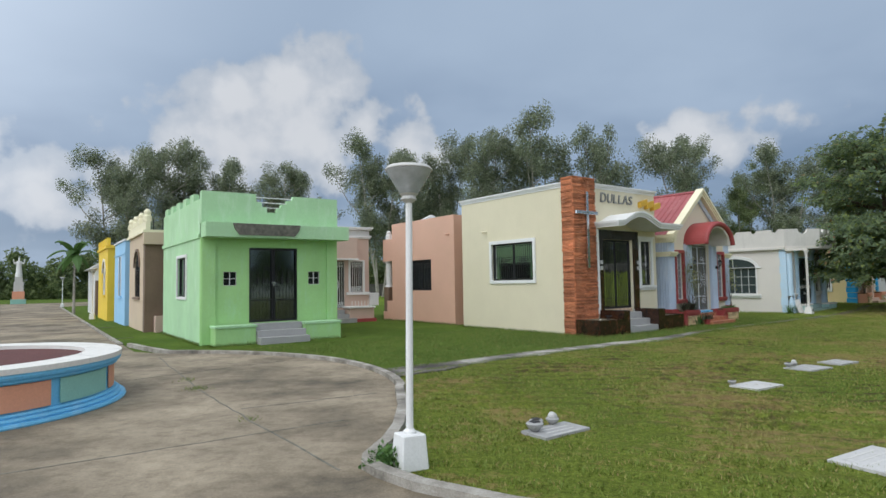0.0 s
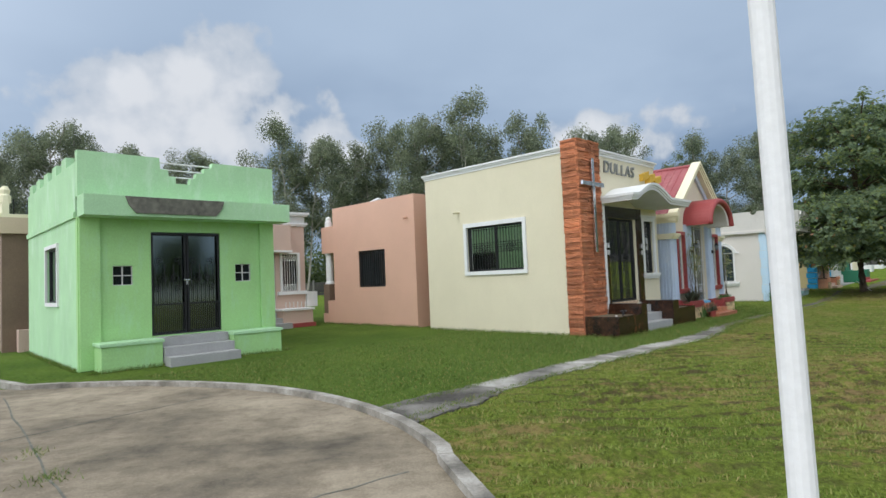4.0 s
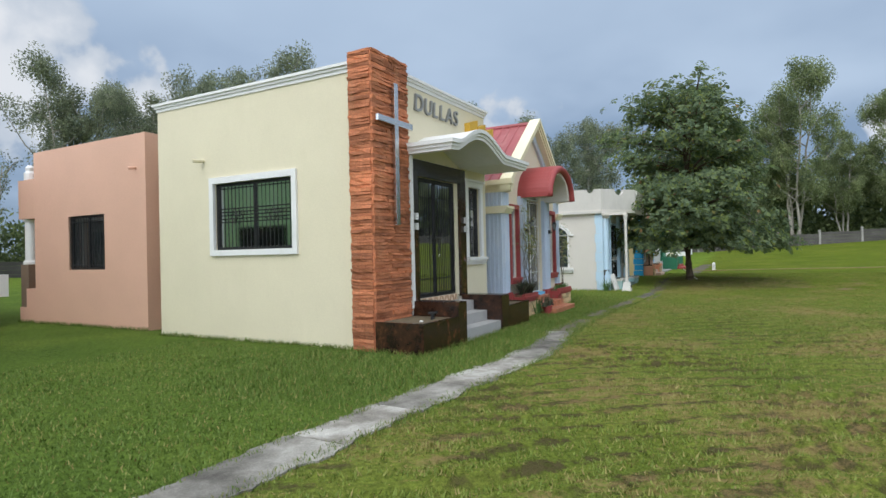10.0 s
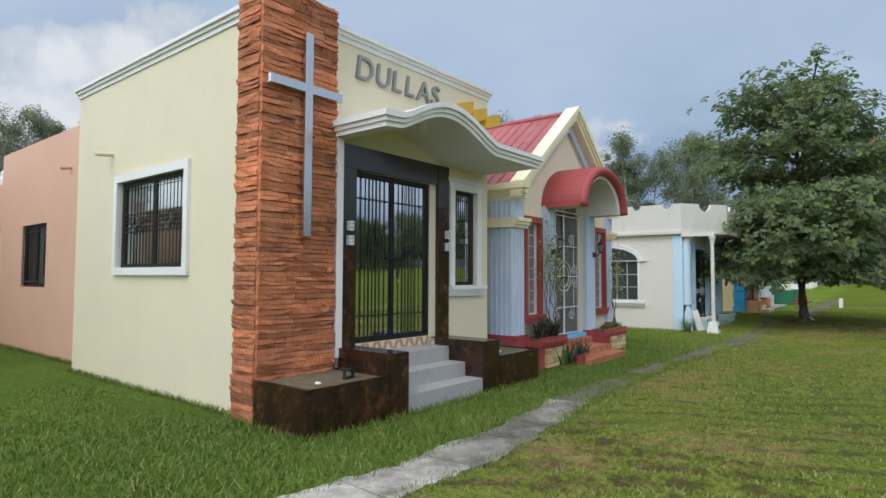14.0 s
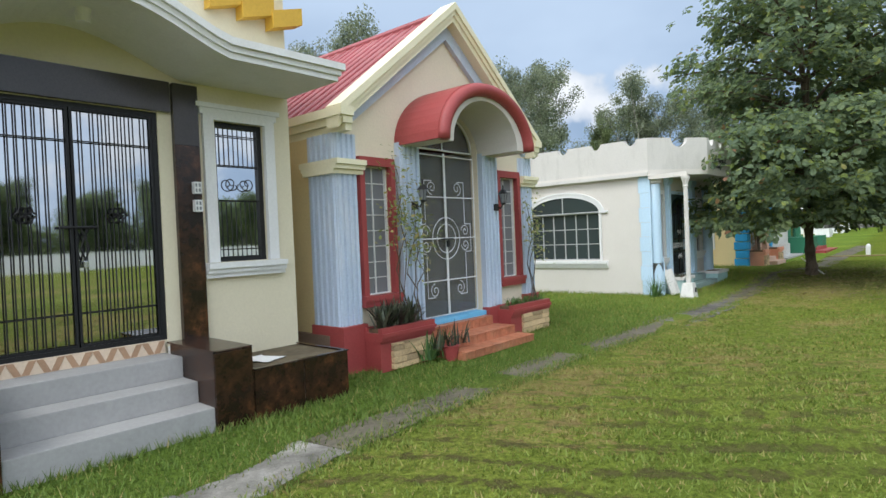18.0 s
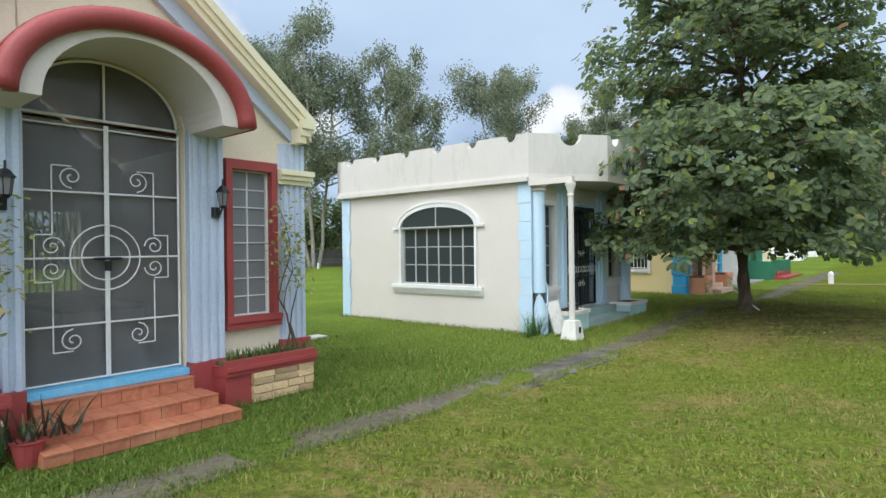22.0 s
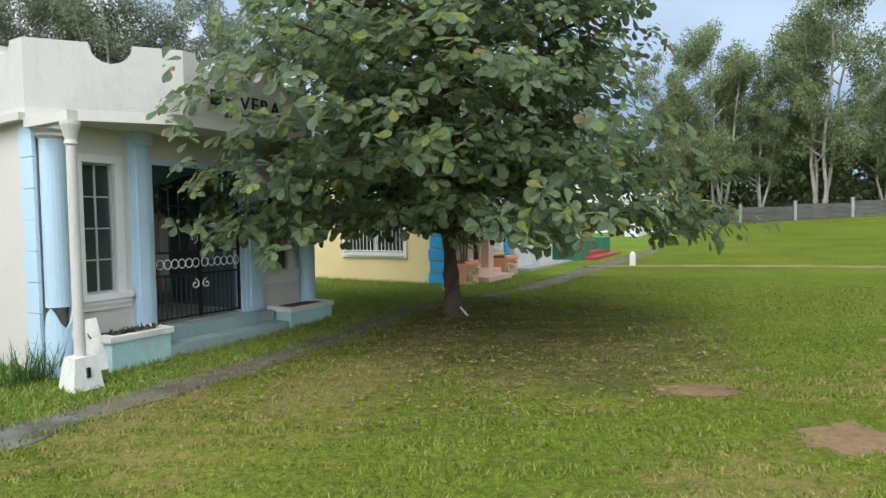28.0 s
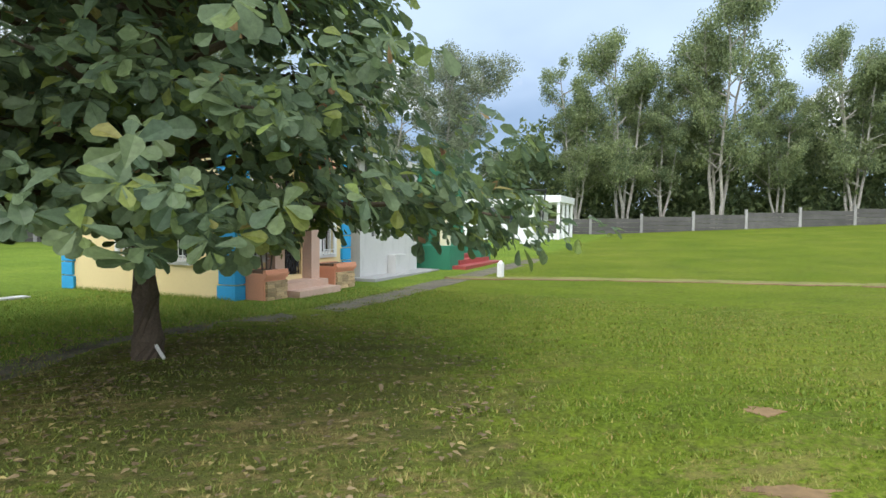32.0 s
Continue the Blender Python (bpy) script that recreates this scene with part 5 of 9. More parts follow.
prism([(4.5, 2.75), (8.5, 2.75), (CX, 4.36)], "y", 3.9, 4.05, bm)
part("back_wall", bm, M_BUTTER, H3)
room(H3, 4.65, 8.35, -0.42, 3.9, 0.34, 2.7)
bm = bmesh.new()
for k in range(9):
    rod(bm, (6.99 + 0.09 * k, 3.96, 0.95), (6.99 + 0.09 * k, 3.96, 2.15), 0.012, 5)
pieces("bar", bm, M_WIRON, H3, "back_window_grille")
for x0, x1 in ((5.25, 6.15), (6.75, 7.65)):
    tb = new("tomb")
    tb.parent = H3
    part("body", B(x0, x1, 1.5, 3.4, 0.341, 0.82, bev=0.01), M_GREYW, tb)
    part("lid", B(x0 - 0.05, x1 + 0.05, 1.42, 3.45, 0.821, 0.89, bev=0.01), M_BROWN, tb, "dark tomb lid")
part("plinth", B(4.44, 4.5, -0.42, 4.0, -0.05, 0.42), M_BROWN, H3)
pane_grid(H3, "x", 4.56, 0.35, 1.55, 0.95, 2.25, 2, 1, M_DARKGLASS, M_GREYW, 0.03, 0.06)
part("sill", B(4.42, 4.5, 0.28, 1.62, 0.86, 0.945), M_BROWN, H3)
# roof of ribbed sheets
rf = new("roof")
rf.parent = H3
rf["label"] = "ribbed red metal roof"
for s in (-1, 1):
    e = (CX + s * 2.06, 2.93)
    a = (CX, 4.50)
    bm = strip([e, a], [(e[0], e[1] + 0.04), (a[0], a[1] + 0.05)], "y", -0.76, 4.15)
    part("sheet", bm, M_REDROOF, rf)
    d = Vector((a[0] - e[0], 0, a[1] - e[1]))
    n_ = Vector((-d.z, 0, d.x)).normalized() * (1 if s < 0 else -1)
    for y in np.arange(-0.72, 4.15, 0.21):
        bm = bmesh.new()
        rod(bm, Vector((e[0], y, e[1] + 0.045)), Vector((a[0], y, a[1] + 0.045)), 0.022, 6)
        part("rib", bm, M_REDROOF, rf)
bm = bmesh.new()
rod(bm, (CX, -0.80, 4.55), (CX, 4.15, 4.55), 0.06, 8)
part("ridge_cap", bm, M_REDROOF, rf)
# raking cornice in butter yellow, pale blue band below it
for s in (-1, 1):
    out = Vector((s * 2.40, 0, -1.80)).normalized()
    for (o0, o1, yy, m_) in ((0.00, 0.10, -0.84, M_BUTTER), (0.10, 0.17, -0.81, M_BUTTER), (0.17, 0.25, -0.78, M_BUTTER), (0.25, 0.43, -0.64, M_LBLUE)):
        e0, a0 = (CX + s * 2.07, 3.0 - o0), (CX, 4.66 - o0)
        e1, a1 = (CX + s * 2.07, 3.0 - o1), (CX, 4.66 - o1)
        if m_ is M_LBLUE:
            e0, e1 = (CX + s * 1.96, 2.95), (CX + s * 1.96, 2.70)
            a0, a1 = (CX, 4.46), (CX, 4.20)
        part("rake_moulding", prism([e0, a0, a1, e1] if s < 0 else [a0, e0, e1, a1], "y", yy, -0.575), m_, H3)
    # eave moulding that returns along the side
    for (d, z0, z1) in ((0.10, 2.88, 2.98), (0.05, 2.80, 2.88), (0.0, 2.72, 2.80)):
        x = CX + s * (1.985 + d)
        part("eave_moulding", B(min(x, CX + s * 1.9), max(x, CX + s * 1.9), -0.80 - d / 2, 4.1, z0, z1), M_BUTTER, H3)
# corner pilasters: red base, fluted shaft, yellow cap
for x0, x1 in ((4.46, 4.80), (8.24, 8.58)):
    col = new("pilaster")
    col.parent = H3
    part("base", B(x0 - 0.015, x1 + 0.015, -0.67, -0.09, -0.05, 0.53, bev=0.01), M_RED, col, "red painted base")
    part("shaft", B(x0 + 0.02, x1 - 0.01, -0.605, -0.11, 0.53, 2.72), M_LBLUE, col, "fluted pale blue shaft")
    n_ = 4
    for k in range(n_):
        a = x0 + 0.02 + (x1 - x0 - 0.03) * (k + 0.12) / n_
        b = x0 + 0.02 + (x1 - x0 - 0.03) * (k + 0.88) / n_
        part("flute", prism([(a, -0.606), (a + 0.012, -0.63), (b - 0.012, -0.63), (b, -0.606)], "z", 0.53, 2.72), M_LBLUE, col)
    for k in range(5):
        a, b = -0.60 + 0.096 * (k + 0.12), -0.60 + 0.096 * (k + 0.88)
        for xs, s_ in ((x0 + 0.019, -1), (x1 - 0.009, 1)):
            part("flute", prism([(xs, a), (xs + s_ * 0.022, a + 0.012), (xs + s_ * 0.022, b - 0.012), (xs, b)], "z", 0.53, 2.72), M_LBLUE, col)
    part("cap", moulding(bmesh.new(), "y", [(-0.66, -0.09, 2.26, 2.31), (-0.70, -0.06, 2.31, 2.36), (-0.73, -0.03, 2.36, 2.42)], x0 - 0.05, x1 + 0.05), M_BUTTER, col)
# fluted jambs at the door
for x0, x1 in ((5.46, 5.815), (7.175, 7.53)):
    part("jamb_foot", B(x0 - 0.01, x1 + 0.004, -0.70, -0.571, -0.05, 0.44, bev=0.008), M_RED, H3, "red painted jamb foot")
    jm = part("jamb", B(x0, x1, -0.66, -0.571, 0.442, 2.70), M_LBLUE, H3, "fluted pale blue door jamb")
    for k in range(4):
        a, b = x0 + (x1 - x0) * (k + 0.15) / 4, x0 + (x1 - x0) * (k + 0.85) / 4
        part("flute", prism([(a, -0.661), (a + 0.012, -0.69), (b - 0.012, -0.69), (b, -0.661)], "z", 0.442, 2.70), M_LBLUE, jm)
# barrel canopy
can = new("canopy")
can.parent = H3
can["label"] = "red barrel canopy with a rolled edge"
outer, inner = arc(CX, 2.66, 1.02, 0.80, 0, 180, 24), arc(CX, 2.66, 0.70, 0.58, 0, 180, 24)
skin = arc(CX, 2.66, 0.98, 0.76, 0, 180, 24)
part("shell", strip(skin, outer, "y", -1.30, -0.575), M_RED, can)
part("soffit", strip(inner, skin, "y", -1.28, -0.575), M_PLASTER, can, "white plaster soffit")
bm = bmesh.new()
ring = [Vector((x, -1.31, z)) for x, z in arc(CX, 2.66, 0.93, 0.71, 0, 180, 28)]
limb(bm, ring, [0.085] * len(ring), 12)
part("rolled_edge", bm, M_RED, can, smooth=True)
# red framed windows of small panes
for x0, x1 in ((4.81, 5.38), (7.57, 8.18)):
    bm = bmesh.new()
    for a in ((x0, x1, 2.38, 2.48), (x0, x0 + 0.07, 0.84, 2.38), (x1 - 0.07, x1, 0.84, 2.38)):
        box(bm, a[0], a[1], -0.65, -0.56, a[2], a[3])
    pieces("trim", bm, M_RED, H3, "window_surround", "red window surround")
    part("sill", moulding(bmesh.new(), "y", [(-0.70, -0.56, 0.78, 0.84), (-0.675, -0.56, 0.71, 0.78)], x0 - 0.02, x1 + 0.02), M_RED, H3)
    pane_grid(H3, "y", -0.52, x0 + 0.07, x1 - 0.07, 0.84, 2.38, 2, 8, M_GREYGLASS, M_WIRON, 0.007, 0.012)
# iron screen door
door = new("door")
door.parent = H3
door["label"] = "white wrought-iron double screen door with scrolls"
bm = bmesh.new()
for x0, x1 in ((5.85, 6.48), (6.50, 7.14)):
    for x in (x0, x1):
        rod(bm, (x, -0.50, 0.42), (x, -0.50, 2.66), 0.011, 6)
    for z in (0.42, 0.90, 1.48, 2.05, 2.62):
        rod(bm, (x0, -0.50, z), (x1, -0.50, z), 0.009, 6)
    pieces("frame_bar", bm, M_WIRON, door)
    bm = bmesh.new()
bm.free()
for s in (-1, 1):
    bm = bmesh.new()
    for z, dz in ((2.05, 0.13), (0.90, -0.13)):
        wire(bm, spiral(CX + s * 0.27, z + dz, 0.10, 1.5, -math.pi / 2 if dz > 0 else math.pi / 2, s if dz > 0 else -s, -0.505), 0.006, 4)
        wire(bm, [(CX + s * 0.42, -0.505, z - 2.8 * dz), (CX + s * 0.42, -0.505, z + 1.7 * dz), (CX + s * 0.27, -0.505, z + 1.7 * dz)], 0.006, 4)
    for dz in (-1, 1):
        wire(bm, spiral(CX + s * 0.42, 1.48 + dz * 0.10, 0.09, 1.5, math.pi if s > 0 else 0, -s * dz, -0.505), 0.006, 4)
        wire(bm, [(CX + s * 0.55, -0.505, 1.48), (CX + s * 0.55, -0.505, 1.48 + dz * 0.20), (CX + s * 0.42, -0.505, 1.48 + dz * 0.20)], 0.006, 4)
    pieces("scroll", bm, M_WIRON, door)
for r in (0.20, 0.29):
    bm = bmesh.new()
    wire(bm, [(x, -0.508, z) for x, z in arc(CX, 1.48, r, r, 0, 360, 28)], 0.0065, 4)
    part("ring", bm, M_WIRON, door)
bm = bmesh.new()
rod(bm, (CX - 0.10, -0.53, 1.47), (CX + 0.12, -0.53, 1.47), 0.012, 6)
rod(bm, (CX - 0.10, -0.53, 1.47), (CX - 0.10, -0.50, 1.47), 0.01, 6)
box(bm, CX - 0.02, CX + 0.03, -0.545, -0.52, 1.36, 1.45)
part("bolt_and_padlock", bm, M_IRON, door)
bm = B(5.84, 7.15, -0.455, -0.45, 0.42, 2.66)
part("pane", bm, M_DUSTY, door, "dusty grey door glass")
bm = prism([(5.83, 2.70)] + arc(CX, 2.74, 0.64, 0.48, 180, 0, 14) + [(7.13, 2.70)], "y", -0.46, -0.45)
part("transom", bm, M_DUSTY, door)
bm = bmesh.new()
wire(bm, [(x, -0.49, z) for x, z in arc(CX, 2.72, 0.65, 0.50, 180, 0, 20)], 0.014, 5)
rod(bm, (5.84, -0.49, 2.70), (7.13, -0.49, 2.70), 0.014, 5)
rod(bm, (CX, -0.49, 2.70), (CX, -0.49, 3.21), 0.011, 5)
pieces("frame_bar", bm, M_WIRON, door)
part("threshold", B(5.82, 7.17, -0.64, -0.40, 0.335, 0.40, bev=0.006), M_CYAN, H3, "blue painted threshold")
# tiled steps
st = new("steps")
st.parent = H3
for xa, xb, y0, z0, z1 in ((5.74, 7.29, -1.36, -0.05, 0.076), (5.80, 7.21, -1.10, 0.077, 0.196), (5.84, 7.15, -0.76, 0.197, 0.32)):
    part("core", B(xa, xb, y0 + 0.012, -0.60, z0, z1), M_TERRA, st)
    y1 = {-1.36: -1.10, -1.10: -0.76, -0.76: -0.645}[y0]
    n_ = 8
    for k in range(n_):
        a, b = xa + (xb - xa) * k / n_, xa + (xb - xa) * (k + 1) / n_
        part("tile", B(a + 0.003, b - 0.003, y0 - 0.012, y1 + 0.008, z1 + 0.001, z1 + 0.014, bev=0.003), M_TERRA, st)
        part("tile", B(a + 0.003, b - 0.003, y0, y0 + 0.011, max(z0, -0.02) + 0.015, z1 - 0.003), M_TERRA, st)
# planters with stone fronts
tan = []
rg = random.Random(5)
for i in range(6):
    bm = bmesh.new()
    bmesh.ops.create_cube(bm, size=1.0)
    for v in bm.verts:
        v.co += Vector((rg.uniform(-0.03, 0.03), 0, rg.uniform(-0.06, 0.06)))
        if v.co.y < 0:
            v.co.y -= rg.uniform(0, 0.5)
    bmesh.ops.bevel(bm, geom=list(bm.edges), offset=0.05, segments=1, affect="EDGES")
    tan.append(mesh_of(bm, "stone", M_TANSTONE))


def stone_planter(h, x0, x1, xs0, xs1, y0, y1, z1, body, stones, zs=0.30):
    pl = new("planter")
    pl.parent = h
    part("body", B(x0, x1, y0 + 0.05, y1, -0.05, z1 - 0.10), body, pl)
    part("rim", moulding(bmesh.new(), "y", [(y0 - 0.02, y1, z1 - 0.10, z1 - 0.06), (y0 + 0.01, y1, z1 - 0.15, z1 - 0.10), (y0 + 0.005, y0 + 0.07, z1 - 0.06, z1), (y1 - 0.05, y1, z1 - 0.06, z1)], x0 - 0.01, x1 + 0.01), body, pl)
    part("soil", B(x0 + 0.02, x1 - 0.02, y0 + 0.071, y1 - 0.051, z1 - 0.06, z1 - 0.015), M_SOIL, pl)
    z = 0.0
    while z < zs - 0.02:
        hh = min(rg.uniform(0.06, 0.09), zs - z)
        x = xs0
        while x < xs1 - 0.01:
            ln = min(rg.uniform(0.14, 0.30), xs1 - x)
            if xs1 - x - ln < 0.07:
                ln = xs1 - x
            shared("stone", rg.choice(stones), pose(x + ln / 2, y0 + 0.035, z + hh / 2) @ Matrix.Diagonal((ln * 0.96, 0.04, hh * 0.92, 1)), pl)
            x += ln
        z += hh
    return pl


stone_planter(H3, 4.76, 5.64, 4.92, 5.62, -0.97, -0.662, 0.49, M_RED, tan)["label"] = "red planter faced with tan stones"
stone_planter(H3, 7.38, 8.43, 7.66, 8.40, -0.97, -0.662, 0.45, M_RED, tan)["label"] = "red planter faced with tan stones"
for x, y in ((5.66, -0.69), (7.42, -0.69)):
    lt = new("lantern")
    lt.parent = H3
    lt["label"] = "black iron wall lantern"
    z = 2.02
    part("back_plate", lathe([(0.045, z - 0.16), (0.045, z - 0.06)], x, y - 0.01, 10), M_IRON, lt)
    bm = bmesh.new()
    wire(bm, [(x, y - 0.02, z - 0.1), (x, y - 0.10, z - 0.13), (x, y - 0.15, z - 0.06)], 0.009, 6)
    part("arm", bm, M_IRON, lt)
    part("glass", lathe([(0.035, z - 0.05), (0.055, z + 0.08)], x, y - 0.15, 6), M_GREYGLASS, lt)
    bm = lathe([(0.075, z + 0.08), (0.07, z + 0.09), (0.03, z + 0.14), (0.01, z + 0.15), (0.008, z + 0.21)], x, y - 0.15, 6)
    lathe([(0.02, z - 0.08), (0.042, z - 0.05)], x, y - 0.15, 6, bm)
    for k in range(6):
        a = k * math.pi / 3
        rod(bm, (x + 0.036 * math.cos(a), y - 0.15 + 0.036 * math.sin(a), z - 0.05), (x + 0.057 * math.cos(a), y - 0.15 + 0.057 * math.sin(a), z + 0.08), 0.004, 4)
    part("cage", bm, M_IRON, lt)

# ---- off-white castle mausoleum ----
H4 = thing("mausoleum", ROW, "off-white castle-like mausoleum with notched parapet and pale blue quoins", "mausoleum")
X0, X1, Y0, Y1 = 13.3, 17.35, -0.72, 4.25
part("side_wall", panel("x", X0, X0 + 0.15, Y0 + 0.15, Y1 - 0.15, -0.1, 2.72, [(0.46, 2.38, 0.80, 1.95)]), M_PLASTER, H4)
part("side_wall", panel("x", X1 - 0.15, X1, Y0 + 0.15, Y1 - 0.15, -0.1, 2.72), M_PLASTER, H4)
part("back_wall", panel("y", Y1 - 0.15, Y1, X0, X1, -0.1, 2.72, [(15.2, 16.5, 1.0, 2.1)]), M_PLASTER, H4)
bm = bmesh.new()
for k in range(12):
    rod(bm, (15.25 + 0.11 * k, Y1 - 0.08, 1.0), (15.25 + 0.11 * k, Y1 - 0.08, 2.1), 0.010, 5)
for z in (1.3, 1.8):
    rod(bm, (15.2, Y1 - 0.08, z), (16.5, Y1 - 0.08, z), 0.010, 5)
pieces("bar", bm, M_IRON, H4, "back_window_grille")
part("inner_wall", panel("y", 1.2, 1.25, X0 + 0.15, X1 - 0.15, 0.30, 2.70, [(15.1, 16.7, 0.31, 1.75)]), M_TEALWALL, H4, "dull teal painted inner wall")
part("inner_wall", B(14.42, 14.46, Y0 + 0.16, 1.2, 0.301, 2.70), M_TEALWALL, H4)
part("inner_wall", B(16.14, 16.18, Y0 + 0.16, 1.2, 0.301, 2.70), M_TEALWALL, H4)
tb = new("tomb")
tb.parent = H4
part("body", B(14.3, 16.6, 2.2, 3.4, 0.301, 0.75, bev=0.01), M_GREYW, tb)
part("lid", B(14.25, 16.65, 2.15, 3.45, 0.751, 0.82, bev=0.01), M_BROWN, tb, "dark tomb lid")
part("front_wall", panel("y", Y0, Y0 + 0.15, X0, X1, -0.1, 2.72, [(13.77, 14.14, 0.80, 2.30), (14.61, 15.97, 0.30, 2.34), (16.47, 16.92, 0.85, 2.20)]), M_PLASTER, H4)
room(H4, X0 + 0.15, X1 - 0.15, Y0 + 0.15, Y1 - 0.15, 0.30, 2.7)
plan = [(13.22, Y1 + 0.08), (13.22, -0.78), (14.42, -1.70), (16.35, -1.70), (17.45, -0.78), (17.45, Y1 + 0.08)]
part("roof", prism(plan, "z", 2.70, 2.82), M_PLASTER, H4)


def notched(p, q, z0, z1, t, notches, r, inward):
    """One run of parapet between two plan points, with round notches cut from its top edge."""
    P, Q = Vector((*p, 0)), Vector((*q, 0))
    L_ = (Q - P).length
    d = (Q - P) / L_
    n = Vector((-d.y, d.x, 0)) * (1 if inward else -1) * t
    prof = [(0.0, z1)]
    for c in notches:
        prof += [(c - r * math.cos(a) * 1.0, z1 - r * math.sin(a)) for a in np.linspace(0, math.pi, 9)]
    prof.append((L_, z1))
    bm = bmesh.new()
    for (a, za), (b, zb) in zip(prof, prof[1:]):
        if b - a < 1e-5:
            continue
        vs = [bm.verts.new((P + d * s + off).to_tuple()[:2] + (z,)) for off in (Vector((0, 0, 0)), n) for s, z in ((a, z0), (b, z0), (b, zb), (a, za))]
        for f in ((0, 1, 2, 3), (7, 6, 5, 4), (0, 4, 5, 1), (3, 2, 6, 7), (1, 5, 6, 2), (0, 3, 7, 4)):
            bm.faces.new([vs[i] for i in f])
    bmesh.ops.remove_doubles(bm, verts=bm.verts, dist=0.0004)
    return bm


par = new("parapet")
par.parent = H4
par["label"] = "weathered parapet with round notches"
sideN = [0.86 * k + 0.42 for k in range(6)]
part("run", notched(plan[0], plan[1], 2.82, 3.53, 0.12, sideN, 0.13, True), M_PARAPET, par)
part("run", notched(plan[1], plan[2], 2.82, 3.53, 0.12, [0.80], 0.21, True), M_PARAPET, par)
part("run", notched(plan[2], plan[3], 2.82, 3.53, 0.12, [0.32, 1.0, 1.65], 0.16, True), M_PARAPET, par)
part("run", notched(plan[3], plan[4], 2.82, 3.53, 0.12, [0.70], 0.21, True), M_PARAPET, par)
part("run", notched(plan[4], plan[5], 2.82, 3.53, 0.12, sideN, 0.13, True), M_PARAPET, par)
part("run", notched(plan[5], plan[0], 2.82, 3.53, 0.12, [0.6, 1.5, 2.4, 3.3], 0.13, True), M_PARAPET, par)
part("band", B(13.16, 13.22, -0.78, Y1 + 0.08, 2.68, 2.76), M_PARAPET, par)
letters("letter", "DE VERA", 0.26, pose(14.74, -1.72, 2.99, 90, 0, 0), M_IRON, H4, 0.008, 0.0, 1.12)
letters("letter", "Family", 0.15, pose(15.02, -1.72, 2.87, 90, 0, 0), M_IRON, H4, 0.006, 0.35, 1.0)
# quoins of the side wall
for y0 in (-0.79, 3.93):
    qn = new("quoin_pier")
    qn.parent = H4
    z = 0.0
    k = 0
    while z < 2.66:
        hh = 0.33
        w_ = 0.27 if k % 2 else 0.24
        a, b = (y0, y0 + w_) if y0 < 0 else (y0 + 0.32 - w_, y0 + 0.32)
        part("quoin", B(13.262, 13.30, a, b, z + 0.003, min(z + hh, 2.68) - 0.003, bev=0.004), M_SKYBLUE, qn)
        z += hh
        k += 1
# round corner columns
for x, y in ((13.44, -0.83), (17.22, -0.83)):
    col = new("column")
    col.parent = H4
    part("shaft", lathe([(0.125, 0.72 if x < 14 else 0.0), (0.12, 2.50)], x, y, 20), M_SKYBLUE, col)
    part("capital", lathe([(0.12, 2.50), (0.155, 2.53), (0.14, 2.56), (0.17, 2.60), (0.155, 2.64), (0.18, 2.67), (0.18, 2.70)], x, y, 20), M_PARAPET, col)
part("broken_core", lathe([(0.085, -0.05), (0.07, 0.3), (0.09, 0.72)], 13.44, -0.83, 10), M_MOULD, H4, "broken grey column core")
bm = bmesh.new()
sh = []
for k in range(11):
    a = math.pi * (0.95 + 1.05 * k / 10)
    topz = 0.50 + 0.16 * math.sin(k * 0.9) + 0.03 * k
    sh.append([bm.verts.new((13.44 + r * math.cos(a), -0.84 + r * math.sin(a), z)) for r in (0.128, 0.15) for z in (-0.02, topz)])
for a, b in zip(sh, sh[1:]):
    for i, j in ((0, 1), (1, 3), (3, 2), (2, 0)):
        bm.faces.new((a[i], a[j], b[j], b[i]))
bm.faces.new((sh[0][0], sh[0][1], sh[0][3], sh[0][2]))
bm.faces.new((sh[-1][0], sh[-1][1], sh[-1][3], sh[-1][2]))
part("broken_casing", bm, M_SKYBLUE, H4, "broken pale blue column casing")
for x0, x1 in ((14.33, 14.56), (16.02, 16.32)):
    pz = new("pilaster")
    pz.parent = H4
    bm = B(x0, x1, Y0 - 0.07, Y0 - 0.001, 0.28, 2.55)
    box(bm, x0 + 0.05, x1 - 0.05, Y0 - 0.10, Y0 - 0.07, 0.36, 2.5)
    part("shaft", bm, M_SKYBLUE, pz)
    part("base", B(x0 - 0.02, x1 + 0.02, Y0 - 0.11, Y0 - 0.0, 0.0, 0.28), M_SKYBLUE, pz)
    part("capital", moulding(bmesh.new(), "y", [(Y0 - 0.10, Y0, 2.55, 2.60), (Y0 - 0.13, Y0, 2.60, 2.70)], x0 - 0.03, x1 + 0.03), M_SKYBLUE, pz)
# arched side window
aw = pane_grid(H4, "x", 13.36, 0.46, 2.38, 0.80, 1.95, 6, 3, M_TEALGLASS, M_CASEMENT, 0.012, 0.03, "steel casement window with an arched head")
part("arch_pane", prism(arc(1.42, 1.95, 0.95, 0.40, 0, 90, 8) + [(1.42, 1.95)], "x", 13.275, 13.29), M_TEALGLASS, aw)
part("arch_pane", prism(arc(1.42, 1.95, 0.95, 0.40, 90, 180, 8) + [(1.42, 1.95)], "x", 13.275, 13.29), M_TEALGLASS, aw)
bm = bmesh.new()
rod(bm, (13.272, 1.42, 1.95), (13.272, 1.42, 2.35), 0.014, 5)
rod(bm, (13.272, 0.47, 1.95), (13.272, 2.37, 1.95), 0.018, 5)
pieces("glazing_bar", bm, M_CASEMENT, aw)
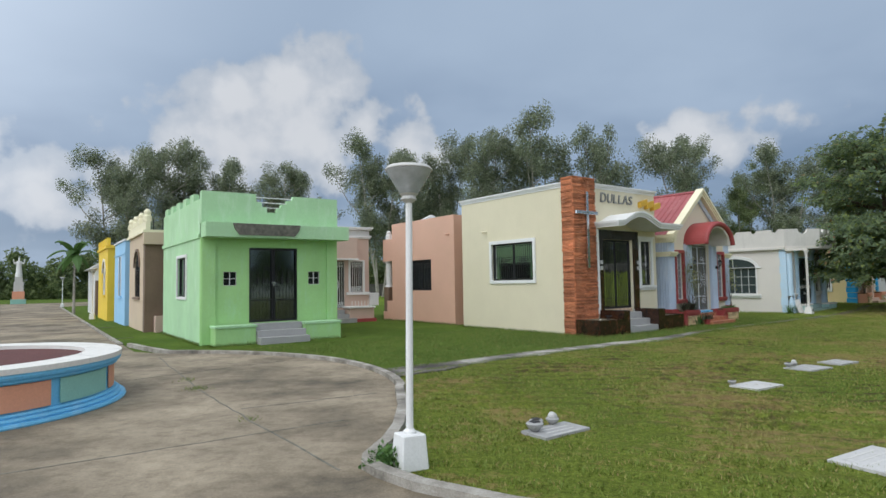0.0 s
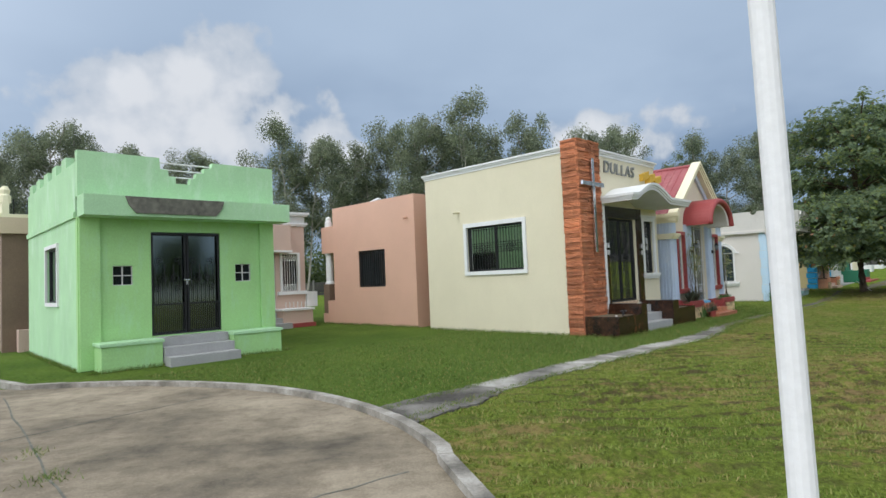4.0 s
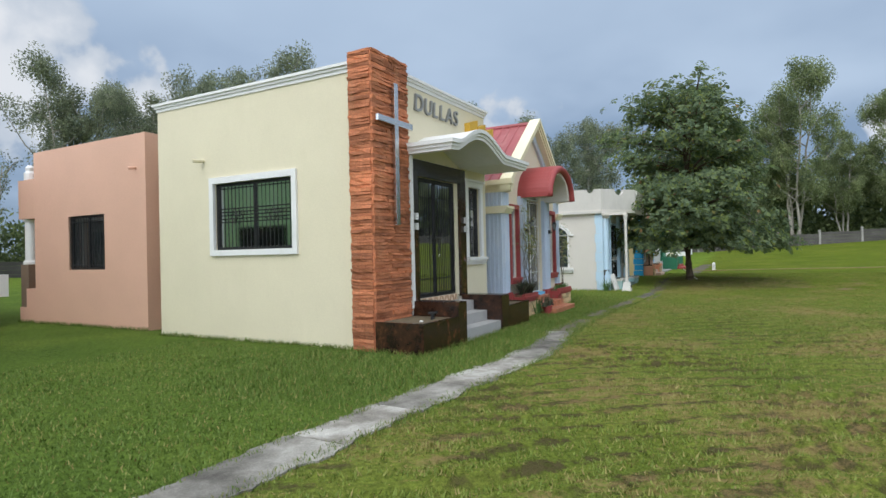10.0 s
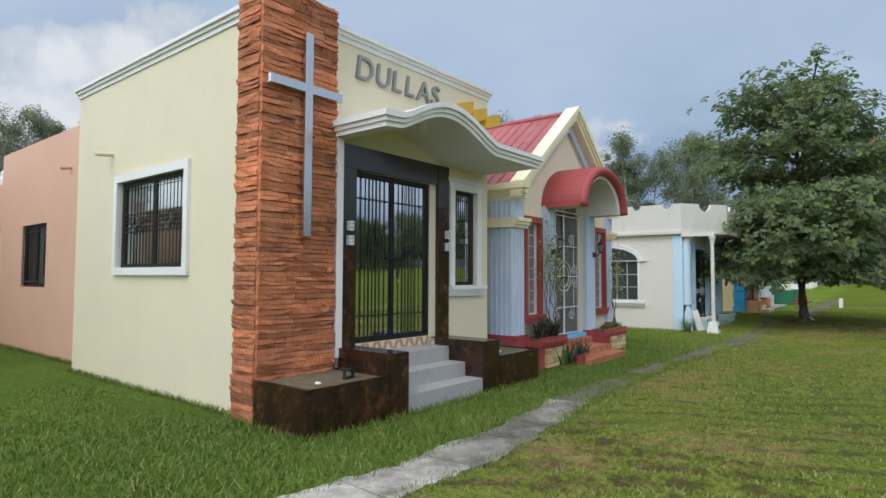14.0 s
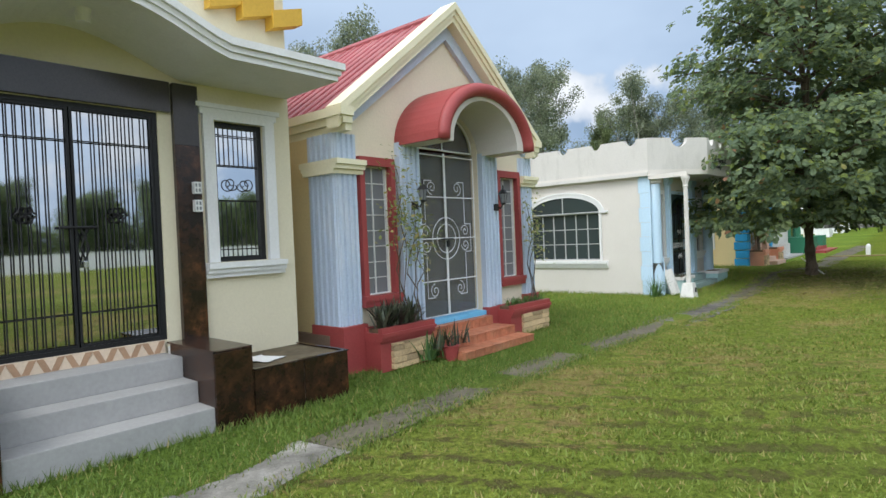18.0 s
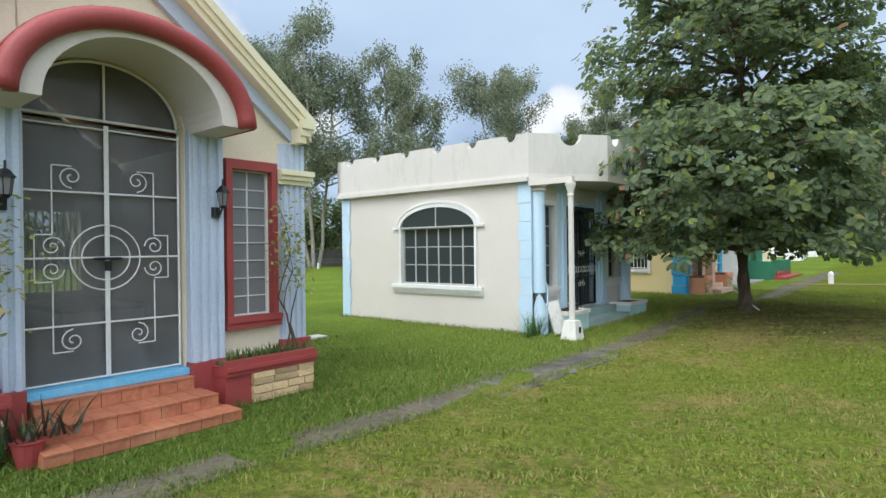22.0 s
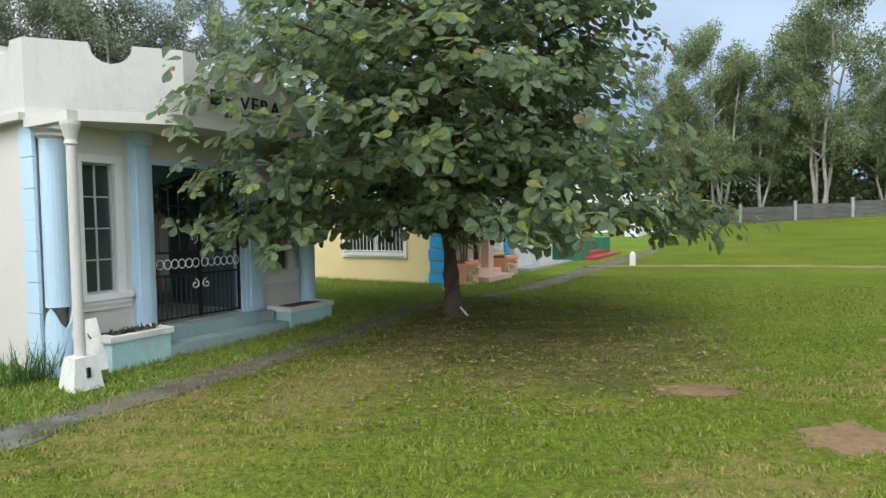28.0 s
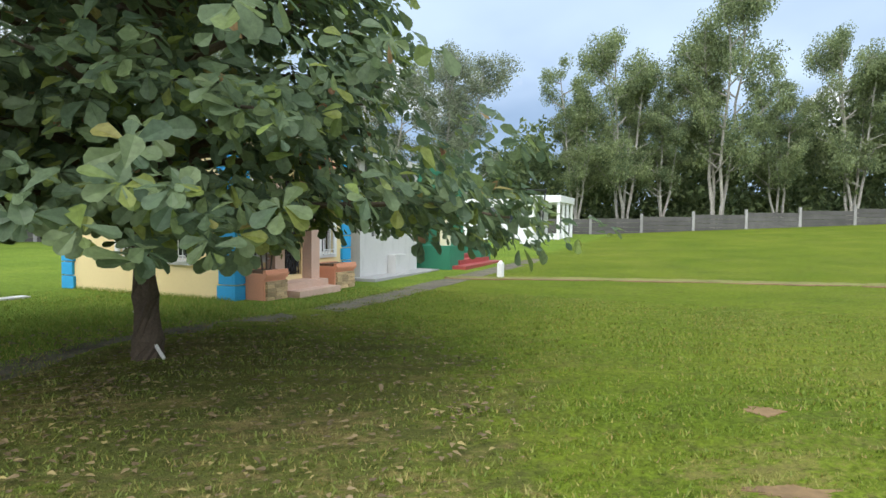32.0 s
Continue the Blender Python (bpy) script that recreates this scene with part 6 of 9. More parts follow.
part("arch_trim", strip(arc(1.42, 1.94, 0.97, 0.41, 0, 180, 20), arc(1.42, 1.95, 1.05, 0.49, 0, 180, 20), "x", 13.25, 13.305), M_WHITE, H4)
part("arch_trim", strip(arc(1.42, 1.95, 1.05, 0.485, 0, 180, 20), arc(1.42, 1.955, 1.09, 0.525, 0, 180, 20), "x", 13.235, 13.305), M_WHITE, H4)
bm = bmesh.new()
for a in ((0.41, 0.46), (2.38, 2.43)):
    box(bm, 13.255, 13.305, a[0], a[1], 0.80, 1.94)
box(bm, 13.24, 13.305, 0.24, 0.40, 1.93, 1.98)
box(bm, 13.24, 13.305, 2.44, 2.60, 1.93, 1.98)
pieces("trim", bm, M_WHITE, H4, "window_surround")
part("sill", moulding(bmesh.new(), "x", [(13.19, 13.3, 0.72, 0.79), (13.22, 13.3, 0.67, 0.72), (13.25, 13.3, 0.62, 0.67)], 0.27, 2.60), M_WHITE, H4)
# front windows
for x0, x1, z0, z1 in ((13.77, 14.14, 0.80, 2.30), (16.47, 16.92, 0.85, 2.20)):
    bm = bmesh.new()
    for a in ((x0 - 0.09, x1 + 0.09, z1, z1 + 0.09), (x0 - 0.09, x0, z0, z1), (x1, x1 + 0.09, z0, z1)):
        box(bm, a[0], a[1], Y0 - 0.05, Y0 + 0.02, a[2], a[3])
    pieces("trim", bm, M_WHITE, H4, "window_surround")
    part("sill", moulding(bmesh.new(), "y", [(Y0 - 0.10, Y0, z0 - 0.07, z0), (Y0 - 0.07, Y0, z0 - 0.13, z0 - 0.07), (Y0 - 0.04, Y0, z0 - 0.19, z0 - 0.13)], x0 - 0.15, x1 + 0.15), M_WHITE, H4)
    pane_grid(H4, "y", Y0 + 0.06, x0, x1, z0, z1, 2, 4, M_TEALGLASS, M_CASEMENT, 0.010, 0.02)
# grilled door with an arched head
door = new("door")
door.parent = H4
door["label"] = "dark green double door with black iron grille and arched head"
part("reveal", panel("y", Y0 - 0.03, Y0 + 0.14, 14.57, 16.01, 0.30, 2.40, [(14.62, 15.96, 0.30, 2.33)]), M_SKYBLUE, door)
bm = bmesh.new()
for p, q in zip(*(lambda a: (a, a[1:]))([(14.62, 2.08), (14.85, 2.10), (15.0, 2.18), (15.29, 2.27), (15.58, 2.18), (15.73, 2.10), (15.96, 2.08)])):
    prism([p, q, (q[0], 2.33), (p[0], 2.33)], "y", Y0 + 0.015, Y0 + 0.05, bm)
bmesh.ops.remove_doubles(bm, verts=bm.verts, dist=0.0005)
part("head_panel", bm, M_DTEAL, door)
for x0, x1 in ((14.64, 15.28), (15.30, 15.94)):
    lf = bmesh.new()
    for x in (x0, x1):
        box(lf, x - 0.015, x + 0.015, Y0 + 0.0, Y0 + 0.03, 0.34, 2.08)
    for z in (0.36, 0.92, 1.22, 1.82):
        box(lf, x0, x1, Y0 + 0.0, Y0 + 0.03, z - 0.012, z + 0.012)
    part("leaf", lf, M_IRON, door)
    bm = bmesh.new()
    for k in range(1, 9):
        x = x0 + (x1 - x0) * k / 9
        rod(bm, (x, Y0 + 0.01, 0.36), (x, Y0 + 0.01, 0.92), 0.007, 5)
        if k % 2:
            rod(bm, (x, Y0 + 0.01, 1.22), (x, Y0 + 0.01, 2.08), 0.007, 5)
    pieces("bar", bm, M_IRON, door)
    bm = bmesh.new()
    for k in range(6):
        c = x0 + 0.06 + (x1 - x0 - 0.12) * k / 5
        wire(bm, [(x, Y0 - 0.005, z) for x, z in arc(c, 1.07, 0.05, 0.06, 0, 360, 12)], 0.007, 4)
    s = 1 if x0 > 15 else -1
    wire(bm, spiral(15.29 + s * 0.09, 0.78, 0.07, 1.2, math.pi / 2, s, Y0 - 0.006), 0.008, 4)
    wire(bm, spiral(15.29 + s * 0.09, 1.40, 0.07, 1.2, -math.pi / 2, -s, Y0 - 0.006), 0.008, 4)
    pieces("ring", bm, M_WIRON, door)
# steps and planters
st = new("steps")
st.parent = H4
part("step", B(14.42, 16.32, -1.30, Y0 - 0.002, -0.05, 0.15, bev=0.01), M_AQUASTEP, st)
part("step", B(14.45, 16.30, -1.02, Y0 - 0.002, 0.151, 0.30, bev=0.01), M_AQUASTEP, st)
for x0, x1, z1 in ((13.72, 14.42, 0.38), (16.36, 17.25, 0.34)):
    pl = new("planter")
    pl.parent = H4
    pl["label"] = "aqua planter with a worn white rim"
    part("body", B(x0, x1, -1.30, Y0 - 0.11, -0.05, z1 - 0.07), M_AQUA, pl)
    part("soil", B(x0 + 0.05, x1 - 0.05, -1.25, Y0 - 0.15, z1 - 0.069, z1 - 0.02), M_SOIL, pl)
    bm = B(x0 - 0.03, x1 + 0.03, -1.33, -1.25, z1 - 0.07, z1, bev=0.01)
    box(bm, x0 - 0.03, x0 + 0.05, -1.249, Y0 - 0.12, z1 - 0.07, z1)
    box(bm, x1 - 0.05, x1 + 0.03, -1.249, Y0 - 0.12, z1 - 0.07, z1)
    part("rim", bm, M_RIM, pl)
# thin porch post on a tapered foot
lp = new("porch_post")
lp.parent = H4
lp["label"] = "slim round porch post on a chipped tapered foot"
px, py = 13.25, -1.57
bm = bmesh.new()
bmesh.ops.create_cone(bm, cap_ends=True, segments=4, radius1=0.21, radius2=0.145, depth=0.34, matrix=Matrix.Translation((px, py, 0.13)) @ pose(0, 0, 0, 0, 0, 45))
part("foot", bm, M_RIM, lp)
part("shaft", lathe([(0.052, 0.30), (0.045, 2.38)], px, py, 14), M_PARAPET, lp)
part("capital", lathe([(0.045, 2.36), (0.062, 2.38), (0.05, 2.42), (0.068, 2.49), (0.09, 2.56), (0.09, 2.60)], px, py, 14), M_PARAPET, lp)
part("socket", B(px - 0.015, px + 0.015, py - 0.155, py - 0.13, 0.1, 0.2), M_IRON, lp)
part("bracket_beam", B(px - 0.05, px + 0.05, py - 0.05, -0.78, 2.60, 2.70), M_PLASTER, lp)
slab = part("leaning_slab", B(-0.13, 0.13, -0.02, 0.02, 0, 0.58, bev=0.006), M_RIM, None, "broken white slab leaning on the blue column")
slab.matrix_world = ROW @ pose(13.62, -1.16, 0.0, -14, -10, -25)
tagged(slab, category="slab")

# ---- green mausoleum by the roundabout ----
H5 = thing("mausoleum", LEFT, "mint green box-like mausoleum with stepped parapet and black gate", "mausoleum")
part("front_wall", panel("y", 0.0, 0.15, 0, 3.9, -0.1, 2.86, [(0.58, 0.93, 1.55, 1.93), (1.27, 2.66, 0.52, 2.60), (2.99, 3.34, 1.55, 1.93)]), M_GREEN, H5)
# side walls get the paler green, their light put into the colour
part("side_wall", panel("x", 0, 0.15, 0.15, 5.4, -0.1, 3.9, [(1.75, 2.95, 1.25, 2.40)]), M_LITWORN_GREEN, H5)
part("side_wall", panel("x", 3.75, 3.9, 0.15, 5.4, -0.1, 3.9, [(1.40, 3.28, 1.25, 2.31)]), M_LITWORN_GREEN, H5)
pane_grid(H5, "x", 3.83, 1.40, 3.28, 1.25, 2.31, 2, 1, M_DARKGLASS, M_IRON, 0.02, 0.04)
part("back_wall", panel("y", 5.25, 5.4, 0.15, 3.75, -0.1, 3.9), M_GREEN, H5)
part("roof", B(0.15, 3.75, 0.15, 5.25, 3.1, 3.22), M_GREYW, H5)
room(H5, 0.15, 3.75, 0.15, 5.25, 0.5, 3)
bm = bmesh.new()
tops = [(0, 4.10), (1.44, 4.10), (1.46, 3.88), (1.60, 3.87), (1.62, 3.75), (1.75, 3.74), (1.76, 3.60), (2.04, 3.60), (2.06, 3.73), (2.16, 3.74), (2.18, 3.85), (2.33, 3.86), (2.34, 3.97), (2.50, 3.98), (2.52, 4.10), (3.9, 4.10)]
for p, q in zip(tops, tops[1:]):
    prism([(p[0], 3.23), (q[0], 3.23), q, p], "y", -0.05, 0.12, bm)
bmesh.ops.remove_doubles(bm, verts=bm.verts, dist=0.0005)
part("parapet", bm, M_LITWORN_GREEN, H5)
for x in (0.0, 3.75):
    bm = bmesh.new()
    for k in range(5):
        box(bm, x, x + 0.15, 0.9 + k * 0.95, 1.35 + k * 0.95, 3.9, 4.12)
    pieces("merlon", bm, M_LITWORN_GREEN, H5)
bm = bmesh.new()
for z in (4.02, 3.88, 3.74):
    rod(bm, (1.40, 0.03, z), (2.54, 0.03, z), 0.014, 5)
pieces("bar", bm, M_WIRON, H5, "parapet_rail")
part("lintel_slab", B(0.0, 4.06, -0.52, -0.001, 2.84, 3.23, bev=0.01), M_LITWORN_GREEN, H5)
tray = [(0.68, 3.21), (2.55, 3.21), (2.50, 3.05), (2.38, 2.90), (0.86, 2.90), (0.74, 3.05)]
part("sign_panel", prism(tray, "y", -0.56, -0.521), M_MOULD, H5, "mouldy blackened hanging sign panel")
part("band", B(-0.04, 0.0, 0.1, 5.4, 2.84, 2.95), M_LITWORN_GREEN, H5)
bm = B(0.02, 0.36, -0.06, -0.001, 0.0, 2.84)
part("corner_pier", bm, M_GREEN, H5)
part("corner_pier", B(3.55, 3.88, -0.06, -0.001, 0.0, 2.84), M_GREEN, H5)
for x0, x1 in ((0.58, 0.93), (2.99, 3.34)):
    pane_grid(H5, "y", 0.05, x0, x1, 1.55, 1.93, 2, 2, M_DARKGLASS, M_GREYW, 0.012, 0.012)
bm = bmesh.new()
for a in ((1.67, 3.03, 2.40, 2.48), (1.67, 3.03, 1.17, 1.25), (1.67, 1.75, 1.25, 2.40), (2.95, 3.03, 1.25, 2.40)):
    box(bm, -0.04, 0.02, a[0], a[1], a[2], a[3])
pieces("trim", bm, M_WHITE, H5, "window_surround")
pane_grid(H5, "x", 0.07, 1.75, 2.95, 1.25, 2.40, 2, 1, M_DARKGLASS, M_IRON, 0.02, 0.03)
door = new("gate")
door.parent = H5
door["label"] = "black double iron gate with scrolled bars before dark glass"
part("glass", B(1.28, 2.65, 0.10, 0.11, 0.52, 2.59), M_GATEGLASS, door, "dark reflecting glass")
for x0, x1 in ((1.28, 1.955), (1.975, 2.65)):
    bm = bmesh.new()
    for a in ((x0, x0 + 0.035, 0.54, 2.58), (x1 - 0.035, x1, 0.54, 2.58), (x0 + 0.035, x1 - 0.035, 0.54, 0.58), (x0 + 0.035, x1 - 0.035, 2.54, 2.58), (x0 + 0.035, x1 - 0.035, 1.12, 1.15)):
        box(bm, a[0], a[1], 0.02, 0.06, a[2], a[3])
    part("leaf", bm, M_IRON, door)
    bm = bmesh.new()
    for k in range(1, 16):
        x = x0 + 0.02 + (x1 - x0 - 0.04) * k / 16
        rod(bm, (x, 0.035, 0.56), (x, 0.035, 1.13), 0.007, 5)
    for k in range(1, 8):
        x = x0 + (x1 - x0) * k / 8
        rod(bm, (x, 0.035, 1.13), (x, 0.035, 1.95 if k % 2 else 1.55), 0.007, 5)
    mid = (x0 + x1) / 2
    for sgn in (-1, 1):
        wire(bm, spiral(mid + sgn * 0.13, 1.66, 0.10, 1.5, math.pi / 2, sgn, 0.03), 0.007, 4)
        wire(bm, spiral(mid + sgn * 0.22, 1.46, 0.07, 1.4, -math.pi / 2, -sgn, 0.03), 0.007, 4)
        wire(bm, spiral(mid + sgn * 0.17, 2.02, 0.08, 1.3, -math.pi / 2, sgn, 0.03), 0.007, 4)
    pieces("bar", bm, M_IRON, door)
part("latch", B(1.90, 2.03, 0.0, 0.02, 1.60, 1.635, bev=0.004), M_STEEL, door, "grey steel latch")
part("padlock", B(1.945, 1.985, -0.005, 0.02, 1.52, 1.59, bev=0.006), M_STEEL, door)
st = new("steps")
st.parent = H5
for k, (y, z) in enumerate(((-0.95, 0.16), (-0.65, 0.33), (-0.36, 0.50))):
    part("step", B(1.30, 2.66, y, -0.002, -0.05 if k == 0 else z - 0.17, z, bev=0.01), M_STEP, st)
for x0, x1 in ((0.24, 1.28), (2.68, 3.74)):
    pl = new("planter")
    pl.parent = H5
    part("body", B(x0, x1, -0.58, -0.061, -0.05, 0.44), M_GREEN, pl)
    part("rim", B(x0 - 0.03, x1 + 0.03, -0.61, -0.061, 0.44, 0.50, bev=0.008), M_LITWORN_GREEN, pl, "worn pale green rim")

# ---- dull pink mausoleum with white grilles, behind the green one ----
BACK = pose(-4.05, 24.55, 0, 0, 0, 30)
H6 = thing("mausoleum", BACK, "dull pink mausoleum with white iron grilles and cornice", "mausoleum")
shell(H6, -2.4, 1.05, 0.0, 4.0, 3.85, 0.15, M_DULLPINK, front=[(0.2, 0.76, 1.2, 2.48), (-1.28, -0.05, 0.55, 2.5), (-2.1, -1.54, 1.2, 2.48)], roof_z=3.6)
for d0, z0, z1 in ((-0.10, 3.52, 3.58), (-0.06, 3.46, 3.52), (-0.16, 3.88, 3.95), (-0.11, 3.82, 3.88)):
    part("cornice", B(-2.4 + d0, 1.05 - d0, d0, 0.1, z0, z1), M_WHITE, H6)
part("stone_band", B(-2.42, 1.07, -0.03, 0.0, 3.58, 3.82), M_GREYW, H6)
part("lintel", B(-1.75, 0.4, -0.35, -0.001, 2.60, 3.46), M_DULLPINK, H6)
part("lintel_edge", B(-1.78, 0.43, -0.38, -0.001, 2.54, 2.60), M_WHITE, H6)
for w0 in (0.2, -2.1):
    bm = bmesh.new()
    for a in ((w0 - 0.08, w0 + 0.64, 2.48, 2.54), (w0 - 0.08, w0, 1.2, 2.48), (w0 + 0.56, w0 + 0.64, 1.2, 2.48)):
        box(bm, a[0], a[1], -0.05, 0.0, a[2], a[3])
    pieces("trim", bm, M_WHITE, H6, "window_surround")
    part("sill", B(w0 - 0.19, w0 + 0.85, -0.12, 0.0, 1.08, 1.195), M_WHITE, H6)
    part("glass", B(w0, w0 + 0.56, 0.08, 0.09, 1.2, 2.48), M_DARKGLASS, H6)
part("glass", B(-1.28, -0.05, 0.08, 0.09, 0.55, 2.5), M_DARKGLASS, H6)
for x0, x1, z0, z1, n_ in ((0.22, 0.74, 1.22, 2.46, 6), (-2.08, -1.56, 1.22, 2.46, 6), (-1.26, -0.68, 0.58, 2.46, 6), (-0.66, -0.07, 0.58, 2.46, 6)):
    bm = bmesh.new()
    for k in range(n_ + 1):
        x = x0 + (x1 - x0) * k / n_
        rod(bm, (x, 0.02, z0), (x, 0.02, z1), 0.010, 5)
    for z in (z0, z0 + 0.2, z1 - 0.2, z1):
        rod(bm, (x0, 0.02, z), (x1, 0.02, z), 0.010, 5)
    for k in range(n_):
        xa, xb = x0 + (x1 - x0) * k / n_, x0 + (x1 - x0) * (k + 1) / n_
        for zz in (z0, z1 - 0.2):
            rod(bm, (xa, 0.02, zz), (xb, 0.02, zz + 0.2), 0.008, 4)
            rod(bm, (xb, 0.02, zz), (xa, 0.02, zz + 0.2), 0.008, 4)
    pieces("bar", bm, M_WIRON, H6, "grille", "white wrought-iron grille")
bm = bmesh.new()
for r in (0.36, 0.25, 0.12):
    wire(bm, [(x, 0.0, z) for x, z in arc(-0.67, 1.52, r, r, 0, 360, 24)], 0.012, 5)
pieces("ring", bm, M_WIRON, H6)
st = new("steps")
st.parent = H6
for k in range(3):
    part("step", B(-1.9 - 0.1 * (2 - k), -0.2 + 0.15 * (2 - k), -1.0 + 0.3 * k, -0.002, 0.16 * k - 0.02 * (k == 0), 0.16 * (k + 1)), M_STEP, st)
pl = new("planter")
pl.parent = H6
part("body", B(-0.12, 0.95, -0.75, -0.002, 0.12, 0.55), M_DULLPINK, pl)
part("rim", B(-0.17, 1.0, -0.80, -0.002, 0.55, 0.61), M_WHITE, pl)
part("foot", B(0.12, 1.02, -0.82, -0.002, -0.05, 0.12), M_RED, pl)
bm = bmesh.new()
for k in range(7):
    rod(bm, (0.0 + 0.14 * k, -0.7, 0.61), (0.0 + 0.14 * k, -0.7, 0.84), 0.014, 6)
pieces("baluster", bm, M_WHITE, H6)
part("side_box", B(1.055, 1.45, -0.1, 0.3, 0.62, 1.15), M_WHITE, H6)

# ---- row of small mausoleums along the left road ----
def row_house(v0, v1, u0, wall, top, label, style):
    h = thing("mausoleum", LEFT, label, "mausoleum")
    hole = [(v0 + 1.0, v0 + 2.3, 1.2, 2.9)]
    part("side_wall", panel("x", u0, u0 + 0.15, v0 + 0.15, v1 - 0.15, -0.1, top, hole), wall, h)
    part("front_wall", panel("y", v0, v0 + 0.15, u0, u0 + 3.8, -0.1, top), wall, h)
    part("back_wall", panel("y", v1 - 0.15, v1, u0, u0 + 3.8, -0.1, top), wall, h)
    part("side_wall", panel("x", u0 + 3.65, u0 + 3.8, v0 + 0.15, v1 - 0.15, -0.1, top), wall, h)
    part("roof", B(u0 + 0.15, u0 + 3.65, v0 + 0.15, v1 - 0.15, top - 0.3, top - 0.2), M_GREYW, h)
    part("glass", B(u0 + 0.08, u0 + 0.09, v0 + 1.0, v0 + 2.3, 1.2, 2.9), M_DARKGLASS, h)
    bm = bmesh.new()
    c = v0 + 1.65
    if style == "arch":
        for p, q in zip(arc(c, 2.3, 0.65, 0.62, 0, 180, 12), arc(c, 2.3, 0.65, 0.62, 0, 180, 12)[1:]):
            prism([p, q, (q[0], 2.95), (p[0], 2.95)], "x", u0 - 0.005, u0 + 0.06, bm)
        part("arch_head", bm, wall, h)
        part("arch_trim", strip(arc(c, 2.3, 0.65, 0.60, 0, 180, 14), arc(c, 2.3, 0.75, 0.70, 0, 180, 14), "x", u0 - 0.05, u0), M_BROWN if wall is M_BEIGE else M_WHITE, h)
    else:
        bm.free()
        part("filler", B(u0 - 0.003, u0 + 0.06, v0 + 1.0, v0 + 1.35, 1.2, 2.9), wall, h)
        part("filler", B(u0 - 0.003, u0 + 0.06, v0 + 1.95, v0 + 2.3, 1.2, 2.9), wall, h)
        bm = bmesh.new()
        for a in ((v0 + 1.27, v0 + 1.35), (v0 + 1.95, v0 + 2.03)):
            box(bm, u0 - 0.03, u0, a[0], a[1], 1.2, 2.9)
        pieces("trim", bm, M_WHITE, h, "window_surround")
    bm = bmesh.new()
    for k in range(7):
        y = v0 + 1.05 + 1.2 * k / 6
        rod(bm, (u0 + 0.03, y, 1.2), (u0 + 0.03, y, 2.85), 0.012, 5)
    for z in (1.6, 2.2):
        rod(bm, (u0 + 0.03, v0 + 1.0, z), (u0 + 0.03, v0 + 2.3, z), 0.012, 5)
    pieces("bar", bm, M_WIRON if wall is M_SUN else M_IRON, h, "grille")
    part("sill", B(u0 - 0.07, u0, v0 + 0.9, v0 + 2.4, 1.1, 1.19), M_BROWN if wall is M_BEIGE else wall, h)
    return h


h = row_house(6.6, 10.4, -0.42, M_BEIGE, 3.45, "beige mausoleum with brown pier and arched window", "arch")
part("pier", B(-0.45, 0.25, 6.25, 6.6, -0.05, 3.05), M_BROWN, h)
part("pier", B(3.0, 3.5, 6.25, 6.6, -0.05, 3.05), M_BROWN, h)
part("lintel", B(-0.50, 3.6, 6.15, 6.599, 3.05, 3.47), M_BEIGE, h)
part("cornice", B(-0.52, 3.5, 6.15, 10.5, 3.47, 3.56), M_BUTTER, h)
part("parapet", panel("x", -0.45, -0.3, 6.15, 10.5, 3.56, 3.86), M_BUTTER, h)
for k in range(4):
    part("finial", lathe([(0.14, 3.86), (0.14, 4.05), (0.10, 4.08), (0.12, 4.2), (0.06, 4.3)], -0.37, 6.35 + 1.3 * k, 10), M_BUTTER, h)
bm = bmesh.new()
for k in range(8):
    rod(bm, (-0.2 + 0.3 * k, 6.2, 3.56), (-0.2 + 0.3 * k, 6.2, 3.95), 0.014, 5)
pieces("bar", bm, M_IRON, h, "railing")
part("pedestal", B(-0.15, 0.45, 5.9, 6.24, -0.05, 0.55), M_DULLPINK, h)
h = row_house(10.9, 14.6, -0.52, M_LBLUEWALL, 3.55, "powder blue flat-roofed mausoleum with narrow window", "slot")
part("cornice", B(-0.57, 3.3, 10.85, 14.65, 3.5, 3.57), M_WHITE, h)
part("band", B(-0.55, -0.52, 10.9, 14.6, 2.95, 3.02), M_LBLUEWALL, h)
h = row_house(15.6, 20.2, -0.72, M_SUN, 3.6, "bright yellow mausoleum with arched white-trimmed window", "arch")
part("cornice", B(-0.80, 3.2, 15.5, 20.3, 3.45, 3.55), M_SUN, h)
bm = bmesh.new()
for k in range(7):
    box(bm, -0.76, -0.62, 15.55 + 0.68 * k, 15.9 + 0.68 * k, 3.6, 3.95)
pieces("merlon", bm, M_SUN, h)
h = row_house(24.0, 29.0, -0.6, M_WHITE, 2.7, "white gabled mausoleum with brown stone piers", "slot")
part("gable", prism([(-0.9, 2.7), (3.4, 2.7), (1.25, 4.0)], "y", 23.9, 29.1), M_GREYW, h)
for u in (-0.6, 2.9):
    part("pier", B(u, u + 0.4, 23.3, 23.99, -0.05, 2.0), M_BROWN, h)

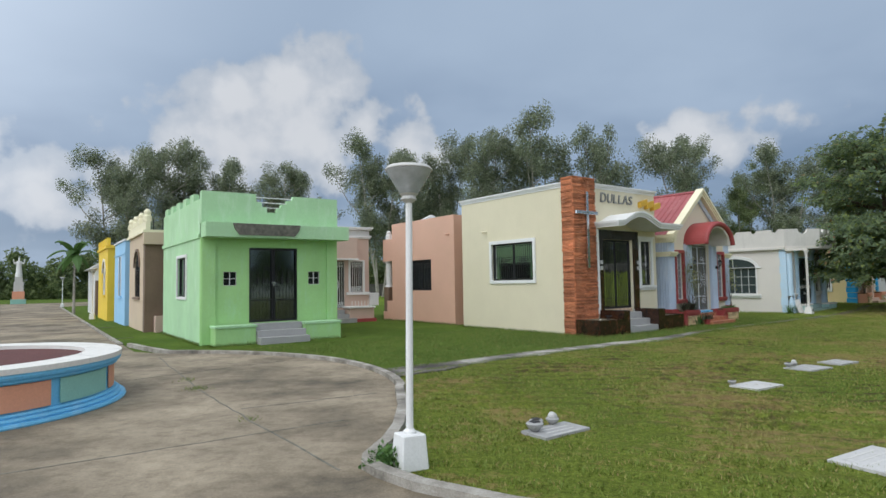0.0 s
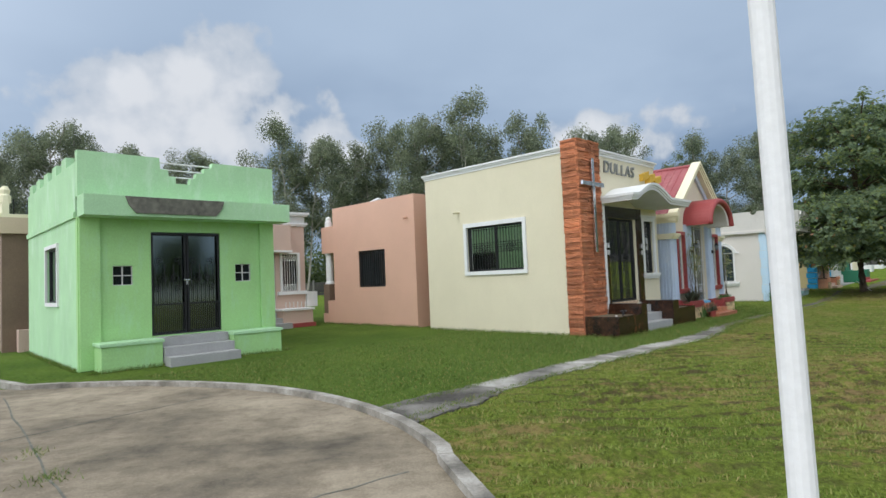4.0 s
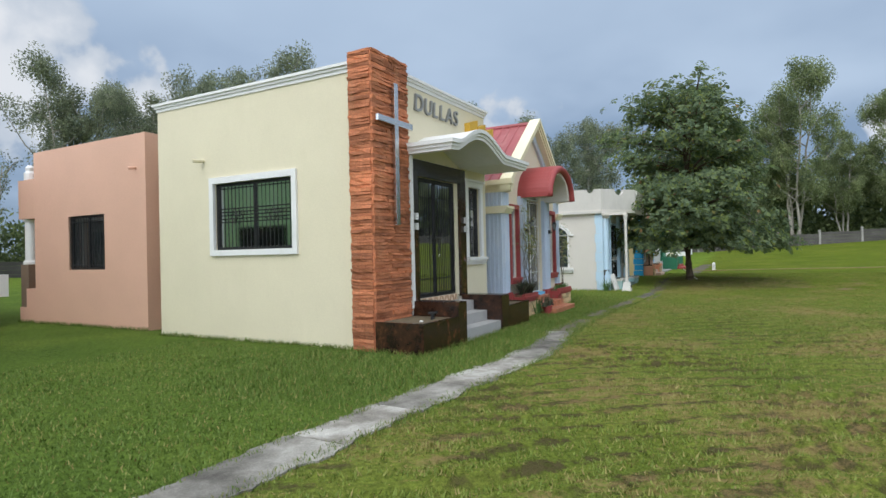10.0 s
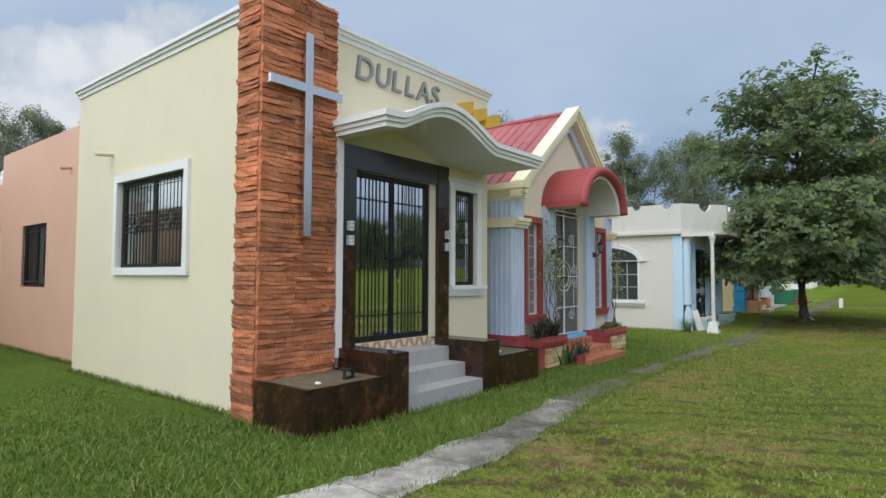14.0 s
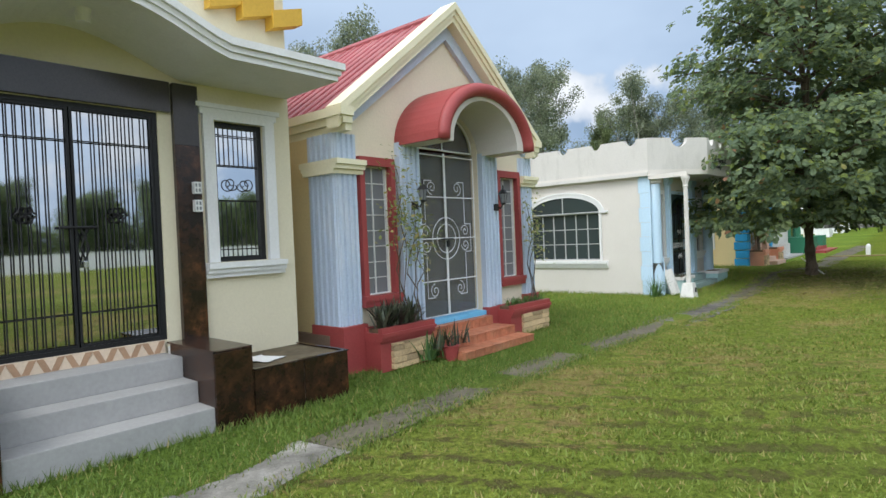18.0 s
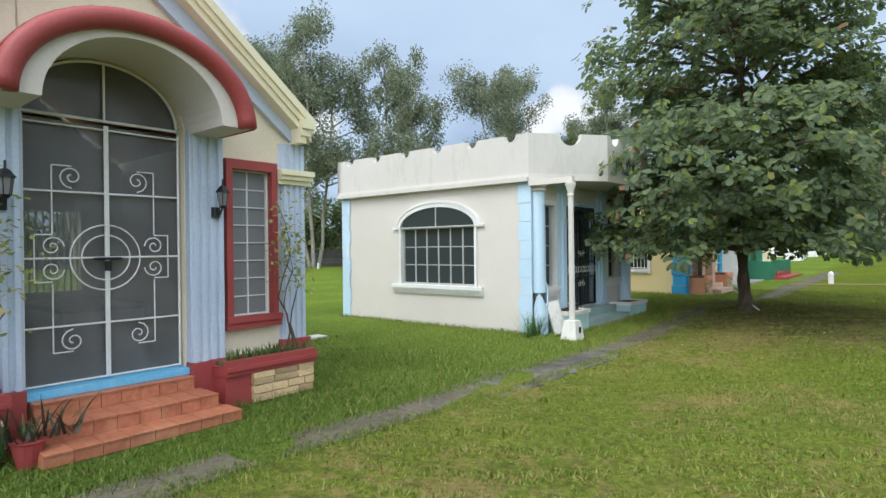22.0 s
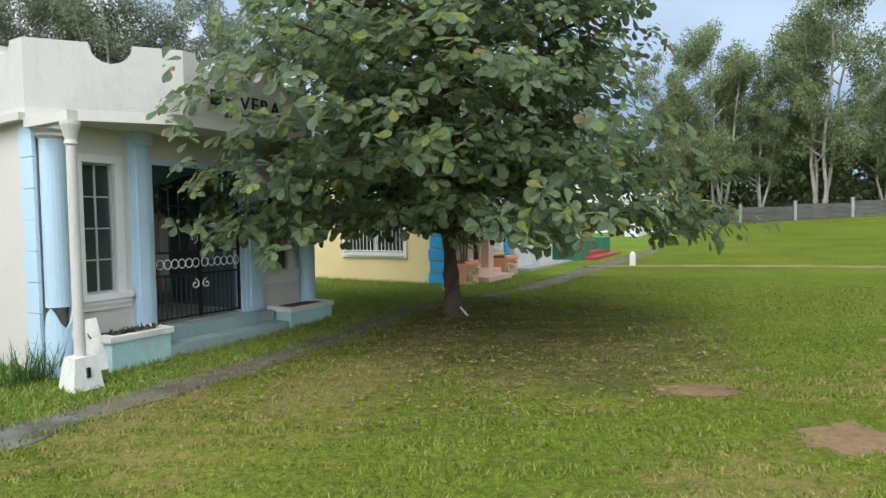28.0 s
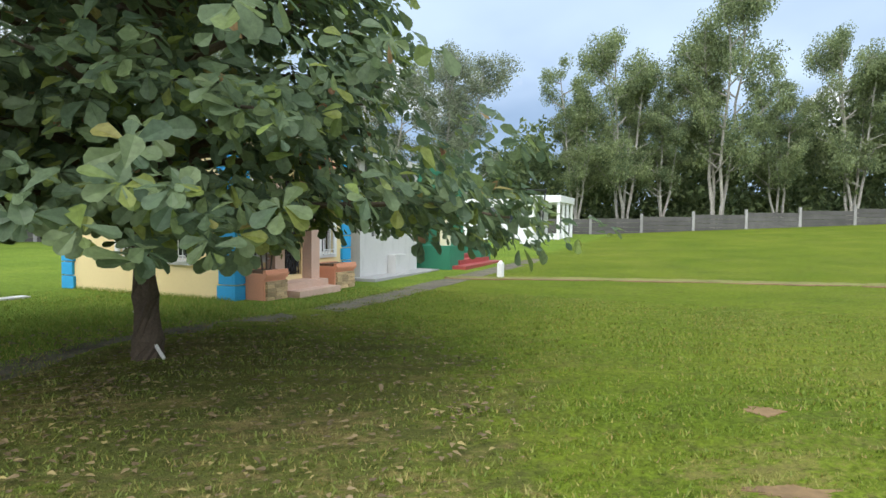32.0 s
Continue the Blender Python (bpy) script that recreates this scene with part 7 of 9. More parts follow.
# ---- round planter of the roundabout ----
F1 = thing("round_planter", pose(RC[0], RC[1], 0.0, 0, 0, -17), "round concrete planter with coloured panels and blue rims", "planter")
part("wall", lathe([(1.96, 0.10), (1.96, 0.52)], 0, 0, 72), M_CYAN, F1)
for k in range(12):
    a0, a1 = 2 * math.pi * (k + 0.06) / 12, 2 * math.pi * (k + 0.94) / 12
    bm = bmesh.new()
    for i in range(6):
        b0, b1 = a0 + (a1 - a0) * i / 6, a0 + (a1 - a0) * (i + 1) / 6
        prism([(r * math.cos(b), r * math.sin(b)) for r, b in ((1.97, b0), (1.97, b1), (1.985, b1), (1.985, b0))], "z", 0.17, 0.47, bm)
    bmesh.ops.remove_doubles(bm, verts=bm.verts, dist=0.0005)
    part("panel", bm, M_ORANGE if k % 2 else M_SEA, F1)
for z0, z1, r in ((0.0, 0.06, 2.13), (0.06, 0.11, 2.07), (0.11, 0.15, 2.02), (0.49, 0.54, 2.02), (0.54, 0.60, 2.06)):
    part("rim", lathe([(r, z0), (r + 0.012, (z0 + z1) / 2), (r, z1)], 0, 0, 72), M_CYAN, F1)
bm = bmesh.new()
for k in range(72):
    a, b = 2 * math.pi * k / 72, 2 * math.pi * (k + 1) / 72
    prism([(r * math.cos(t), r * math.sin(t)) for r, t in ((1.62, a), (2.08, a), (2.08, b), (1.62, b))], "z", 0.60, 0.665, bm)
bmesh.ops.remove_doubles(bm, verts=bm.verts, dist=0.001)
part("coping", bm, M_RIM, F1, "weathered pale coping")
part("basin", lathe([(1.615, 0.602), (1.615, 0.612)], 0, 0, 48), M_BASIN, F1, "dark maroon basin floor")

# ---- street lamps ----
def street_lamp(m, label, group=""):
    t = thing("street_lamp", m, label, "street lamp", group)
    bm = bmesh.new()
    bmesh.ops.create_cone(bm, cap_ends=True, segments=4, radius1=0.175, radius2=0.145, depth=0.29, matrix=pose(0, 0, 0.125, 0, 0, 45))
    bmesh.ops.bevel(bm, geom=list(bm.edges), offset=0.008, segments=1, affect="EDGES")
    part("foot", bm, M_WHITE, t)
    part("collar", lathe([(0.055, 0.27), (0.055, 0.29), (0.034, 0.31)], 0, 0, 12), M_WHITE, t)
    part("pole", lathe([(0.032, 0.29), (0.029, 2.26)], 0, 0, 14), M_WHITE, t)
    part("neck", lathe([(0.03, 2.24), (0.07, 2.27), (0.06, 2.30), (0.085, 2.32)], 0, 0, 16), M_GREYW, t)
    part("socket", lathe([(0.0, 2.30), (0.034, 2.31), (0.034, 2.41), (0.0, 2.415)], 0, 0, 14), M_GREYW, t, smooth=True)
    part("bowl", lathe([(0.078, 2.318), (0.082, 2.325), (0.20, 2.515), (0.204, 2.53)], 0, 0, 40), M_CLOUDED, t, "clouded glass bowl", smooth=True)
    part("cover", lathe([(0.0, 2.528), (0.19, 2.522), (0.212, 2.53), (0.21, 2.538), (0.19, 2.56), (0.10, 2.575), (0.0, 2.58)], 0, 0, 32), M_GREYW, t)
    return t


lamp1 = street_lamp(pose(-0.375, 4.95, 0, -1.4, 1.3, 28), "white street lamp with clouded glass bowl at the kerb", "street lamps along the road")
for u, v in ((-1.13, 18.3), (-1.5, 44.0)):
    p = LEFT @ Vector((u, v, 0))
    copy_thing(lamp1, pose(p.x, p.y, 0, 0, 0, 20))
# ---- statue on its pedestal at the end of the road ----
p = LEFT @ Vector((-4.85, 62.0, 0))
S1 = tagged(thing("monument", pose(p.x, p.y, 0, 0, 0, 34), "white robed statue on a stepped painted pedestal", "statue"), category="statue")
part("step", B(-1.7, 1.7, -1.7, 1.7, -0.1, 0.75), M_SEA, S1)
part("block", B(-1.35, 1.35, -1.35, 1.35, 0.75, 1.95), M_ORANGE, S1)
part("block", B(-1.1, 1.1, -1.1, 1.1, 1.95, 3.4), M_GREYW, S1)
part("block", B(-0.85, 0.85, -0.85, 0.85, 3.4, 4.2), M_GREYW, S1)
stt = lathe([(0.62, 4.2), (0.66, 4.5), (0.52, 5.2), (0.46, 5.9), (0.50, 6.3), (0.42, 6.6), (0.16, 6.72), (0.17, 6.85), (0.20, 7.0), (0.14, 7.15), (0.04, 7.2)], 0, 0, 14)
for s in (-1, 1):
    rod(stt, (s * 0.4, 0, 6.45), (s * 0.85, -0.25, 6.25), 0.14, 8)
    rod(stt, (s * 0.85, -0.25, 6.25), (s * 1.0, -0.5, 6.9), 0.11, 8)
ob = part("statue", stt, M_WHITE, None, "plain white robed stone statue with raised arms")
ob.matrix_world = S1.matrix_world.copy()
S1.scale = (0.40, 0.40, 0.70)
ob.scale = (0.50, 0.50, 0.70)
tagged(ob, category="statue")

# ---- parked blue pickup ----
p = LEFT @ Vector((-6.75, 31.5, 0))
C1 = thing("pickup_truck", pose(p.x, p.y, 0.012, 0, 0, 124.7), "parked blue pickup truck seen from behind", "pickup truck")
part("body", B(-2.5, 2.5, -0.88, 0.88, 0.45, 1.05, bev=0.08), M_CARBLUE, C1)
part("cabin", prism([(-0.5, 1.05), (1.5, 1.05), (0.95, 1.65), (-0.35, 1.65)], "y", -0.78, 0.78), M_CARBLUE, C1)
part("rear_window", B(-0.53, -0.50, -0.65, 0.65, 1.15, 1.55), M_DARKGLASS, C1)
part("bumper", B(-2.62, -2.5, -0.85, 0.85, 0.42, 0.62, bev=0.03), M_STEEL, C1)
part("number_plate", B(-2.635, -2.622, -0.25, 0.25, 0.48, 0.60), M_WHITE, C1)
for s in (-1, 1):
    part("tail_light", B(-2.52, -2.49, s * 0.78 - 0.09, s * 0.78 + 0.09, 0.72, 0.98), M_RED, C1)
    for x in (-1.6, 1.6):
        wh = new("wheel")
        wh.parent = C1
        bm = bmesh.new()
        rod(bm, (x, s * 0.68, 0.34), (x, s * 0.9, 0.34), 0.34, 24)
        part("tyre", bm, M_TYRE, wh)
        bm = bmesh.new()
        rod(bm, (x, s * 0.89, 0.34), (x, s * 0.912, 0.34), 0.2, 18)
        part("rim", bm, M_STEEL, wh)

# ---- graves in the lawn ----
M_PALESLAB = mat("pale_slab", (0.50, 0.49, 0.47), 0.8, var=0.12, stain=(0.25, 0.24, 0.22), stain_amt=0.5)


def grave(x, y, rot, w, d, label, vases, m_=None):
    g = thing("grave_marker", pose(x, y, float(height(x, y)), 0, 0, rot), label, "grave", "flat grave markers in the lawn")
    part("slab", B(-w / 2, w / 2, -d / 2, d / 2, -0.05, 0.014, bev=0.005), m_ or M_STEP, g)
    for k in range(4):
        part("engraved_line", B(-w * 0.3, w * 0.3, d * 0.30 - k * 0.09, d * 0.30 - k * 0.09 + 0.02, 0.0145, 0.016), M_GREYW, g)
    for i, (vx, vy, s, dark) in enumerate(vases):
        v = thing("flower_vase", pose(x, y, float(height(x, y)) + 0.014, 0, 0, rot) @ pose(vx, vy, 0), "small stone flower vase on a grave slab, " + ("dark inside the bowl" if dark else "pale and rounded on top"), "vase", "vases on the graves")
        part("bowl", lathe([(0.03 * s, 0), (0.05 * s, 0.01), (0.10 * s, 0.06 * s), (0.115 * s, 0.10 * s), (0.09 * s, 0.12 * s)], 0, 0, 14), M_STEP, v)
        # black lens stands for the bowl's dark inside; pale vases get a ball
        bm = bmesh.new()
        bmesh.ops.create_icosphere(bm, subdivisions=2, radius=0.085 * s, matrix=Matrix.Translation((0, 0, 0.13 * s)))
        for q in bm.verts:
            if dark:
                q.co.z = 0.11 * s + (q.co.z - 0.13 * s) * 0.3
            q.co += Vector(noise.noise_vector(q.co * 30 + Vector((i, 0, 0)))) * 0.015 * s
        part("flowers", bm, M_IRON if dark else M_PALESLAB, v)
    return g


grave(1.07, 6.03, 35.5, 0.64, 0.36, "flat grey grave slab with three stone vases", [(-0.23, 0.07, 0.8, True), (-0.08, 0.20, 0.65, True), (0.12, 0.16, 0.62, False)])
grave(4.37, 8.30, 30, 0.62, 0.42, "flat pale grave slab with a small dark vase", [(-0.26, 0.20, 0.5, True)], M_PALESLAB)
grave(6.05, 9.80, 30, 0.66, 0.45, "flat grey grave slab with two vases", [(-0.22, 0.2, 0.6, True), (-0.02, 0.22, 0.5, False)])
grave(6.95, 10.38, 30, 0.60, 0.40, "flat pale grave slab in the lawn", [], M_STEP)
grave(3.55, 4.85, 30, 0.75, 0.48, "flat pale grave slab with dark lettering", [], M_PALESLAB)
for u, v, w in ((9.98, 1.85, 0.5), (10.75, 2.15, 0.5), (10.8, 5.2, 0.7), (20.0, 2.9, 0.9)):
    p = ROW @ Vector((u, v, 0))
    grave(p.x, p.y, 38.5, w, 0.26, "flat pale grave slab in the lawn behind the houses", [], M_GREYW)
for x, y in ((27.93, 31.66), (10.5, 60)):
    t = thing("marker_post", pose(x, y, float(height(x, y)), 0, 0, 30), "short white painted marker post in the lawn", "post", "marker posts")
    part("shaft", B(-0.07, 0.07, -0.07, 0.07, -0.05, 0.36, bev=0.01), M_WHITE, t)
    part("cap", lathe([(0.075, 0.36), (0.05, 0.40), (0.01, 0.43)], 0, 0, 10), M_WHITE, t)

# ---- cream mausoleum with bright blue quoins beyond the tree ----
YEL = ROW @ pose(0, 0, 0.10)
H7 = thing("mausoleum", YEL, "pale yellow mausoleum with bright blue rusticated quoins", "mausoleum")
shell(H7, 21.75, 25.45, -0.72, 3.8, 3.0, 0.15, M_YELLOW, front=[(22.2, 22.65, 0.75, 2.1), (22.85, 23.65, 0.35, 2.3), (24.30, 24.78, 0.75, 2.1)], left=[(0.35, 2.15, 0.70, 1.95)], roof_z=2.85)
part("cornice", moulding(bmesh.new(), "x", [(21.6, 25.6, 3.0, 3.1), (21.68, 25.52, 2.92, 3.0)], -0.85, 3.95), M_WHITE, H7)
for x, y, ax in ((21.75, -0.72, 0), (21.75, 3.5, 0), (21.75, -0.72, 1), (25.10, -0.72, 1)):
    qn = new("quoin_pier")
    qn.parent = H7
    z, k = 0.0, 0
    while z < 2.8:
        w_ = 0.36 if k % 2 == 0 else 0.32
        if ax == 0:
            a, b = (y, y + w_) if y < 0 else (y + 0.30 - w_, y + 0.30)
            part("quoin", B(x - 0.06, x, a, b, z + 0.012, z + 0.268, bev=0.012), M_BLUE, qn)
        else:
            a, b = (x - 0.061, x + w_) if x < 24 else (x + 0.35 - w_, x + 0.35)
            part("quoin", B(a, b, y - 0.06, y - 0.001, z + 0.012, z + 0.268, bev=0.012), M_BLUE, qn)
        z += 0.28
        k += 1
for ax, d, u0, u1, z0, z1 in (("x", 21.75, 0.35, 2.15, 0.70, 1.95), ("y", -0.72, 22.2, 22.65, 0.75, 2.1), ("y", -0.72, 24.30, 24.78, 0.75, 2.1)):
    bm = bmesh.new()
    for a in ((u0 - 0.09, u1 + 0.09, z1, z1 + 0.09), (u0 - 0.09, u1 + 0.09, z0 - 0.10, z0), (u0 - 0.09, u0, z0, z1), (u1, u1 + 0.09, z0, z1)):
        if ax == "x":
            box(bm, d - 0.05, d + 0.01, *a)
        else:
            box(bm, a[0], a[1], d - 0.05, d + 0.01, a[2], a[3])
    pieces("trim", bm, M_WHITE, H7, "window_surround")
    pane_grid(H7, ax, d + 0.08, u0, u1, z0, z1, 2, 1, M_DARKGLASS, M_WHITE, 0.02, 0.03)
    bm = bmesh.new()
    for u in np.arange(u0 + 0.06, u1, 0.11):
        for o in ((-0.09, z0 - 0.05, z1),):
            if ax == "x":
                rod(bm, (d + o[0], u, o[1]), (d + o[0], u, o[2]), 0.010, 5)
            else:
                rod(bm, (u, d + o[0], o[1]), (u, d + o[0], o[2]), 0.010, 5)
    for z in (z0 - 0.03, z0 + 0.07, z1 - 0.02):
        if ax == "x":
            rod(bm, (d - 0.09, u0, z), (d - 0.09, u1, z), 0.014, 5)
        else:
            rod(bm, (u0, d - 0.09, z), (u1, d - 0.09, z), 0.014, 5)
    pieces("bar", bm, M_WIRON, H7, "grille", "white window grille")
part("door_glass", B(22.85, 23.65, -0.60, -0.59, 0.35, 2.3), M_DARKGLASS, H7)
bm = bmesh.new()
for k in range(11):
    rod(bm, (22.87 + 0.076 * k, -0.66, 0.36), (22.87 + 0.076 * k, -0.66, 2.28), 0.012, 5)
for z in (0.4, 0.75, 1.4, 2.24):
    rod(bm, (22.85, -0.66, z), (23.65, -0.66, z), 0.014, 5)
for k in range(7):
    rod(bm, (22.87 + 0.108 * k, -0.67, 0.42), (22.98 + 0.108 * k, -0.67, 0.73), 0.012, 4)
    rod(bm, (22.98 + 0.108 * k, -0.67, 0.42), (22.87 + 0.108 * k, -0.67, 0.73), 0.012, 4)
pieces("bar", bm, M_IRON, H7, "door_grille")
for x in (22.55, 23.68):
    part("door_pier", B(x, x + 0.28, -0.95, -0.722, 0.0, 2.6), M_PEACH, H7)
part("door_canopy", strip(arc(23.25, 2.4, 0.72, 0.42, 0, 180, 14), arc(23.25, 2.4, 0.80, 0.50, 0, 180, 14), "y", -1.3, -0.722), M_ORANGE, H7)
for k in range(2):
    part("step", B(22.6, 23.95, -1.48 + 0.30 * k, -0.722, 0.13 * k - 0.1, 0.13 * (k + 1), bev=0.01), M_PEACH, H7)
stone_planter(H7, 21.95, 22.55, 21.98, 22.54, -1.25, -0.725, 0.55, M_ORANGE, tan, 0.36)
stone_planter(H7, 24.15, 24.9, 24.18, 24.88, -1.25, -0.725, 0.55, M_ORANGE, tan, 0.36)

# ---- grey crenellated enclosure, green porch and white chapel further on ----
H8 = thing("mausoleum", ROW @ pose(-1.75, -0.6, 0.12), "grey-white low-walled mausoleum with crenels and dark lattice above", "mausoleum")
part("floor", B(27.6, 31.4, -0.6, 3.6, -0.15, 0.06), M_STEP, H8)
bm = panel("y", 0.0, 0.15, 27.9, 31.1, 0.05, 1.05)
for a, b in ((27.9, 28.45), (28.75, 29.45), (29.75, 30.45), (30.75, 31.1)):
    box(bm, a, b, 0.0, 0.15, 1.05, 1.45)
part("front_wall", bm, M_GREYW, H8)
part("side_wall", panel("x", 27.9, 28.05, 0.15, 3.4, 0.05, 1.45), M_GREYW, H8)
part("side_wall", panel("x", 30.95, 31.1, 0.15, 3.4, 0.05, 3.0), M_GREYW, H8)
part("back_wall", panel("y", 3.4, 3.55, 27.9, 31.1, 0.05, 3.0), M_GREYW, H8)
part("roof", B(27.7, 31.3, -0.25, 3.7, 2.95, 3.1), M_GREYW, H8)
for x in (27.9, 30.9):
    part("post", B(x, x + 0.2, 0.0, 0.2, 1.45, 2.95), M_GREYW, H8)
part("lattice_screen", B(28.1, 30.9, 0.10, 0.12, 1.05, 2.95), M_DARKROOM, H8, "dark lattice screen")
part("tomb", B(29.3, 30.1, -0.25, -0.002, 0.06, 0.55), M_GREYW, H8)
H9 = thing("mausoleum", ROW @ pose(-1.75, -0.9, 0.12), "dark green mausoleum porch with red tiled steps", "mausoleum")
shell(H9, 31.6, 35.4, 0.5, 4.0, 3.2, 0.15, M_DGREEN, front=[(33.0, 34.0, 0.4, 2.4)], roof_z=3.0)
part("door", B(33.0, 34.0, 0.56, 0.58, 0.4, 2.4), M_DARKGLASS, H9)
for k in range(3):
    part("step", B(31.8 + 0.5 * k, 35.4 - 0.3 * k, -1.0 + 0.4 * k, 0.498, 0.14 * k - 0.1, 0.14 * (k + 1)), M_RED, H9)
for x0, x1 in ((31.6, 32.8), (34.3, 35.4)):
    part("planter", B(x0, x1, -0.55, 0.498, 0.0, 0.75, bev=0.02), M_DGREEN, H9)
part("column", B(31.65, 31.9, -0.45, -0.2, 0.75, 2.9), M_BUTTER, H9)
H10 = thing("mausoleum", ROW @ pose(8.5, 1.4, 0.50), "white flat-roofed chapel with porch columns and dark door", "mausoleum")
shell(H10, 42.2, 46.2, 0.0, 5.0, 2.75, 0.15, M_WHITE, front=[(43.0, 44.5, 0.4, 2.4)], left=[(1.0, 3.0, 1.1, 2.2)], roof_z=2.6)
part("door", B(43.0, 44.5, 0.08, 0.10, 0.4, 2.4), M_DARKGLASS, H10)
part("window", B(42.27, 42.29, 1.0, 3.0, 1.1, 2.2), M_DARKGLASS, H10)
part("porch_roof", B(42.0, 46.5, -1.8, 0.2, 2.5, 2.95, bev=0.02), M_WHITE, H10)
for x in (42.2, 43.6, 44.9, 46.3):
    part("column", lathe([(0.11, -0.1), (0.11, 2.5)], x, -1.6, 12), M_WHITE, H10)
part("plinth", B(42.2, 46.2, -1.5, -0.002, -0.1, 0.5), M_WHITE, H10)
bm = bmesh.new()
rod(bm, (37.6, 0.0, 0), (37.6, 0.0, 2.9), 0.05, 8)
rod(bm, (36.0, -1.2, 2.9), (40.4, -1.2, 3.15), 0.06, 6)
rod(bm, (39.4, -1.2, 0.6), (40.3, -1.2, 3.2), 0.05, 6)
pieces("bar", bm, M_IRON, H10, "canopy_frame")
part("white_tomb", B(36.2, 37.3, -1.6, -0.8, 0.02, 0.55), M_WHITE, H10)
part("white_tomb", B(37.9, 39.4, -1.4, -0.7, 0.02, 0.45), M_WHITE, H10)


def wx(m, u, v):
    q = m @ Vector((u, v, 0))
    return q.x, q.y


# ---- perimeter fence of concrete planks ----
def fence_run(p, q, n, h0):
    f = tagged(new("fence"), "weathered grey concrete plank fence with paler posts", "fence", kind="structure")
    P, Q = Vector((*p, 0)), Vector((*q, 0))
    ang = math.degrees(math.atan2(Q.y - P.y, Q.x - P.x))
    ln = (Q - P).length / n
    post = mesh_of(B(-0.10, 0.10, -0.10, 0.10, -0.4, h0 + 0.15), "post", M_FPOST)
    plank = mesh_of(B(0.10, ln - 0.10, -0.04, 0.04, 0.01, h0 / 4 - 0.01), "plank", M_FENCE)
    for k in range(n + 1):
        c = P.lerp(Q, k / n)
        z = float(height(c.x, c.y))
        shared("post", post, pose(c.x, c.y, z, 0, 0, ang), f)
        if k < n:
            for j in range(4):
                shared("plank", plank, pose(c.x, c.y, z - 0.1 + j * h0 / 4, 0, 0, ang), f)
    return f


fence_run((46.0, 60.0), (76.0, 39.5), 9, 1.4)
fence_run((76.0, 39.5), (92.0, 10.0), 8, 1.4)
fence_run((46.0, 60.0), (-34.0, 74.0), 20, 1.5)


# ---- background trees ----
def leaf_cloud(rg, clumps, per, size, drop=0.0, tall=0.8):
    """Many small leaves, as folded quads, in clumps."""
    verts, faces = [], []
    for c, r in clumps:
        c = Vector(c)
        for _ in range(per):
            d = Vector((rg.gauss(0, 1), rg.gauss(0, 1), rg.gauss(0, 1)))
            d = d.normalized() * r * rg.random() ** 0.45
            p = c + Vector((d.x, d.y, d.z * tall))
            a = Vector((rg.uniform(-1, 1), rg.uniform(-1, 1), rg.uniform(-1, 1) - drop)).normalized()
            b = a.cross(Vector((rg.uniform(-1, 1), rg.uniform(-1, 1), rg.uniform(-1, 1)))).normalized()
            s = size * rg.uniform(0.6, 1.3)
            i = len(verts)
            verts += [p, p + a * s * 0.5 + b * s * 0.24, p + a * s, p + a * s * 0.5 - b * s * 0.24]
            faces.append((i, i + 1, i + 2, i + 3))
    return verts, faces


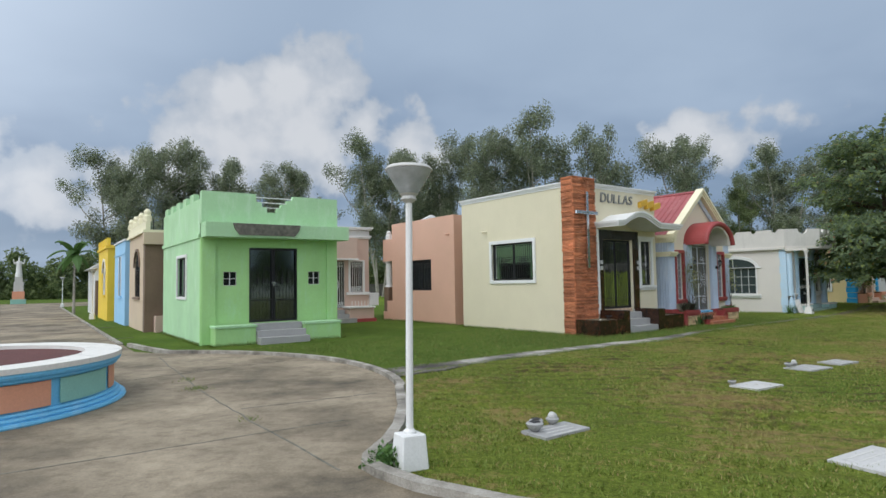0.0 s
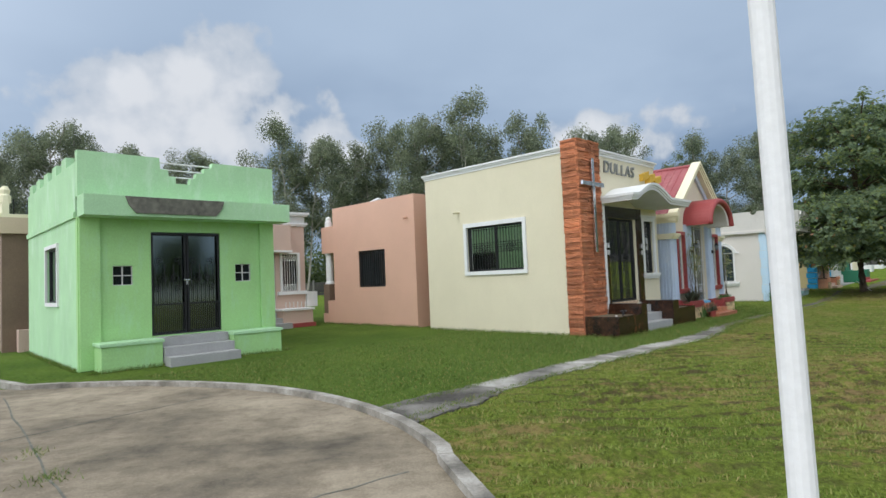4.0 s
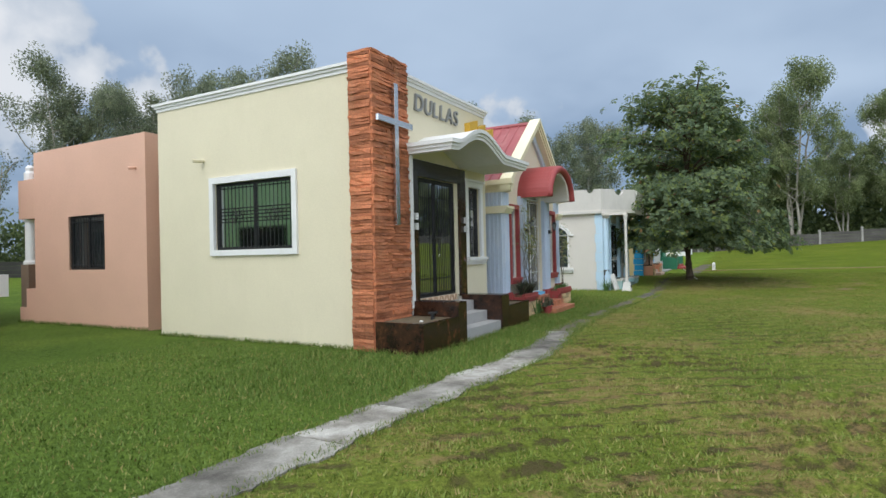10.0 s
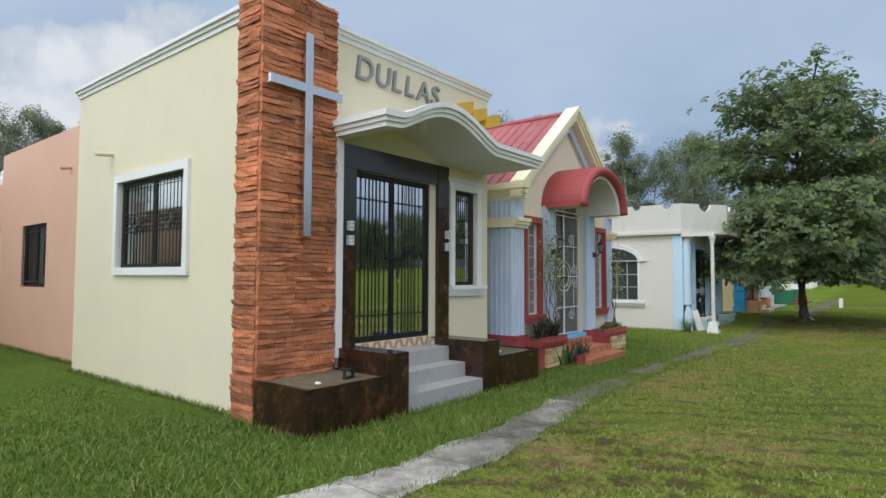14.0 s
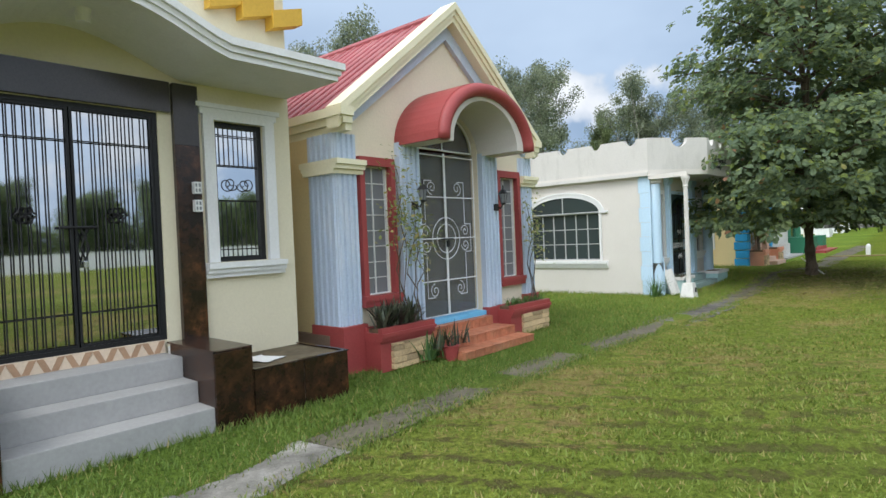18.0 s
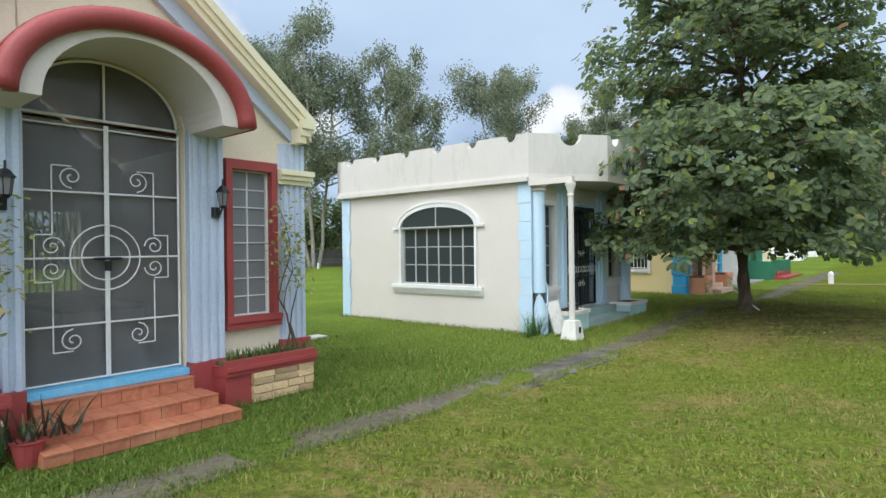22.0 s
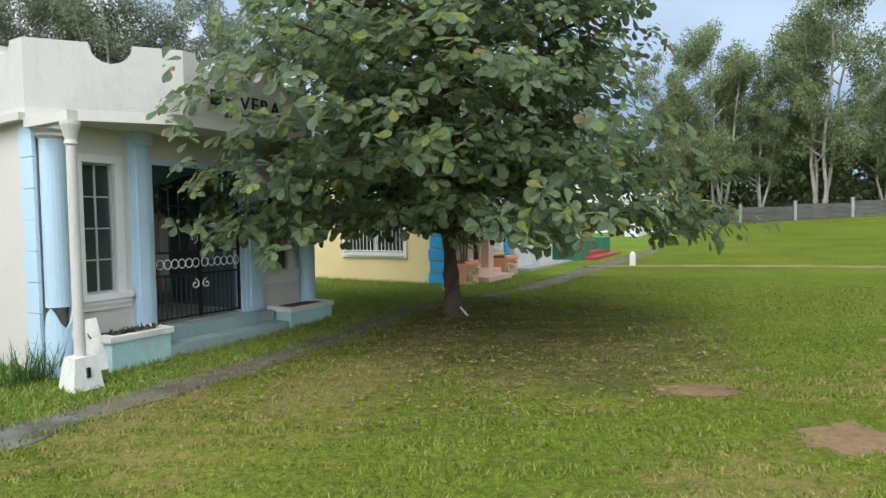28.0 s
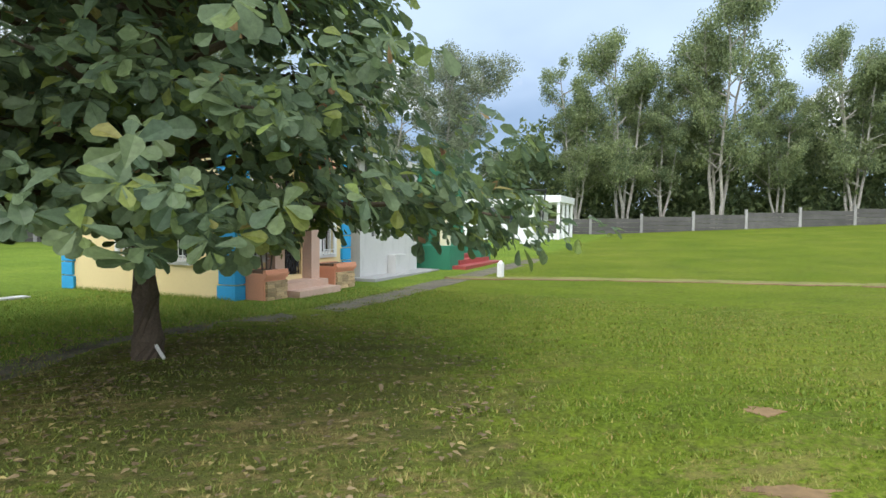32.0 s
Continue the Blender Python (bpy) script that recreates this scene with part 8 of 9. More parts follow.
def slim_tree(seed, h, leaf, stems, spread, low, drop=0.3, size=0.5, label="", bark=None, dense=1.0):
    """A tall light-crowned tree: several pale leaning stems, steep forked boughs, hanging tufts of leaves with gaps between."""
    rg = random.Random(seed)
    t = thing("tree", pose(0, 0, -200), label, "tree", "trees along the fence")
    bm = bmesh.new()
    clumps = []
    for s in range(stems):
        a = 6.283 * (s + rg.uniform(-0.3, 0.3)) / stems
        lean = rg.uniform(0.05, 0.15) * h
        top = Vector((math.cos(a) * lean, math.sin(a) * lean, h * rg.uniform(0.74, 0.93)))
        base = Vector((math.cos(a) * 0.25, math.sin(a) * 0.25, -0.3))
        pts = [base.lerp(top, k / 7) + Vector((rg.uniform(-1, 1), rg.uniform(-1, 1), 0)) * 0.16 * (0 < k < 7) for k in range(8)]
        limb(bm, pts, [0.115 * (1 - 0.85 * k / 7) * (h / 17) + 0.02 for k in range(8)])
        for k in range(10):
            f = low - 0.10 + (1.06 - low) * (k + rg.uniform(0, 0.8)) / 10
            f = min(f, 0.97)
            p = pts[min(int(f * 7), 6)].lerp(pts[min(int(f * 7) + 1, 7)], f * 7 % 1)
            b = rg.uniform(0, 6.283)
            ln = spread * rg.uniform(0.45, 1.0) * (1.15 - f * 0.6)
            e = p + Vector((math.cos(b) * ln, math.sin(b) * ln, ln * rg.uniform(0.5, 1.3)))
            m_ = p.lerp(e, 0.5) + Vector((math.cos(b), math.sin(b), -0.6)) * 0.10 * ln
            limb(bm, [p, m_, e], [0.065, 0.045, 0.018], 5)
            for q in range(5):
                g = rg.uniform(0.35, 1.05)
                o = (p.lerp(m_, g * 2) if g < 0.5 else m_.lerp(e, g * 2 - 1)) if g < 1 else e
                tw = o + Vector((rg.gauss(0, 0.30), rg.gauss(0, 0.30), rg.uniform(-0.10, 0.35))) * spread * 0.42
                limb(bm, [o, o.lerp(tw, 0.5) + Vector((0, 0, 0.08)), tw], [0.025, 0.018, 0.008], 4)
                clumps.append((tw - Vector((0, 0, 0.12 * drop * spread * 0.3)), rg.uniform(0.6, 1.1) * spread * 0.235))
        for q in range(4):
            clumps.append((top + Vector((rg.gauss(0, 0.3), rg.gauss(0, 0.3), rg.uniform(-0.02, 0.07) * h)), spread * rg.uniform(0.14, 0.22)))
    part("trunk", bm, bark or M_TRUNKW, t)
    v, f = leaf_cloud(rg, clumps, int(230 * dense), size, drop, 1.0 + 0.5 * min(drop, 1.0))
    me = bpy.data.meshes.new("crown")
    me.from_pydata([tuple(p) for p in v], [], f)
    me.materials.append(leaf)
    ob = new("crown", me)
    ob.parent = t
    return t


LAB = "tall slender tree with pale stems and light grey-green crown"
KINDS = [slim_tree(1, 17, M_EUCA, 3, 4.3, 0.40, size=0.20, label=LAB), slim_tree(2, 17, M_EUCA, 3, 4.6, 0.36, size=0.205, label=LAB),
         slim_tree(3, 17, M_EUCA2, 3, 3.4, 0.34, size=0.19, label=LAB), slim_tree(4, 17, M_EUCA2, 4, 3.7, 0.36, 0.8, size=0.19, label=LAB),
         slim_tree(5, 17, M_EUCA, 3, 3.6, 0.30, 1.2, size=0.20, label="tall weeping tree with hanging grey-green foliage", dense=0.7),
         slim_tree(6, 14, M_EUCA, 2, 2.2, 0.5, size=0.25, label="half-bare slender tree with thin crown", dense=0.05),
         slim_tree(9, 10, M_WOODS, 4, 4.6, 0.22, size=0.32, label="broad dark tree across the lawn")]
rg = random.Random(21)


def plant(k, x, y, h, base_h=17.0, rot=None):
    s = h / base_h
    t = copy_thing(KINDS[k], pose(x, y, float(height(x, y)) - 0.1, 0, 0, rg.uniform(0, 360) if rot is None else rot))
    t.scale = (s * rg.uniform(0.92, 1.08), s * rg.uniform(0.92, 1.08), s)
    return t


for k, x, y, h in ((1, -34.5, 63, 17.0), (0, -28.5, 62.5, 17.8), (1, -24.5, 64, 16.5), (0, -17, 63, 15.0), (5, -12, 62, 14.5), (1, -6.5, 62, 17.5), (0, -3.0, 65, 16.5), (1, 0.5, 66, 15.0), (0, 5.2, 62, 18.3), (1, 10.2, 63, 20.0), (4, 17.3, 62, 18.8), (0, 26.0, 62, 17.2), (1, 37.0, 62, 16.0), (2, 33.0, 64, 14.0), (0, 43.0, 61, 16.0)):
    plant(k, x, y, h)
for k, x, y, h in ((2, 53.0, 57.3, 14.5), (3, 56.2, 55.3, 17.0), (2, 59.0, 54.0, 13.5), (3, 62.5, 51.2, 20.5), (2, 67.2, 48.9, 13.5), (3, 72.0, 45.5, 16.5), (2, 75.5, 42.5, 17.0), (3, 79.0, 37.0, 18.0), (2, 82.0, 31.0, 17.0), (3, 85.5, 24.0, 19.0), (2, 90.0, 16.0, 17.0)):
    plant(k, x, y, h)


def woods(name, pts, seed, hmin, hmax, per, size, label):
    """A belt of woodland: clumps of leaves along a line, uneven on top."""
    rg = random.Random(seed)
    clumps = []
    for (x, y), (x2, y2) in zip(pts, pts[1:]):
        n = max(1, int(math.dist((x, y), (x2, y2)) / 2.2))
        for k in range(n):
            cx, cy = x + (x2 - x) * k / n, y + (y2 - y) * k / n
            g = float(height(cx, cy))
            top = rg.uniform(hmin, hmax)
            clumps += [((cx + rg.uniform(-1.1, 1.1), cy + rg.uniform(-1, 1), g + 0.5), 1.2), ((cx + 1.1, cy + rg.uniform(-1, 1), g + 1.2), 1.4)]
            z = 0.6
            while z < top:
                clumps.append(((cx + rg.uniform(-1.5, 1.5), cy + rg.uniform(-1.5, 1.5), g + z), rg.uniform(1.3, 2.3)))
                z += rg.uniform(0.9, 1.5)
    v, f = leaf_cloud(rg, clumps, per, size)
    me = bpy.data.meshes.new(name)
    me.from_pydata([tuple(p) for p in v], [], f)
    me.materials.append(M_WOODS)
    return tagged(new(name, me), label, "woods", kind="stuff")


woods("woodland", [(49, 64), (60, 57), (72, 49), (82, 38), (92, 22), (98, 6)], 3, 6.5, 11.0, 190, 0.55, "dense dark green woodland behind the fence")
woods("woodland", [(51, 69), (64, 62), (77, 53), (88, 41), (99, 23), (104, 4)], 13, 6.0, 10.0, 150, 0.7, "dense dark green woodland further back")
woods("woodland", [(46, 66), (20, 71), (-6, 76), (-34, 80)], 4, 4.0, 7.5, 150, 0.55, "dark undergrowth along the far fence")
woods("woodland", [(48, 70), (20, 75), (-6, 80), (-36, 84)], 14, 3.5, 6.5, 150, 0.6, "dark thicket behind the far fence")
woods("woodland", [(-34, 84), (-60, 92), (-95, 98), (-130, 90)], 5, 4.5, 7.5, 230, 0.65, "distant dark treeline at the end of the road")

woods("woodland", [wx(ROW, u, v) for u, v in ((-75, -58), (-35, -70), (-5, -68), (20, -72), (50, -68), (85, -56))], 6, 3.5, 6.5, 100, 0.8, "dark treeline across the far side of the lawn")

for u, v, h in ((-40, -58, 9.5), (-31, -60, 11.0), (-24, -57, 9.5), (-17, -61, 11.5), (-10, -57, 10.0), (-3, -60, 11.0), (4, -57, 9.0), (11, -61, 11.5), (18, -58, 10.0), (26, -60, 11.5), (34, -58, 9.5), (43, -59, 11.0), (53, -57, 10.0)):
    x, y = wx(ROW, u, v)
    plant(6, x, y, 0.68 * h, 10.0)
back_wall = tagged(new("boundary_wall"), "low white wall along the far side of the lawn", "wall", kind="structure")
for k in range(16):
    part("wall_length", B(-64 + 8 * k, -56.05 + 8 * k, -52, -51.8, -0.2, 1.5), M_WHITE, back_wall)
back_wall.matrix_world = ROW

for t in KINDS:
    for o in (*t.children_recursive, t):
        bpy.data.objects.remove(o)

# ---- palm-like young tree by the left road ----
p = LEFT @ Vector((-1.5, 27.0, 0))
t = thing("palm_tree", pose(p.x, p.y, 0), "young green palm beside the road lamp", "palm")
part("trunk", lathe([(0.10, -0.1), (0.07, 1.2), (0.06, 3.7)], 0, 0, 9), M_TRUNKW, t)
for k in range(13):
    a = 2 * math.pi * k / 13 + 0.2 * rg.random()
    d = Vector((math.cos(a), math.sin(a), 0))
    bm = bmesh.new()
    s = d.cross(Vector((0, 0, 1)))
    prev = None
    for i in range(9):
        f = i / 8
        c = Vector((0, 0, 3.7)) + d * (1.0 + 0.5 * (k % 2)) * f + Vector((0, 0, (2.2 - 0.9 * (k % 3)) * f - 1.5 * f * f))
        w_ = 0.28 * math.sin(math.pi * min(f * 0.9 + 0.1, 1)) + 0.01
        cur = (bm.verts.new(c - s * w_ - Vector((0, 0, 0.10))), bm.verts.new(c), bm.verts.new(c + s * w_ - Vector((0, 0, 0.10))))
        if prev:
            bm.faces.new((prev[0], prev[1], cur[1], cur[0]))
            bm.faces.new((prev[1], prev[2], cur[2], cur[1]))
        prev = cur
    part("frond", bm, M_WEED, t)

# ---- the broad-leaved tree beside the footpath ----
def broad_leaf(verts, faces, p, d, n, ln):
    """One obovate leaf with a folded midrib."""
    s = d.cross(n).normalized()
    n = s.cross(d).normalized()
    w_ = ln * 0.31
    pts = [p, p + d * ln * 0.38 + s * w_ * 0.55 + n * ln * 0.05, p + d * ln * 0.72 + s * w_ + n * ln * 0.05, p + d * ln * 0.95 + s * w_ * 0.55 - n * ln * 0.02, p + d * ln - n * ln * 0.06,
           p + d * ln * 0.95 - s * w_ * 0.55 - n * ln * 0.02, p + d * ln * 0.72 - s * w_ + n * ln * 0.05, p + d * ln * 0.38 - s * w_ * 0.55 + n * ln * 0.05, p + d * ln * 0.62 - n * ln * 0.03]
    i = len(verts)
    verts.extend(pts)
    faces.extend([(i, i + 1, i + 8), (i + 1, i + 2, i + 8), (i + 2, i + 3, i + 8), (i + 3, i + 4, i + 8), (i + 4, i + 5, i + 8), (i + 5, i + 6, i + 8), (i + 6, i + 7, i + 8), (i + 7, i, i + 8)])


def big_tree():
    rg = random.Random(8)
    gz = float(height(*TREE))
    t = thing("tree", pose(TREE[0], TREE[1], gz), "dense broad-leaved tree with dark glossy leaves and low spreading crown", "tree")
    bm = bmesh.new()
    limb(bm, [(0, 0, -0.2), (0.02, 0, 0.15), (0.0, 0.03, 0.6), (-0.03, 0.02, 1.2), (0.0, 0, 1.9)], [0.22, 0.155, 0.13, 0.12, 0.12], 12)
    part("trunk", bm, M_BARK, t)
    bm = bmesh.new()
    limb(bm, [(0, 0, 1.8), (0.1, 0.0, 3.6), (-0.05, 0.1, 5.6), (0.1, 0, 7.5)], [0.14, 0.10, 0.06, 0.02], 8)
    part("limb", bm, M_BARK, t)
    prof = [(1.1, 3.9), (1.7, 3.9), (2.5, 3.5), (3.4, 3.3), (4.5, 3.4), (5.5, 3.3), (6.5, 2.9), (7.2, 2.3), (7.8, 1.3), (8.3, 0.5)]
    zs, rs = [p[0] for p in prof], [p[1] for p in prof]
    boughs = []

    def reach(a, z):
        """How far the crown goes at a height, shorter over the open lawn and cut in above the low eastern bough."""
        R = float(np.interp(z, zs, rs))
        R *= 1 - 0.20 * max(0.0, -math.sin(a)) ** 3
        if z > 2.3:
            R *= 1 - (0.24 if z < 4.2 else 0.14) * max(0.0, math.cos(a + 0.45)) ** 2
        if 2.3 < z < 4.3:
            R *= 1 - 0.36 * max(0.0, math.cos(a - 2.5)) ** 2
        return R * (0.92 + 0.36 * noise.noise(Vector((math.cos(a) * 1.9, math.sin(a) * 1.9, z * 0.8))))

    # storeys of spreading branches, each carrying flat sprays of leaves towards its end
    for z0, n, rise in ((1.35, 11, 0.00), (2.1, 10, 0.10), (3.0, 10, 0.22), (3.9, 9, 0.32), (4.8, 9, 0.42), (5.7, 8, 0.55), (6.5, 7, 0.75), (7.2, 5, 0.9)):
        turn = rg.uniform(0, 6.283)
        for k in range(n):
            a = turn + 2 * math.pi * (k + rg.uniform(-0.28, 0.28)) / n
            R = reach(a, z0 + 0.25) * rg.uniform(0.86, 1.08)
            if z0 < 1.6 and math.sin(a) < -0.45 and math.cos(a) < 0.6:
                R *= 0.72
            zr = max(1.0, z0 - 0.9 * rise - 0.25) if z0 > 1.5 else 1.25
            end = Vector((R * math.cos(a), R * math.sin(a), z0 + rise * 0.5 + (rg.uniform(-0.12, 0.2) if z0 < 1.6 else rg.uniform(-0.38, 0.38))))
            mid = Vector((0.5 * R * math.cos(a + 0.1), 0.5 * R * math.sin(a + 0.1), (zr + end.z) / 2 + 0.18))
            p0 = Vector((0, 0, zr))
            bm = bmesh.new()
            limb(bm, [p0, p0.lerp(mid, 0.6) + Vector((0, 0, 0.06)), mid, mid.lerp(end, 0.6) + Vector((0, 0, 0.08)), end], [0.075 - 0.006 * z0, 0.05 - 0.003 * z0, 0.035, 0.022, 0.010], 6)
            part("limb", bm, M_BARK, t)
            for f in (1.0, 0.86, 0.70, 0.52):
                c = mid.lerp(end, (f - 0.5) * 2) + Vector((0, 0, 0.10))
                w_ = 0.30 + 0.42 * (1 - abs(f - 0.8)) * R / 3.5
                for side in ((0,) if f == 1.0 else (-1, 1)):
                    if rg.random() < (0.12 if f > 0.6 else 0.3):
                        continue
                    q = c + Vector((-math.sin(a), math.cos(a), 0)) * side * w_ * rg.uniform(0.6, 1.1) + Vector((0, 0, rg.uniform(-0.12, 0.12)))
                    boughs.append((q, a, f))
    # sprays at the skirts of the crown
    boughs += [(Vector((r * math.cos(radians(g)), r * math.sin(radians(g)), z)), radians(g), 1.0) for g, r, z in ((-92, 2.5, 1.30), (-95, 2.9, 1.55), (-84, 3.0, 1.35), (-30, 3.6, 1.20), (-29, 3.95, 1.10), (-24, 3.6, 1.5), (-38, 3.5, 1.45), (-16, 3.6, 1.3), (-33, 3.3, 1.9), (-20, 3.3, 2.0), (-50, 3.2, 1.4), (185, 3.4, 1.5), (200, 3.5, 1.35), (212, 3.1, 1.30), (178, 3.4, 1.9), (205, 3.3, 2.0), (196, 3.6, 2.9), (210, 3.3, 3.2), (-80, 3.0, 2.1), (-70, 3.1, 2.5), (217, 3.5, 2.5), (222, 3.6, 2.8), (214, 3.7, 2.3), (226, 3.3, 3.1), (208, 3.7, 1.9), (219, 3.2, 2.0), (232, 3.1, 2.6))]
    # the dim heart of the crown
    for _ in range(60):
        z = rg.uniform(2.0, 7.4)
        a = rg.uniform(0, 6.283)
        R = reach(a, z) * rg.uniform(0.15, 0.72)
        boughs.append((Vector((R * math.cos(a), R * math.sin(a), z)), a, 0.4))
    verts, faces = [], []
    for c0, a, f in boughs:
        out = Vector((math.cos(a), math.sin(a), 0.25 + 0.12 * (c0.z - 3.5))).normalized()
        for _ in range(rg.randint(9, 13)):
            c = c0 + Vector((rg.gauss(0, 0.30), rg.gauss(0, 0.30), rg.gauss(0, 0.13 if f > 0.5 else 0.3)))
            if c.z < 1.12:
                continue
            axis = (out * 0.7 + Vector((rg.uniform(-0.5, 0.5), rg.uniform(-0.5, 0.5), rg.uniform(0.35, 1.0)))).normalized()
            side = axis.orthogonal().normalized()
            n_l = rg.randint(6, 9)
            a0 = rg.uniform(0, 6.283)
            big = rg.uniform(0.75, 1.1)
            for k in range(n_l):
                d = Matrix.Rotation(a0 + 2 * math.pi * k / n_l + rg.uniform(-0.35, 0.35), 3, axis) @ side
                d = (d + axis * rg.uniform(-0.35, 0.40) + Vector((0, 0, rg.uniform(-0.5, -0.05)))).normalized()
                broad_leaf(verts, faces, c + d * 0.02 + axis * rg.uniform(-0.08, 0.05), d, (axis + Vector((rg.uniform(-0.5, 0.5), rg.uniform(-0.5, 0.5), rg.uniform(-0.2, 0.3)))).normalized(), big * rg.choice((0.10, 0.14, 0.18, 0.21)) * rg.uniform(0.85, 1.12))
    me = bpy.data.meshes.new("crown")
    me.from_pydata([tuple(v) for v in verts], [], faces)
    me.materials.append(M_ALMOND)
    ob = new("crown", me)
    ob.parent = t
    return t


big_tree()
bm = bmesh.new()
rod(bm, (0, 0, 0.0), (0.45, -0.28, 0.42), 0.018, 6)
ob = part("stick", bm, M_RIM, None, "pale bare stick leaning at the foot of the tree")
ob.matrix_world = pose(TREE[0] + 0.15, TREE[1] - 0.25, float(height(*TREE)), 0, 0, 150)
tagged(ob, category="stick")


# ---- potted and climbing plants ----
def spiky(m, n, ln, material, label, category="plant", up=0.9, seed=1, wid=0.02):
    rg = random.Random(seed)
    t = thing("plant", m, label, category)
    verts, faces = [], []
    for k in range(n):
        a = rg.uniform(0, 6.283)
        b = Vector((rg.uniform(-1, 1) * 0.30, rg.uniform(-1, 1) * 0.06, 0))
        d = Vector((math.cos(a), math.sin(a), 0))
        s = d.cross(Vector((0, 0, 1))) * wid
        L_ = ln * rg.uniform(0.6, 1.15)
        lean = rg.uniform(0.15, 0.8)
        i = len(verts)
        for f in (0, 0.35, 0.7, 1.0):
            c = b + d * L_ * lean * f + Vector((0, 0, L_ * (up * f - 0.45 * lean * f * f)))
            w_ = s * (1.0 - 0.9 * f ** 2)
            verts += [c - w_, c + w_]
        faces += [(i, i + 1, i + 3, i + 2), (i + 2, i + 3, i + 5, i + 4), (i + 4, i + 5, i + 7, i + 6)]
    me = bpy.data.meshes.new("leaves")
    me.from_pydata([tuple(v) for v in verts], [], faces)
    me.materials.append(material)
    ob = new("leaves", me)
    ob.parent = t
    return t


spiky(ROW @ pose(5.12, -0.83, 0.46), 170, 0.42, M_SPIKY, "dark purple-green spiky plant filling the red planter", seed=2)
spiky(ROW @ pose(7.75, -0.83, 0.42), 90, 0.18, M_WEED, "tufts of grass growing in the red planter", seed=3, wid=0.008)
spiky(ROW @ pose(8.15, -0.83, 0.42), 70, 0.16, M_WEED, "tufts of grass growing in the red planter", seed=4, wid=0.008)
pot = thing("flower_pot", ROW @ pose(5.70, -1.16, 0.0), "small red flower pot beside the tiled steps", "flower pot")
part("pot", lathe([(0.07, -0.02), (0.11, 0.16), (0.12, 0.17), (0.10, 0.17)], 0, 0, 12), M_RED, pot)
spiky(ROW @ pose(5.70, -1.16, 0.16), 45, 0.36, M_SPIKY, "straggly spiky plant growing in the small pot", seed=6, wid=0.012)
spiky(ROW @ pose(5.66, -1.0, 0.02), 40, 0.42, M_WEED, "green and white striped plant beside the steps", seed=7, wid=0.016)
spiky(ROW @ pose(13.1, -0.92, 0.0), 120, 0.55, M_WEED, "tall tuft of grass at the foot of the blue column", seed=8, wid=0.006)
for u in (13.9, 14.2):
    spiky(ROW @ pose(u, -1.07, 0.36), 40, 0.09, M_SPIKY, "low dark weeds in the aqua planter", seed=int(u * 10), wid=0.012)


def vine(m, h, seed, label):
    rg = random.Random(seed)
    t = thing("climbing_plant", m, label, "climber")
    bm = bmesh.new()
    verts, faces = [], []
    for s in range(3):
        pts = [Vector((rg.uniform(-0.04, 0.04) + 0.05 * s - 0.05 + 0.06 * math.sin(k * 1.3 + s), rg.uniform(-0.03, 0.03), h * k / 8 * (1 - 0.12 * s))) for k in range(9)]
        limb(bm, pts, [0.011 - 0.001 * k for k in range(9)], 5)
        for k in range(5, 9):
            for _ in range(20):
                p = pts[k] + Vector((rg.gauss(0, 0.14), rg.gauss(0, 0.06) - 0.05, rg.gauss(0, 0.12)))
                d = Vector((rg.uniform(-1, 1), rg.uniform(-1, 0.2), rg.uniform(-0.8, 0.4))).normalized()
                broad_leaf(verts, faces, p, d, Vector((rg.uniform(-0.3, 0.3), -0.5, 1)).normalized(), rg.uniform(0.035, 0.075))
    pieces("stem", bm, M_BARK, t)
    me = bpy.data.meshes.new("leaves")
    me.from_pydata([tuple(v) for v in verts], [], faces)
    me.materials.append(M_VINE)
    ob = new("leaves", me)
    ob.parent = t
    return t


vine(ROW @ pose(5.52, -0.80, 0.45), 1.65, 3, "thin climbing plant with yellow-green leaves by the door jamb")
vine(ROW @ pose(5.30, -0.78, 0.45), 2.05, 9, "thin climbing stems with yellowing leaves beside the red window")
vine(ROW @ pose(8.20, -0.80, 0.42), 1.60, 5, "slim climbing plant with pale leaves by the corner pilaster")
# shrub in the planter of the yellow house
t = thing("shrub", YEL @ pose(22.25, -1.0, 0.5), "leafy green shrub in the orange planter", "shrub")
v, f = leaf_cloud(random.Random(4), [((0, 0, 0.9), 0.55), ((0.3, 0, 0.6), 0.4), ((-0.2, 0.05, 1.2), 0.4)], 130, 0.16)
me = bpy.data.meshes.new("leaves")
me.from_pydata([tuple(p) for p in v], [], f)
me.materials.append(M_VINE)
ob = new("leaves", me)
ob.parent = t
bm = bmesh.new()
for s in (-0.1, 0.0, 0.1):
    limb(bm, [(s, 0, 0), (s * 2, 0, 0.6), (s * 3, 0, 1.2)], [0.02, 0.015, 0.008], 5)
pieces("stem", bm, M_BARK, t)
# grass that has seeded itself in a road joint
rs = np.random.RandomState(31)
verts, faces = [], []
for gx, gy, n_, sp in ((-3.75, 8.81, 90, 0.10), (-4.25, 9.62, 45, 0.08), (-2.31, 6.72, 30, 0.06)):
    for _ in range(n_):
        x, y = gx + rs.normal(0, sp), gy + rs.normal(0, sp)
        a, h = rs.uniform(0, 6.283), rs.uniform(0.02, 0.06)
        i = len(verts)
        verts += [(x - 0.004, y, 0.010), (x + 0.004, y, 0.010), (x + h * math.cos(a), y + h * math.sin(a), 0.012 + h)]
        faces.append((i, i + 1, i + 2))
me = bpy.data.meshes.new("grass")
me.from_pydata(verts, [], faces)
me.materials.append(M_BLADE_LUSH)
